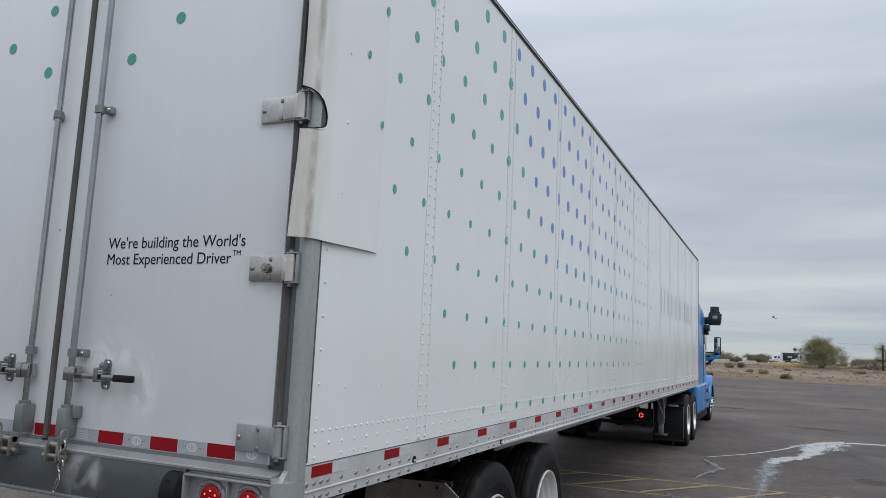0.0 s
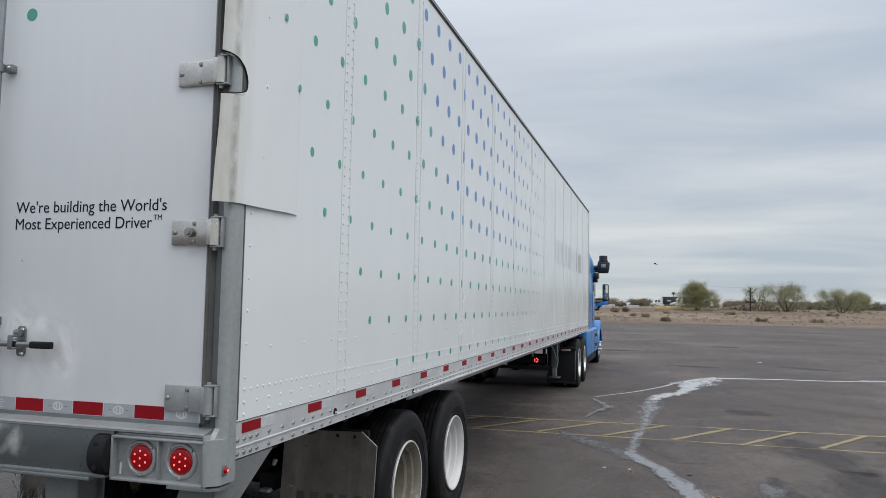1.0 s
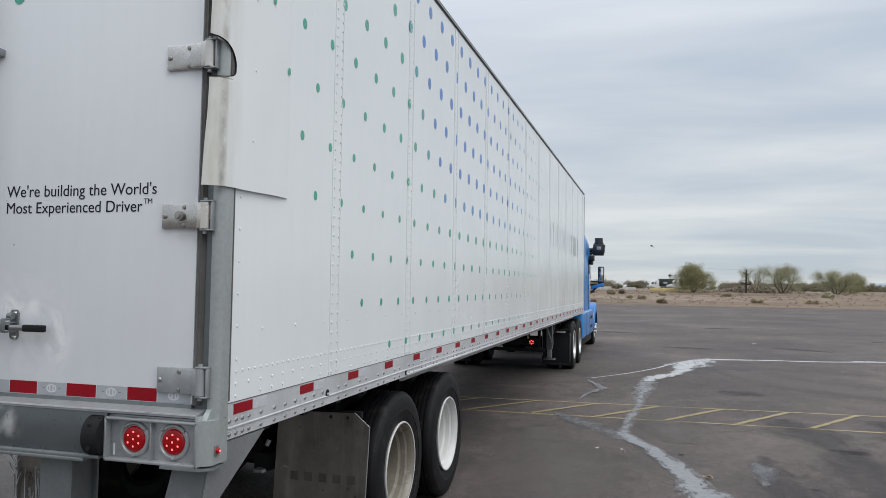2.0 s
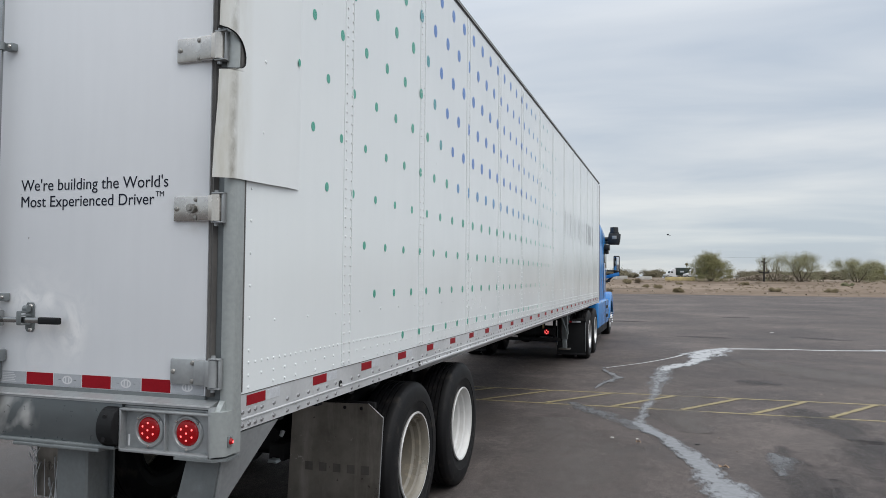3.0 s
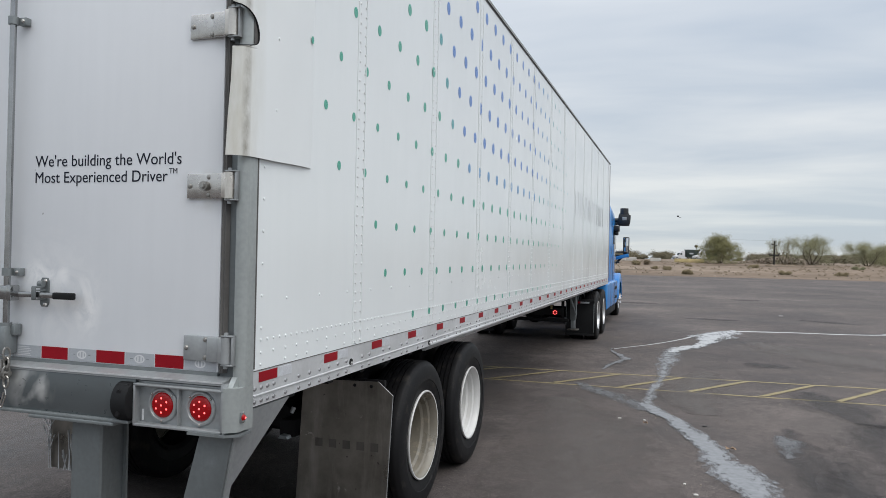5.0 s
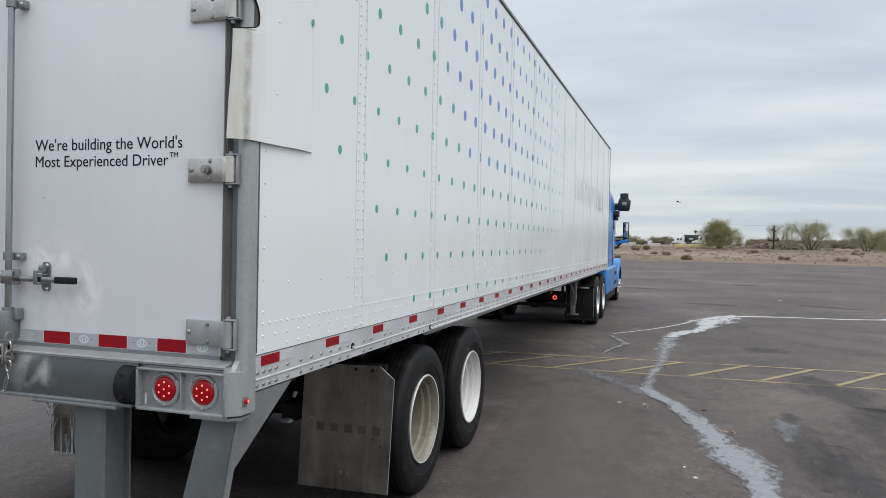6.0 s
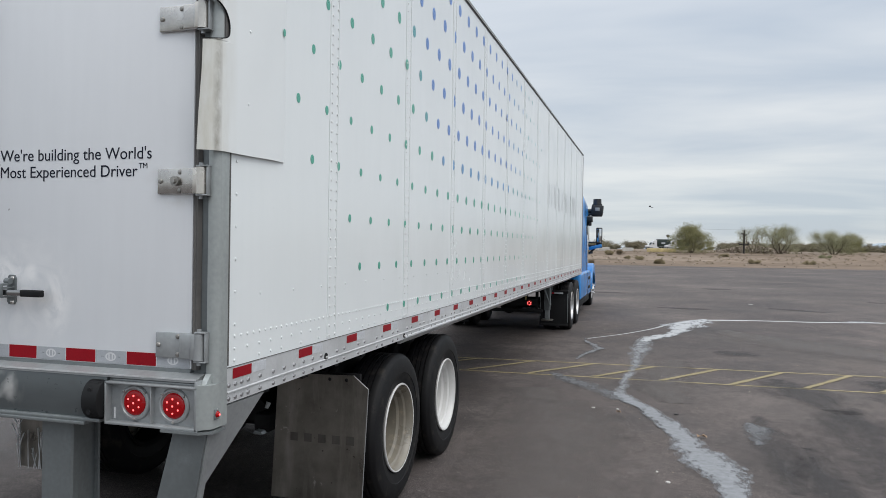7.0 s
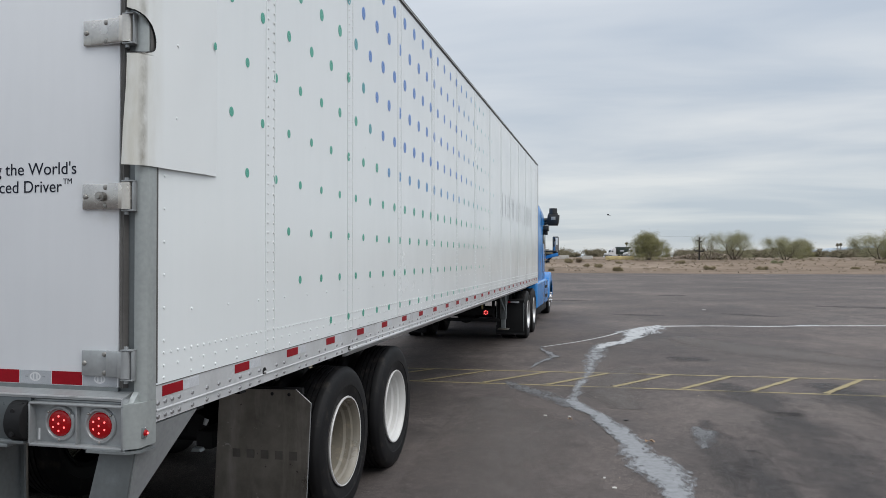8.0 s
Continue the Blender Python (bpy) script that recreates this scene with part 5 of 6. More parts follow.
for y in (1.5, 2.95, 4.6):
    part("slider_cross_member", box(bmesh.new(), (-W + 0.74, y, 0.90), (-0.74, y + 0.10, 1.04), 0.01), CHASSIS, trailer)
part("air_tank", rod(bmesh.new(), (-1.75, 1.10, 0.86), (-0.95, 1.10, 0.86), 0.12, None, 24), CHASSIS, trailer)

part("air_coupling", rod(bmesh.new(), (-0.342, 0.99, 0.870), (-0.334, 1.0, 0.900), 0.010, 0.013, 10), ZINC_PALE, trailer, "small pale air coupling")
part("spring_bracket", prism(bmesh.new(), [(-0.43, 0.722), (-0.37, 0.722), (-0.38, 0.738), (-0.42, 0.742)], "y", 1.0, 1.05, 0.003), ZINC_DARK, trailer)
# mud flaps behind the wheels
for s, X in ((1, lambda v: v), (-1, lambda v: -W + 0.08 - v)):
    def P(x, z):
        k = (0.94 - z) / 0.76
        return (X(x - 0.030 * k), 1.60 - 0.015 * k, z)
    bm = bmesh.new()
    sheet(bm, [P(-0.600, 0.945), P(-0.098, 0.958), P(0.002, 0.880), P(0.002, 0.185), P(-0.600, 0.180)], 0.006)
    mf = part("mud_flap", bm, MUD, trailer, "dusty stainless mud flap with faint mark", smooth=False)
    bm = bmesh.new()
    box(bm, (min(X(-0.62), X(-0.06)), 1.608, 0.925), (max(X(-0.62), X(-0.06)), 1.640, 0.965), 0.004)
    box(bm, (min(X(-0.80), X(-0.60)), 1.610, 0.925), (max(X(-0.80), X(-0.60)), 1.640, 0.965), 0.004)
    box(bm, (min(X(-0.50), X(-0.44)), 1.612, 0.96), (max(X(-0.50), X(-0.44)), 1.636, 1.10), 0.004)
    part("flap_bracket", bm, CHASSIS, mf)
    # thin pale rods along the edge draw its bright highlight
    bm = bmesh.new()
    rod(bm, P(0.002, 0.880), P(0.002, 0.185), 0.0032, None, 6)
    rod(bm, P(-0.098, 0.958), P(0.002, 0.880), 0.0032, None, 6)
    part("flap_highlight", bm, ZINC_PALE, mf, "pale rods drawn as the flap edge's highlight")
    for x in (-0.53, -0.25, -0.14):
        bm = bmesh.new()
        dome(bm, (X(x), 1.5930, 0.928), (0, -1, 0), 0.011, 0.006, 8)
        part("flap_bolt", bm, CHASSIS, mf)
    for k in range(5):
        x = -0.505 + 0.093 * k
        bm = bmesh.new()
        y = 1.60 - 0.015 * (0.94 - 0.56) / 0.76 - 0.0085
        box(bm, (min(X(x), X(x + 0.050)), y, 0.537), (max(X(x), X(x + 0.050)), y + 0.0006, 0.588))
        part("flap_mark", bm, MUD_MARK, mf, smooth=False)

# the far flap is torn: pale shreds stand out along its outer edge and foot
random.seed(5)
for k in range(22):
    low = k < 14
    x = -2.60 + (0.30 * random.random() if low else 0.03 * random.random())
    z = 0.18 if low else 0.30 + 0.20 * random.random()
    dx, dz = (random.uniform(-0.02, 0.06), random.uniform(0.10, 0.30)) if low else (random.uniform(-0.05, 0.09), random.uniform(0.03, 0.10))
    wd = random.uniform(0.004, 0.011)
    bm = bmesh.new()
    sheet(bm, [(x, 1.574, z), (x + wd, 1.574, z), (x + dx + wd * 0.5, 1.568 - 0.02 * random.random(), z + dz), (x + dx, 1.570, z + dz)], 0.0015)
    part("torn_shred", bm, TAPE_MARK, mf, "pale torn shred", smooth=False)

# landing gear
for x in (-0.30, -W + 0.30):
    bm = bmesh.new()
    box(bm, (x - 0.055, 11.93, 0.52), (x + 0.055, 12.07, 1.16), 0.01)
    part("landing_leg", bm, ZINC_DARK, trailer, "grey landing gear leg")
    part("landing_inner_leg", box(bmesh.new(), (x - 0.042, 11.95, 0.34), (x + 0.042, 12.05, 0.54), 0.01), ZINC, trailer)
    bm = bmesh.new()
    box(bm, (x - 0.11, 11.90, 0.315), (x + 0.11, 12.10, 0.340), 0.012)
    part("landing_foot", bm, MUD, trailer)
    for top in (x - 0.13, x + 0.035):
        part("landing_strut", rod(bmesh.new(), (x + 0.075, 11.88, 0.62), (top, 11.90, 1.16), 0.014, 0.022, 8), ZINC, trailer)
    bm = bmesh.new()
    rod(bm, (x, 12.0, 0.70), (x - 0.0, 12.75, 1.12), 0.025, None, 10)
    part("landing_brace", bm, ZINC, trailer)
    bm = bmesh.new()
    prism(bm, [(x - 0.13, 1.16), (x + 0.13, 1.16), (x + 0.06, 0.80), (x - 0.03, 0.80)], "y", 12.08, 12.10)
    part("landing_gusset", bm, ZINC_DARK, trailer, smooth=False)
part("landing_cross_tube", rod(bmesh.new(), (-W + 0.3, 12.0, 0.95), (-0.3, 12.0, 0.95), 0.03, None, 12), CHASSIS, trailer)
for x in (-0.9, -W + 0.9):
    part("slider_rail", box(bmesh.new(), (x - 0.05, 4.75, 0.98), (x + 0.05, 11.0, 1.07), 0.006), CHASSIS, trailer)

# bent corner sheet over the rear edge, with its notch at the hinge
def corner_sheet():
    """The bent section runs from the rear flange round to the side; the notch for the hinge is left open."""
    path = [(-0.046, -0.066), (-0.034, -0.063), (-0.012, -0.050), (0.006, -0.030), (0.014, 0.0), (0.017, 0.05), (0.017, 0.15), (0.016, 0.30), (0.010, 0.44), (0.006, 0.497)]
    zs = [2.105, 2.25, 2.40, 2.50, 2.525, 2.535, 2.55, 2.57, 2.60, 2.63, 2.655, 2.675, 2.69, 2.705, 2.73, 2.9, 3.1, 3.4, 3.7, 3.88]
    bm = bmesh.new()
    fine = []
    for (x0, y0), (x1, y1) in zip(path, path[1:]):
        n = 5 if y0 < 0.0 else 6
        for k in range(n):
            fine.append((x0 + (x1 - x0) * k / n, y0 + (y1 - y0) * k / n))
    fine.append(path[-1])

    arc = [0.0]
    for p, q in zip(fine, fine[1:]):
        arc.append(arc[-1] + math.hypot(q[0] - p[0], q[1] - p[1]))

    def along(d):
        for k in range(len(fine) - 1):
            if d <= arc[k + 1]:
                f = (d - arc[k]) / (arc[k + 1] - arc[k])
                return fine[k][0] + f * (fine[k + 1][0] - fine[k][0]), fine[k][1] + f * (fine[k + 1][1] - fine[k][1])
        return fine[-1]

    def notch(z):
        """How far the cut-out reaches round the bend at height z: flat at its foot, rounded above."""
        f = (z - 2.532) / 0.170
        if not 0 < f < 1:
            return 0.0
        return 0.124 * min(1.0, (1 - max(0.0, (f - 0.32) / 0.68) ** 2) ** 0.62, (1 - max(0.0, (0.30 - f) / 0.30) ** 3) ** 0.5)
    fz = []
    for a, b in zip(zs, zs[1:]):
        n = max(1, int((b - a) / 0.004)) if 2.49 < a < 2.71 else max(1, int((b - a) / 0.08))
        fz += [a + (b - a) * k / n for k in range(n)]
    fz.append(zs[-1])
    grid = []
    for z in fz:
        row = []
        cut = notch(z)
        for d in arc:
            x, y = along(cut + d * (arc[-1] - cut) / arc[-1])
            wob = 0.0035 * noise.noise((y * 6, z * 3.1, 2)) * (1 if y < 0.4 else 0.4)
            dip = 0.006 * smooth(0.10, -0.07, y) * noise.noise((0, z * 2.3, 7))
            bow = smooth(2.52, 2.10, z) * smooth(0.0, -0.06, y)
            row.append(bm.verts.new((x + wob - 0.016 * bow, y + dip - 0.010 * bow, z + (0.012 * smooth(0, 0.5, y) if z < 2.2 else 0))))
        grid.append(row)
    for j in range(len(fz) - 1):
        for i in range(len(fine) - 1):
            bm.faces.new((grid[j][i], grid[j][i + 1], grid[j + 1][i + 1], grid[j + 1][i]))
    bmesh.ops.delete(bm, geom=[v for v in bm.verts if not v.link_faces], context="VERTS")
    bmesh.ops.solidify(bm, geom=bm.faces[:], thickness=0.003)
    return bm


def notch_edge():
    """A dark lip along the cut-out in the bent sheet, standing in for shade."""
    pts = []
    for k in range(25):
        f = k / 24
        d = 0.124 * min(1.0, (1 - max(0.0, (f - 0.32) / 0.68) ** 2) ** 0.62, (1 - max(0.0, (0.30 - f) / 0.30) ** 3) ** 0.5)
        bend = ((0.0, -0.046, -0.066), (0.0124, -0.034, -0.063), (0.038, -0.012, -0.050), (0.065, 0.006, -0.030), (0.096, 0.014, 0.0), (0.146, 0.017, 0.05))
        for (d0, x0, y0), (d1, x1, y1) in zip(bend, bend[1:]):
            if d <= d1:
                g = (d - d0) / (d1 - d0)
                pts.append(Vector((x0 + (x1 - x0) * g - 0.003, y0 + (y1 - y0) * g, 2.533 + 0.168 * f)))
                break
    bm = bmesh.new()
    for p, q in zip(pts, pts[1:]):
        if (q - p).length > 1e-4:
            rod(bm, p, q, 0.0032, None, 6)
    return bm


# dark strip behind the bent sheet, standing in for shade in the gap
part("sheet_gap_shade", box(bmesh.new(), (0.0056, 0.006, 2.15), (0.0085, 0.050, 3.86)), SEAL, trailer, smooth=False)
fl = part("corner_sheet", corner_sheet(), FLAP, trailer, "grimy bent white corner sheet")
for y, z in ((0.165, 2.32), (0.175, 2.62), (0.17, 2.92)):
    bm = bmesh.new()
    dome(bm, (0.0165, y, z), (1, 0, 0), 0.007, 0.005, 7)
    part("sheet_rivet", bm, FLAP, fl)
part("notch_shade_lip", notch_edge(), BLACK, fl, "dark lip drawn for the shaded gap at the hinge cut-out")
for me, y, z, d in flap_dots:
    piece("dot", me, fl, Matrix.LocRotScale((0.0195 if y < 0.4 else 0.0125, y - 0.004, z - 0.012), None, (1, 0.44 * d, 0.70 * d)))


# ---------------------------------------------------------------- tractor
tractor = thing("tractor", (-W / 2, 18, 0), "bright blue sleeper tractor with black sensor pods, coupled to the trailer", "truck")
CX = -W / 2


def both(fn):
    fn(lambda v: v)
    fn(lambda v: -W - v)


def cab_shell():
    """Cab and sleeper with a rounded roof: cross-sections along y, lofted."""
    bm = bmesh.new()
    rings = []
    for y, half, z0, z1, rr in ((16.95, 1.20, 1.05, 3.30, 0.55), (17.10, 1.23, 0.95, 3.42, 0.55), (18.6, 1.23, 0.95, 3.50, 0.55), (19.5, 1.22, 0.95, 3.42, 0.55), (20.1, 1.19, 0.95, 3.10, 0.50), (20.45, 1.14, 0.95, 2.60, 0.35), (20.75, 1.08, 0.95, 1.98, 0.22)):
        pts = [(-half, z0), (-half, (z0 + z1 - rr) / 2)]
        for k in range(7):
            a = math.pi / 2 * k / 6
            pts.append((-half + rr * (1 - math.cos(a)), z1 - rr + rr * math.sin(a)))
        pts = pts + [(-x, z) for x, z in reversed(pts)]
        rings.append([bm.verts.new((CX + x, y, z)) for x, z in pts])
    for a, b in zip(rings, rings[1:]):
        for i in range(len(a)):
            j = (i + 1) % len(a)
            bm.faces.new((a[i], a[j], b[j], b[i]))
    bm.faces.new(rings[0])
    bm.faces.new(rings[-1][::-1])
    return bm


cab = part("cab", cab_shell(), BLUE, tractor, "rounded blue cab and sleeper")
bm = bmesh.new()   # bonnet
rings = []
for y, half, z1 in ((20.6, 1.00, 1.96), (21.4, 0.92, 1.82), (22.1, 0.80, 1.62), (22.4, 0.70, 1.45)):
    pts = [(-half, 0.75), (-half, z1 - 0.25), (-half + 0.08, z1 - 0.08), (-half + 0.28, z1), (half - 0.28, z1), (half - 0.08, z1 - 0.08), (half, z1 - 0.25), (half, 0.75)]
    rings.append([bm.verts.new((CX + x, y, z)) for x, z in pts])
for a, b in zip(rings, rings[1:]):
    for i in range(len(a)):
        j = (i + 1) % len(a)
        bm.faces.new((a[i], a[j], b[j], b[i]))
bm.faces.new(rings[-1])
bm.faces.new(rings[0][::-1])
part("bonnet", bm, BLUE, tractor)
part("front_bumper", box(bmesh.new(), (-W + 0.12, 22.2, 0.35), (-0.12, 22.5, 0.75), 0.06, 3), CHROME, tractor)
part("windscreen", box(bmesh.new(), (CX - 0.95, 20.66, 2.02), (CX + 0.95, 20.72, 2.5), 0.01), GLASS, tractor)


def cab_side(X):
    def bx(a, b, bv=0.01, seg=2):
        return box(bmesh.new(), (min(X(a[0]), X(b[0])), a[1], a[2]), (max(X(a[0]), X(b[0])), b[1], b[2]), bv, seg)
    part("side_fairing", bx((-0.16, 16.55, 1.10), (-0.115, 17.3, 3.12), 0.02), BLUE, tractor, "blue side fairing")
    part("fairing_edge", bx((-0.165, 16.50, 1.15), (-0.105, 16.56, 3.62), 0.01), PLASTIC, tractor)
    part("step_fairing", bx((-0.30, 16.35, 0.42), (-0.030, 19.75, 1.12), 0.07, 4), BLUE, tractor, "blue tank fairing with steps")
    part("fairing_top", bx((-0.42, 16.30, 1.105), (-0.10, 17.6, 1.135), 0.01), PLASTIC, tractor, "black tread plate on the fairing")
    for yy in (17.35, 18.55):
        part("fairing_joint", bx((-0.20, yy, 0.45), (-0.0275, yy + 0.03, 1.08), 0.004), CHASSIS, tractor)
    for zz in (0.60, 0.86):
        part("step_recess", bx((-0.20, 18.75, zz), (-0.0275, 19.45, zz + 0.09), 0.006), CHASSIS, tractor)
    part("fairing_rear_joint", bx((-0.26, 16.335, 0.66), (-0.09, 16.352, 0.675), 0.002), CHASSIS, tractor)
    part("step_plate", bx((-0.30, 16.5, 0.24), (-0.075, 19.6, 0.42), 0.02), CHASSIS, tractor)
    part("cab_window", bx((-0.125, 19.0, 2.02), (-0.104, 19.9, 2.55), 0.008), GLASS, cab, "dark side window")
    sensor = part("roof_sensor", bx((-0.16, 19.1, 2.53), (0.030, 19.5, 2.70), 0.03, 3), PLASTIC, tractor, "black side sensor housing")
    part("sensor_dome", bx((-0.10, 19.15, 2.42), (0.000, 19.42, 2.54), 0.03, 3), PLASTIC, sensor)
    part("door_seam", bx((-0.118, 18.98, 1.10), (-0.1045, 18.995, 2.60), 0.001), CHASSIS, cab)
    part("grab_handle", rod(bmesh.new(), (X(-0.085), 18.85, 1.35), (X(-0.085), 18.85, 2.15), 0.018, None, 10), CHROME, cab, "chrome grab handle")
    bm = bmesh.new()   # front wing over the steered wheel
    cy, cz, r0, r1 = 20.85, 0.50, 0.58, 0.80
    pts = [(cy + r1 * math.cos(a), cz + r1 * math.sin(a)) for a in [math.pi * k / 14 for k in range(15)]]
    pts += [(cy + r0 * math.cos(a), cz + r0 * math.sin(a)) for a in [math.pi * k / 14 for k in range(14, -1, -1)]]
    prism(bm, pts, "x", min(X(-0.55), X(-0.020)), max(X(-0.55), X(-0.020)), 0.05)
    part("front_wing", bm, BLUE, tractor, "curved blue front wing")
    # sensor pod on the roof corner
    bm = bmesh.new()
    prism(bm, [(X(-0.070), 2.78), (X(-0.030), 2.72), (X(0.260), 2.72), (X(0.290), 2.84), (X(0.310), 3.04), (X(-0.030), 3.06)], "y", 19.72, 20.02, 0.015)
    pod = part("sensor_pod", bm, PLASTIC, tractor, "black sensor pod beside the cab roof")
    bm = bmesh.new()
    rod(bm, (X(0.120), 19.87, 3.05), (X(0.120), 19.87, 3.09), 0.145, None, 24)
    rod(bm, (X(0.120), 19.87, 3.09), (X(0.120), 19.87, 3.24), 0.125, 0.118, 24)
    part("sensor_drum", bm, PLASTIC, pod)
    part("sensor_window", box(bmesh.new(), (min(X(0.070), X(0.200)), 19.712, 2.88), (max(X(0.070), X(0.200)), 19.724, 2.98), 0.003), ZINC_PALE, pod, "pale sensor window")
    bm = bmesh.new()
    rod(bm, (X(-0.250), 19.87, 2.87), (X(-0.030), 19.87, 2.89), 0.07, None, 12)
    rod(bm, (X(-0.300), 19.87, 2.75), (X(-0.050), 19.87, 2.80), 0.05, None, 12)
    part("pod_arm", bm, PLASTIC, pod)
    # mirror
    bm = bmesh.new()
    box(bm, (min(X(0.07), X(0.255)), 20.25, 1.87), (max(X(0.07), X(0.255)), 20.38, 2.40), 0.03, 3)
    mir = part("mirror", bm, PLASTIC, tractor, "tall black door mirror on a black arm")
    part("mirror_glass", box(bmesh.new(), (min(X(0.098), X(0.232)), 20.243, 1.925), (max(X(0.098), X(0.232)), 20.252, 2.365), 0.003), MIRROR, mir)
    bm = bmesh.new()
    box(bm, (min(X(-0.14), X(0.260)), 20.28, 1.78), (max(X(-0.14), X(0.260)), 20.36, 1.87), 0.02)
    part("mirror_arm", bm, PLASTIC, mir)
    bm = bmesh.new()
    rod(bm, (X(-0.14), 20.32, 1.60), (X(0.10), 20.32, 1.84), 0.035, None, 10)
    rod(bm, (X(-0.14), 20.32, 1.95), (X(0.20), 20.32, 1.95), 0.018, None, 10)
    part("mirror_stay", bm, PLASTIC, mir)
    bm = bmesh.new()
    prism(bm, [(X(-0.14), 1.70), (X(-0.14), 1.80), (X(0.235), 1.90), (X(0.250), 1.80)], "y", 20.18, 20.27, 0.012)
    part("mirror_bracket", bm, BLUE, mir, "blue mirror bracket arm")
    bm = bmesh.new()
    box(bm, (min(X(-0.14), X(0.20)), 20.20, 1.92), (max(X(-0.14), X(0.20)), 20.30, 1.955), 0.008)
    box(bm, (min(X(-0.14), X(-0.02)), 20.20, 1.60), (max(X(-0.14), X(-0.02)), 20.30, 1.66), 0.012)
    part("lower_arm", bm, PLASTIC, mir)


both(cab_side)
for y in (13.70, 14.98):
    for X, s in ((lambda v: v, 1), (lambda v: -W - v, -1)):
        wheel(tractor, y, X(0.025), s, 0.518, 0.28, RIM_ALLOY, 0.15)
        wheel(tractor, y, X(-0.305), s, 0.518, 0.28, RIM_ALLOY, 0.05)
    part("drive_axle", rod(bmesh.new(), (-W + 0.2, y, 0.5), (-0.2, y, 0.5), 0.08, None, 16), CHASSIS, tractor)
    part("differential", rod(bmesh.new(), (CX, y - 0.25, 0.5), (CX, y + 0.25, 0.5), 0.20, 0.16, 20), CHASSIS, tractor)
for X, s in ((lambda v: v, 1), (lambda v: -W - v, -1)):
    st = wheel(tractor, 20.95, X(-0.075), s, 0.518, 0.30, RIM_ALLOY, 0.02)
    spike = bmesh.new()
    rod(spike, (0.0, 0, 0), (0.085, 0, 0), 0.020, 0.008, 8)
    spike_me = mesh_of("nut_cover", spike, CHROME, True)
    for k in range(10):
        a = 2 * math.pi * k / 10
        o = new("nut_cover", spike_me)
        o.parent = st
        o.location = (-0.01, 0.142 * math.cos(a), 0.142 * math.sin(a))
part("steer_axle", rod(bmesh.new(), (-W + 0.3, 20.95, 0.48), (-0.3, 20.95, 0.48), 0.06, None, 12), CHASSIS, tractor)
for x in (CX - 0.43, CX + 0.43):
    part("frame_rail", box(bmesh.new(), (x - 0.04, 12.75, 0.78), (x + 0.04, 22.2, 1.02), 0.01), CHASSIS, tractor)
part("coupling_plate", box(bmesh.new(), (CX - 0.45, 14.0, 1.02), (CX + 0.45, 15.0, 1.08), 0.02), CHASSIS, tractor)
for X in (lambda v: v, lambda v: -W - v):
    def bx2(a, b, bv=0.005):
        return box(bmesh.new(), (min(X(a[0]), X(b[0])), a[1], a[2]), (max(X(a[0]), X(b[0])), b[1], b[2]), bv)
    fl2 = part("mud_flap", bx2((-0.575, 12.86, 0.125), (0.020, 12.875, 0.86)), BLACK, tractor, "black rubber drive-wheel mud flap")
    part("flap_weight", bx2((-0.575, 12.845, 0.125), (0.020, 12.858, 0.165), 0.003), CHASSIS, fl2)
    part("flap_edge", bx2((0.003, 12.848, 0.20), (0.015, 12.859, 0.80), 0.002), ZINC, fl2)
    part("flap_edge", bx2((-0.57, 12.848, 0.32), (-0.556, 12.859, 0.80), 0.002), ZINC, fl2)
    part("flap_hanger", bx2((-0.95, 12.80, 0.83), (0.025, 12.855, 0.875)), CHASSIS, tractor)
    part("silver_reflector", bx2((-0.26, 12.794, 0.795), (-0.08, 12.80, 0.830), 0.001), WHITE_TAPE, tractor)
    part("red_reflector", bx2((-0.35, 12.794, 0.795), (-0.265, 12.80, 0.830), 0.001), RED_TAPE, tractor)
    bm = bmesh.new()
    m = pose(X(-0.775), 12.735, 0.590, 0, 0, -90)
    lathe(bm, [(0.0, 0.02), (0.04, 0.018), (0.056, 0.008), (0.056, 0.0)], 24)
    bmesh.ops.transform(bm, matrix=m, verts=bm.verts)
    tl = part("tail_lamp", bm, LENS, tractor, "round red tail lamp, lit")
    for k in range(6):
        a = 2 * math.pi * k / 6
        bm = bmesh.new()
        dome(bm, (X(-0.775) + 0.036 * math.sin(a), 12.715, 0.590 + 0.036 * math.cos(a)), (0, -1, 0), 0.011, 0.004, 7)
        part("led", bm, LED, tl)
    part("amber_plate", bx2((-0.87, 12.72, 0.66), (-0.83, 12.735, 0.78), 0.002), OCHRE, tractor, "pale amber plate")
part("tail_bar", box(bmesh.new(), (CX - 0.75, 12.735, 0.53), (CX + 0.75, 12.79, 0.68), 0.01), CHASSIS, tractor)
part("tow_bar", box(bmesh.new(), (CX - 0.85, 12.70, 0.40), (CX + 0.85, 12.78, 0.47), 0.02), CHASSIS, tractor)
for x in (-0.62, -W + 0.62):
    part("tail_post", box(bmesh.new(), (x - 0.03, 12.74, 0.40), (x + 0.03, 12.80, 0.86), 0.01), CHASSIS, tractor)
part("exhaust_stack", rod(bmesh.new(), (CX + 0.95, 16.75, 1.05), (CX + 0.95, 16.75, 3.3), 0.07, None, 16), CHROME, tractor)


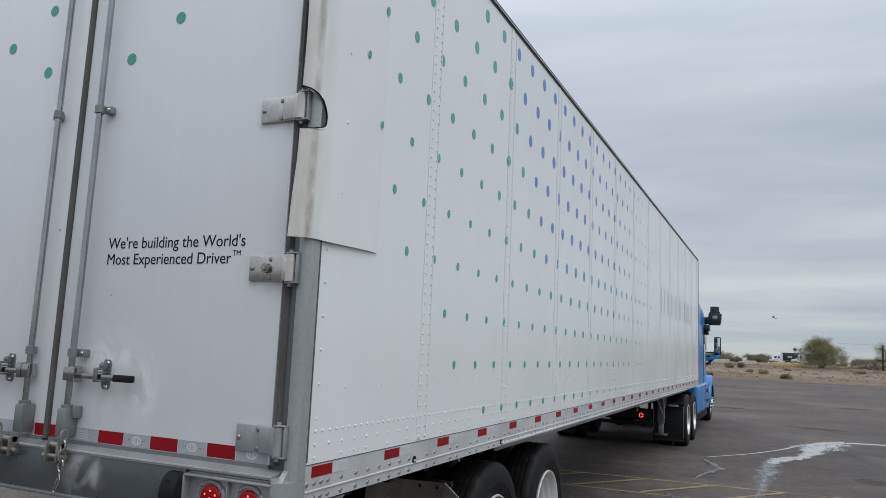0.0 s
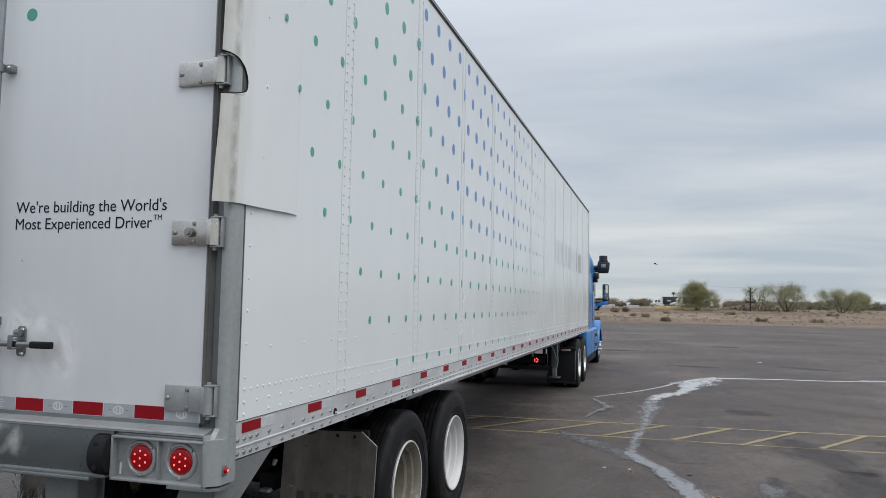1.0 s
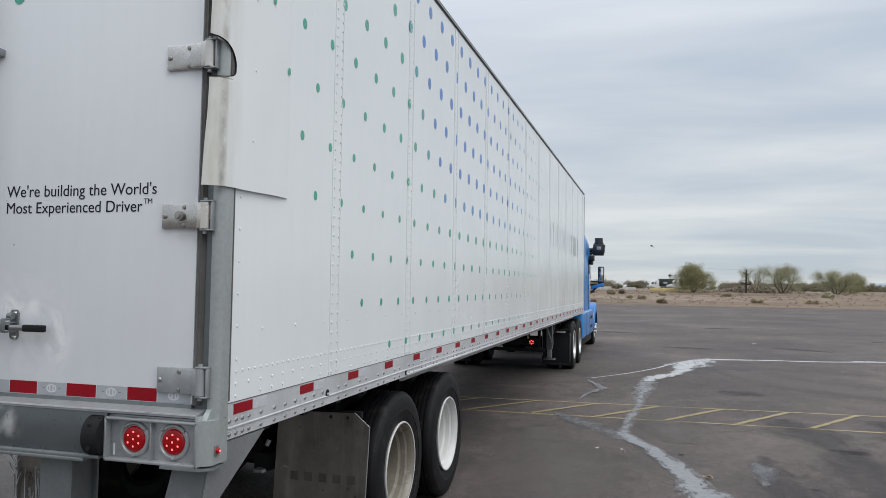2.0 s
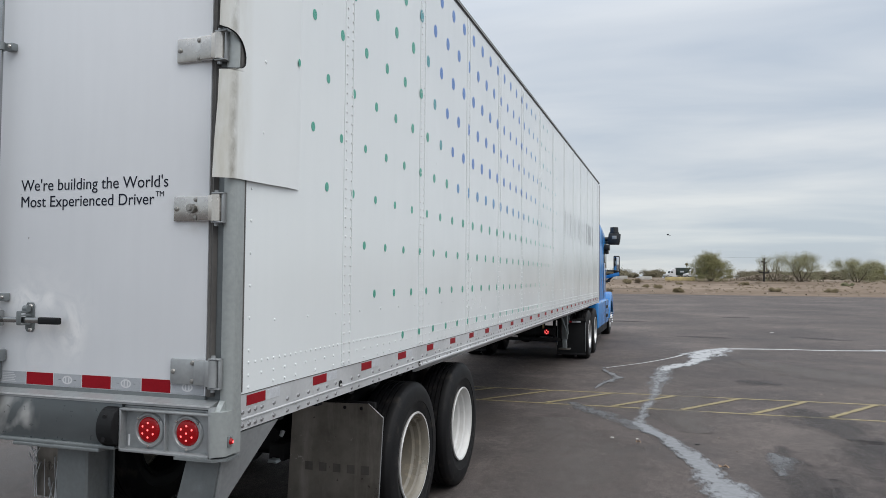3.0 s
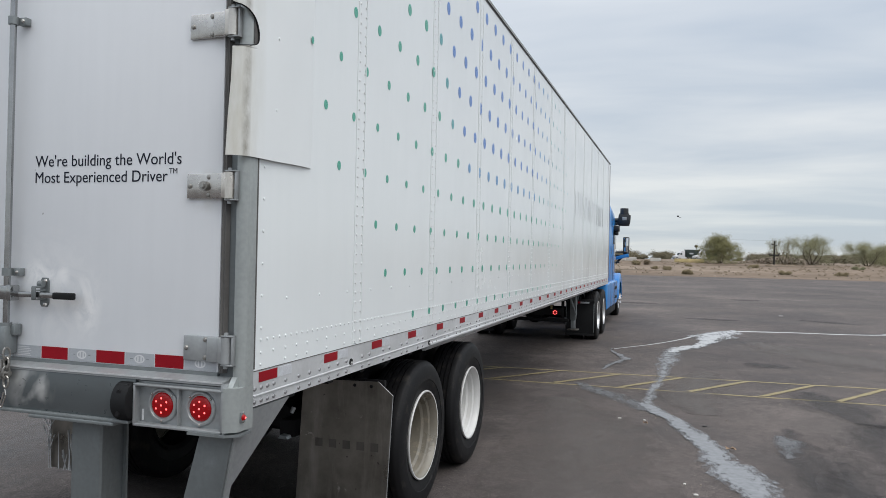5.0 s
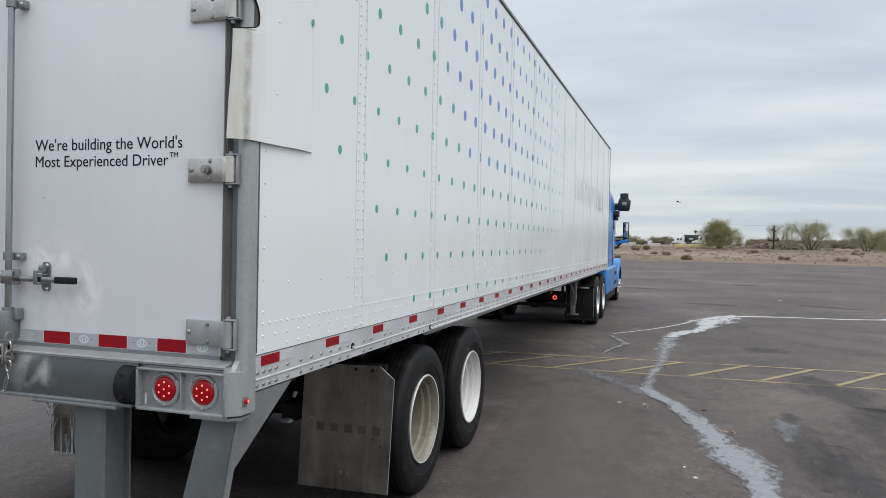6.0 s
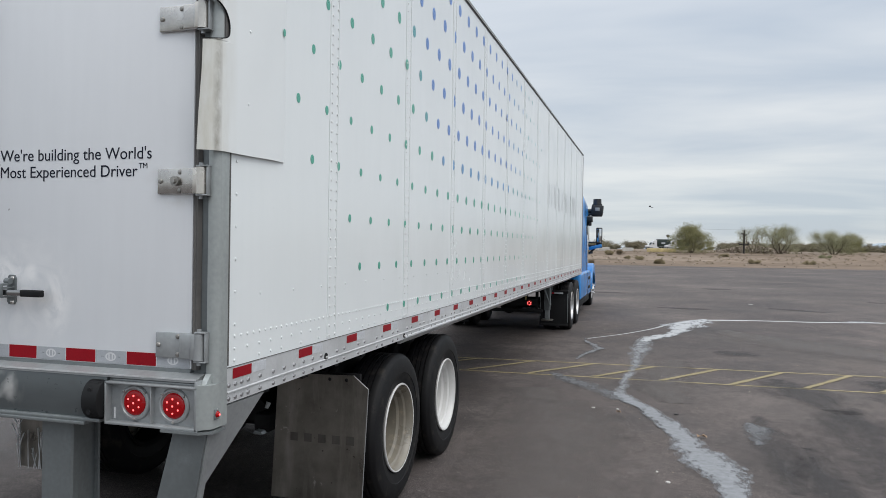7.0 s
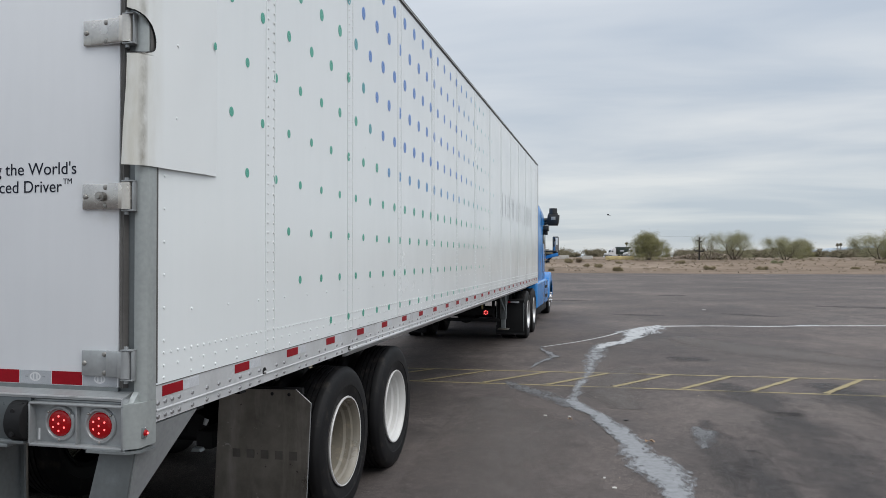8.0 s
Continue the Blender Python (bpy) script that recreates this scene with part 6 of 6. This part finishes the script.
# ---------------------------------------------------------------- plants and distance
def limb(bm, p, d, length, r, depth, tips, spread, rng):
    """A crooked, tapering limb that forks; collects the ends of its twigs."""
    d = d.normalized()
    q = Vector(p)
    for k in range(3):
        nd = (d + Vector((rng.uniform(-1, 1), rng.uniform(-1, 1), rng.uniform(-0.5, 0.8))) * 0.22).normalized()
        e = q + nd * length / 3
        rod(bm, q, e, r * (1 - 0.2 * k), r * (0.8 - 0.2 * k), 5)
        q, d = e, nd
        if depth <= 1:
            tips.append(Vector(e))
    if depth:
        for _ in range(rng.choice((2, 3, 3))):
            nd = (d + Vector((rng.uniform(-1, 1), rng.uniform(-1, 1), rng.uniform(-0.35, 0.6))) * spread).normalized()
            limb(bm, q, nd, length * rng.uniform(0.62, 0.85), r * 0.5, depth - 1, tips, spread, rng)


def leaf_cloud(verts, faces, centre, radius, count, size, rng, squash=0.8):
    for _ in range(count):
        v = Vector((rng.gauss(0, 0.45), rng.gauss(0, 0.45), rng.gauss(0, 0.45) * squash)) * radius
        c = centre + v
        a = Vector((rng.uniform(-1, 1), rng.uniform(-1, 1), rng.uniform(-1, 1))).normalized()
        b = a.orthogonal().normalized()
        s = size * rng.uniform(0.6, 1.4)
        n = len(verts)
        verts.extend((c - a * s, c + b * s * 0.45, c + a * s, c - b * s * 0.45))
        faces.append((n, n + 1, n + 2, n + 3))


def tree(name, x, y, width, height, material, bark, seed, label, leaves=55, spread=0.75, stems=5, leaf=0.10, puff=0.55, skirt=0.25):
    rng = random.Random(seed)
    leaves, leaf = int(leaves * 2.6), leaf * 0.60
    z = ground_z(x, y)
    base = Vector((x, y, z))
    ob = thing(name, base, label, "tree" if height > 2.2 else "bush", "desert trees" if height > 2.2 else "desert scrub")
    bm, tips = bmesh.new(), []
    for k in range(stems):
        a = 2 * math.pi * (k + rng.random() * 0.6) / stems
        out = width / height * 0.55
        d = Vector((math.cos(a) * out, math.sin(a) * out, 1.0))
        limb(bm, base + Vector((0.1 * math.cos(a), 0.1 * math.sin(a), -0.1)), d, height * 0.42, 0.022 * height, 2, tips, spread, rng)
    # scale the whole plant into its real width and height
    zs = [t.z - z for t in tips]
    xs = [abs(t.x - x) for t in tips]
    kz, kx = (height - puff * 0.5) / max(zs), (width / 2 - puff * 0.4) / max(xs)
    for v in bm.verts:
        v.co = Vector((x + (v.co.x - x) * kx, y + (v.co.y - y) * kx, z + (v.co.z - z) * kz))
    part("trunk", bm, bark, ob, smooth=False)
    verts, faces = [], []
    for t in tips:
        c = Vector((x + (t.x - x) * kx, y + (t.y - y) * kx, z + max(puff * 0.3, (t.z - z) * kz)))
        leaf_cloud(verts, faces, c, puff, leaves, leaf, rng)
    for _ in range(int(len(tips) * skirt)):
        a, q = rng.uniform(0, 6.283), rng.uniform(0.2, 0.92) ** 0.5
        hgt = height * rng.uniform(0.04, 0.55)
        c = Vector((x + 0.46 * width * q * math.cos(a), y + 0.46 * width * q * math.sin(a), z + hgt))
        leaf_cloud(verts, faces, c, puff, leaves, leaf, rng)
    me = bpy.data.meshes.new("crown")
    me.from_pydata(verts, [], faces)
    me.materials.append(material)
    cr_ob = new("crown", me)
    cr_ob.parent = ob
    cr_ob.matrix_parent_inverse = Matrix.Translation(ob.location).inverted()
    return ob


tree("desert_tree", 7.5, 107, 6.6, 4.3, LEAF_OLIVE, BARK, 3, "round olive-green desert tree on the dirt bank", 30, 1.1, 9, 0.085, 0.62, 0.6)
tree("desert_tree", 15.9, 108, 5.0, 4.0, LEAF_PALE, BARK, 5, "sparse pale desert tree with bare twigs", 14, 0.8, 5, 0.08, 0.55)
tree("desert_tree", 19.4, 109, 6.2, 4.3, LEAF_PALE, BARK, 8, "pale grey-green spreading desert tree", 30, 0.8, 6, 0.085, 0.65)
tree("desert_tree", 26.9, 112, 6.5, 3.5, LEAF_PALE, BARK, 11, "low spreading pale green desert tree", 32, 0.9, 6, 0.09, 0.7)
tree("desert_tree", 30.4, 118, 4.5, 3.0, LEAF_OLIVE, BARK, 12, "low olive desert tree beside the others", 34, 0.9, 6, 0.09, 0.65)
tree("desert_tree", 39.8, 113, 8.0, 4.6, LEAF_PALE, BARK, 14, "broad pale desert tree with thin crown", 36, 0.9, 7, 0.095, 0.8)
tree("desert_tree", 44.0, 118, 6.0, 3.6, LEAF_OLIVE, BARK, 15, "dense olive desert tree behind the bank", 40, 0.9, 6, 0.1, 0.7)
tree("desert_tree", 52.0, 116, 6.5, 4.2, LEAF_PALE, BARK, 16, "pale green spreading desert tree", 34, 0.9, 6, 0.1, 0.7)
for k, (x, d, w, h, m) in enumerate(((2.9, 3.2, 1.5, 0.95, LEAF_DRY), (0.6, 9.0, 1.3, 0.8, LEAF_DRY), (-0.9, 9.5, 0.9, 0.6, LEAF_DRY), (-4.8, 3.0, 0.6, 0.5, LEAF_TAN), (13.4, 5.2, 1.7, 0.75, LEAF_DRY), (19.2, 5.4, 1.9, 0.75, LEAF_DRY), (-6.8, 14, 1.8, 1.1, LEAF_DRY), (-3.6, 15, 1.6, 1.1, LEAF_DRY), (-2.2, 16, 1.1, 1.0, LEAF_TAN), (11.2, 14.5, 1.6, 0.8, LEAF_DRY), (23.4, 15, 2.0, 0.7, LEAF_PALE), (36.0, 15, 2.2, 0.9, LEAF_DRY), (29.5, 6.0, 1.2, 0.4, LEAF_DRY), (3.2, 13, 1.0, 0.4, LEAF_DRY))):
    tree("scrub_bush", x, edge_y(x) + d * 1.25, w * 0.8, h * 0.62, m, BARK, 40 + k, "small dry scrub bush on the dirt bank", 16, 0.9, 5, 0.05, 0.2)


def scrub_belt():
    """Far belts of scrub and low trees, too many to count."""
    rng = random.Random(77)
    for row, (y0, y1, n, h0, h1) in enumerate(((150, 200, 70, 0.6, 1.8), (250, 330, 170, 0.9, 3.2), (420, 600, 240, 2.2, 5.4))):
        verts, faces = [], []
        for _ in range(n):
            y = rng.uniform(y0, y1)
            x = rng.uniform(-0.28 * y, 0.62 * y)
            if (row == 0 and -6 < x < 22) or (row == 1 and -9 < x < 24 and y < 330):
                continue
            h = rng.uniform(h0, h1)
            for _ in range(10):
                c = Vector((x + rng.gauss(0, h * 0.55), y + rng.gauss(0, 1.5), ground_z(x, y) + h * rng.uniform(0.1, 0.85)))
                leaf_cloud(verts, faces, c, h * 0.46, 90, 0.08 + 0.0005 * y, rng)
        me = bpy.data.meshes.new("scrub")
        me.from_pydata(verts, [], faces)
        me.materials.append(LEAF_FAR)
        tagged(new("scrub", me), "distant belt of dull green desert scrub", "scrub", "", "stuff")


scrub_belt()


def saguaro(x, y, h):
    z = ground_z(x, y)
    ob = thing("cactus", (x, y, z), "dark upright cactus with short side arms on the bank", "cactus")
    bm = bmesh.new()
    rod(bm, (x, y, z - 0.1), (x + 0.05, y, z + h), 0.135, 0.10, 10)
    dome(bm, (x + 0.05, y, z + h - 0.01), (0, 0, 1), 0.10, 0.12, 10)
    part("stem", bm, DARK_BARK, ob)
    for s, z0, r, up in ((-1, 0.40, 0.62, 0.22), (1, 0.38, 0.60, 0.34), (-1, 0.86, 0.26, 0.10), (1, 0.80, 0.22, 0.10)):
        bm = bmesh.new()
        a = Vector((x, y, z + h * z0))
        b = a + Vector((s * r * 0.9, 0, 0.02))
        c = b + Vector((s * 0.12, 0, up))
        rod(bm, a, b, 0.10, 0.10, 8)
        rod(bm, b - Vector((s * 0.05, 0, 0.05)), c, 0.10, 0.08, 8)
        part("arm", bm, DARK_BARK, ob)


saguaro(14.35, 106, 3.15)


def bank_grass():
    """Low dry tufts and twigs over the dirt bank."""
    rng = random.Random(505)
    verts, faces = [], []
    for _ in range(700):
        x = rng.uniform(-18, 62)
        y = edge_y(x) + rng.choice((6.5, 12.5, 13.5, 22.0, 23.0, 26.0, 30.0)) + rng.gauss(0, 1.3)
        h = rng.uniform(0.08, 0.34)
        leaf_cloud(verts, faces, Vector((x, y, ground_z(x, y) + h * 0.35)), h * 1.1, 18, 0.06, rng, 0.5)
    me = bpy.data.meshes.new("dry_grass")
    me.from_pydata(verts, [], faces)
    me.materials.append(LEAF_TAN)
    tagged(new("dry_grass", me), "dry brown tufts scattered over the bank", "grass", "", "stuff")


bank_grass()


def rubble():
    rng = random.Random(9)
    bm = bmesh.new()
    for _ in range(420):
        u = rng.gauss(0, 1)
        x, y = 16.2 + 2.6 * u, 114 + rng.uniform(-1.5, 1.5)
        hgt = 1.05 * math.exp(-0.5 * (u / 1.1) ** 2) * rng.random()
        s = rng.uniform(0.10, 0.30)
        m = Matrix.LocRotScale((x, y, ground_z(x, y) + hgt), Euler((rng.uniform(0, 3), rng.uniform(0, 3), rng.uniform(0, 3))), (s * 1.6, s, s * 0.7))
        bmesh.ops.create_cube(bm, size=1.0, matrix=m)
    ob = new("rubble", mesh_of("rubble", bm, RUBBLE))
    tagged(ob, "heap of tan broken rubble on the bank", "rubble", "", "stuff")
    bm = bmesh.new()
    for _ in range(260):
        x = rng.uniform(-20, 60)
        y = edge_y(x) + rng.uniform(0.5, 17)
        s = rng.uniform(0.04, 0.16)
        m = Matrix.LocRotScale((x, y, ground_z(x, y) + s * 0.2), Euler((rng.uniform(0, 3), rng.uniform(0, 3), rng.uniform(0, 3))), (s * 1.5, s, s * 0.7))
        bmesh.ops.create_cube(bm, size=1.0, matrix=m)
    tagged(new("stones", mesh_of("stones", bm, RUBBLE)), "scattered stones on the dirt bank", "stones", "", "stuff")


rubble()
bx0 = thing("earth_barrier", (3.4, 112, ground_z(3.4, 112)), "low ochre earth-coloured barrier on the bank", "barrier")
bm = bmesh.new()
z = ground_z(3.4, 112)
prism(bm, [(111.6, z - 0.2), (112.4, z - 0.2), (112.2, z + 0.55), (111.8, z + 0.55)], "x", 1.4, 5.6, 0.08)
part("barrier_body", bm, OCHRE, bx0)
for k, (x, y) in enumerate(((-7.2, 122), (-5.6, 124), (-1.6, 121))):
    z = ground_z(x, y)
    t = thing("concrete_block", (x, y, z), "low pale concrete block on the bank", "block", "concrete blocks")
    part("block_body", prism(bmesh.new(), [(y - 0.4, z - 0.1), (y + 0.4, z - 0.1), (y + 0.25, z + 0.6), (y - 0.25, z + 0.6)], "x", x - 0.9, x + 0.9, 0.04), CONCRETE, t)


def lorry(x, y, heading, long_box):
    """A far white tractor unit, with a dark box trailer if asked. It faces -x before turning."""
    z = ground_z(x, y) + 0.02
    ob = thing("parked_lorry", (x, y, z), "white lorry with dark green box trailer parked far off" if long_box else "white tractor unit parked beside another lorry", "truck", "parked lorries")
    M = Matrix.Translation((x, y, z)) @ Matrix.Rotation(radians(heading), 4, "Z")

    def add(name, bm, mat):
        bmesh.ops.transform(bm, matrix=M, verts=bm.verts)
        return part(name, bm, mat, ob)
    bm = bmesh.new()
    prism(bm, [(-1.9, 0.7), (-1.9, 1.5), (-0.2, 1.75), (0.25, 2.75), (0.5, 3.0), (1.0, 3.6), (2.2, 3.7), (2.3, 0.9), (0.2, 0.7)], "y", -1.2, 1.2, 0.08)
    add("cab", bm, LORRY_WHITE)
    add("cab_window", box(bmesh.new(), (0.35, -1.22, 1.95), (1.05, -1.205, 2.6), 0.004), GLASS)
    add("windscreen", prism(bmesh.new(), [(-0.17, 1.85), (0.22, 2.70), (0.20, 2.72), (-0.20, 1.86)], "y", -1.0, 1.0), GLASS)
    add("bumper", box(bmesh.new(), (-2.1, -1.2, 0.4), (-1.85, 1.2, 0.95), 0.05), ZINC)
    add("chassis", box(bmesh.new(), (-1.5, -0.45, 0.6), (6.2, 0.45, 0.9), 0.03), CHASSIS)
    add("skirt", box(bmesh.new(), (0.6, -1.22, 0.45), (2.9, -0.9, 1.0), 0.05), LORRY_WHITE)
    for wx in (-1.0, 4.2, 5.5):
        for wy in (-1.05, 1.05):
            add("wheel", rod(bmesh.new(), (wx, wy - 0.17, 0.5), (wx, wy + 0.17, 0.5), 0.5, None, 20), TYRE)
            add("hub", rod(bmesh.new(), (wx, wy - 0.19, 0.5), (wx, wy - 0.16, 0.5), 0.26, None, 16), RIM_ALLOY)
    if long_box:
        add("box_body", box(bmesh.new(), (2.9, -1.27, 1.15), (16.5, 1.27, 4.05), 0.04), LORRY_DARK)
        add("bottom_rail", box(bmesh.new(), (2.9, -1.285, 1.05), (16.5, -1.262, 1.15), 0.01), ZINC_PALE)
        add("marking", box(bmesh.new(), (4.0, -1.280, 2.2), (5.6, -1.272, 2.8), 0.002), WHITE_TAPE)
        for wx in (13.5, 14.8):
            for wy in (-1.05, 1.05):
                add("wheel", rod(bmesh.new(), (wx, wy - 0.17, 0.5), (wx, wy + 0.17, 0.5), 0.5, None, 20), TYRE)


lorry(2.5, 300, 24, True)
lorry(9.6, 285, 14, False)

# utility poles with wires, and far palms
for k, (x, y, h) in enumerate(((17.0, 330, 9.5), (53, 330, 9.5))):
    z = ground_z(x, y)
    t = thing("utility_pole", (x, y, z), "thin dark utility pole with a cross arm far away", "pole", "utility poles")
    part("pole_shaft", rod(bmesh.new(), (x, y, z), (x, y, z + h), 0.14, 0.10, 8), DARK_BARK, t)
    part("cross_arm", box(bmesh.new(), (x - 1.0, y - 0.06, z + h - 0.7), (x + 1.0, y + 0.06, z + h - 0.55), 0.0), DARK_BARK, t)
w0 = thing("overhead_wire", (17, 330, ground_z(17, 330) + 8.9), "thin dark overhead wire between poles", "wire")
bm = bmesh.new()
last = None
for k in range(13):
    f = k / 12
    p = Vector((17 + 36 * f, 330, 2.4 + 8.95 - 0.6 * 4 * f * (1 - f)))
    if last:
        rod(bm, last, p, 0.02, None, 4)
    last = p
part("wire", bm, DARK_BARK, w0)
for k, (x, y, h) in enumerate(((150, 520, 8.0), (154, 540, 8.2), (206, 560, 9), (-52, 520, 7), (14, 500, 9), (246, 600, 10))):
    rng = random.Random(300 + k)
    z = ground_z(x, y)
    t = thing("palm_tree", (x, y, z), "tall thin palm tree on the skyline", "tree", "far palms")
    part("trunk", rod(bmesh.new(), (x, y, z), (x + 0.2, y, z + h), 0.25, 0.18, 7), BARK, t)
    verts, faces = [], []
    leaf_cloud(verts, faces, Vector((x + 0.2, y, z + h)), 1.1, 110, 0.5, rng, 0.7)
    me = bpy.data.meshes.new("crown")
    me.from_pydata(verts, [], faces)
    me.materials.append(LEAF_FAR)
    c = new("crown", me)
    c.parent = t
    c.matrix_parent_inverse = Matrix.Translation(t.location).inverted()

# small dark drone hanging in the air over the bank
dx, dy, dz = 1.91, 120.0, 8.70
dr = thing("drone", (dx, dy, dz), "small dark drone hovering far off above the bank", "drone")
part("drone_body", box(bmesh.new(), (dx - 0.26, dy - 0.15, dz - 0.06), (dx + 0.06, dy + 0.15, dz + 0.16), 0.06, 2), PLASTIC, dr)
part("drone_arm", rod(bmesh.new(), (dx, dy, dz - 0.02), (dx + 0.20, dy, dz - 0.16), 0.035, 0.030, 8), PLASTIC, dr)
part("drone_arm", rod(bmesh.new(), (dx + 0.18, dy, dz - 0.16), (dx + 0.40, dy, dz - 0.12), 0.030, 0.026, 8), PLASTIC, dr)

# hills at the horizon, the haze put into their pale blue colour
bm = bmesh.new()
prev = None
for k in range(161):
    x = -2600 + 40 * k
    hgt = 10 + 46 * max(0, noise.noise((x * 0.0011, 0, 9)) + 0.35) + 14 * abs(noise.noise((x * 0.006, 3, 1)))
    hgt *= smooth(-900, 1100, x) * 0.9 + 0.1
    cur = (bm.verts.new((x, 3900, -5)), bm.verts.new((x, 3960, 2 + hgt)), bm.verts.new((x, 4400, 2 + hgt * 0.8)))
    if prev:
        bm.faces.new((prev[0], cur[0], cur[1], prev[1]))
        bm.faces.new((prev[1], cur[1], cur[2], prev[2]))
    prev = cur
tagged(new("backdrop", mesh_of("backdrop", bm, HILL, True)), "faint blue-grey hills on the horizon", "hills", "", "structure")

# litter on the asphalt
def leaf_litter(x, y, r):
    t = thing("dry_leaf", (x, y, GROUND + 0.003), "dry tan leaf lying on the asphalt", "leaf", "litter")
    bm = bmesh.new()
    n = 10
    c = bm.verts.new((x, y, GROUND + 0.022))
    ring = [bm.verts.new((x + r * math.cos(a) * 1.3, y + r * 0.55 * math.sin(a), GROUND + 0.0145 + 0.012 * (k % 3))) for k, a in enumerate([2 * math.pi * i / n for i in range(n)])]
    for i in range(n):
        bm.faces.new((c, ring[i], ring[(i + 1) % n]))
    part("leaf_blade", bm, DEAD_LEAF, t)


leaf_litter(2.12, 4.75, 0.038)
leaf_litter(1.33, 5.55, 0.02)
SCRAP = surface("pale_paper_scrap", (0.52, 0.50, 0.47), 0.8, 0.0, 20, 0.15)
DARK_SCRAP = surface("dark_rubber_scrap", (0.02, 0.02, 0.02), 0.7, 0.0, 20, 0.2)
for k, (x, y, r, m) in enumerate(((1.05, 5.75, 0.020, SCRAP), (1.31, 5.76, 0.016, SCRAP), (1.92, 5.70, 0.022, DARK_SCRAP), (1.70, 3.53, 0.013, SCRAP), (1.78, 3.28, 0.018, SCRAP), (4.9, 23.5, 0.07, SCRAP))):
    t = thing("scrap", (x, y, GROUND), "small dark scrap lying on the asphalt" if m is DARK_SCRAP else "small pale scrap lying on the asphalt", "scrap", "litter")
    rs = random.Random(60 + k)
    bm = bmesh.new()
    prism(bm, [(x + r * rs.uniform(0.7, 1.3) * math.cos(a), y + r * rs.uniform(0.7, 1.3) * math.sin(a)) for a in [6.283 * i / 7 for i in range(7)]], "z", GROUND, GROUND + 0.008, 0.001)
    part("scrap_body", bm, m, t)
rng = random.Random(21)
bm = bmesh.new()
for _ in range(320):
    x, y = rng.uniform(-0.5, 7), rng.uniform(1.5, 16)
    s = rng.uniform(0.003, 0.009)
    m = Matrix.LocRotScale((x, y, GROUND + s * 0.3), Euler((rng.uniform(0, 3), rng.uniform(0, 3), 0)), (s * 1.4, s, s * 0.8))
    bmesh.ops.create_cube(bm, size=1.0, matrix=m)
tagged(new("grit", mesh_of("grit", bm, RUBBLE)), "small loose stones on the asphalt", "grit", "", "stuff")
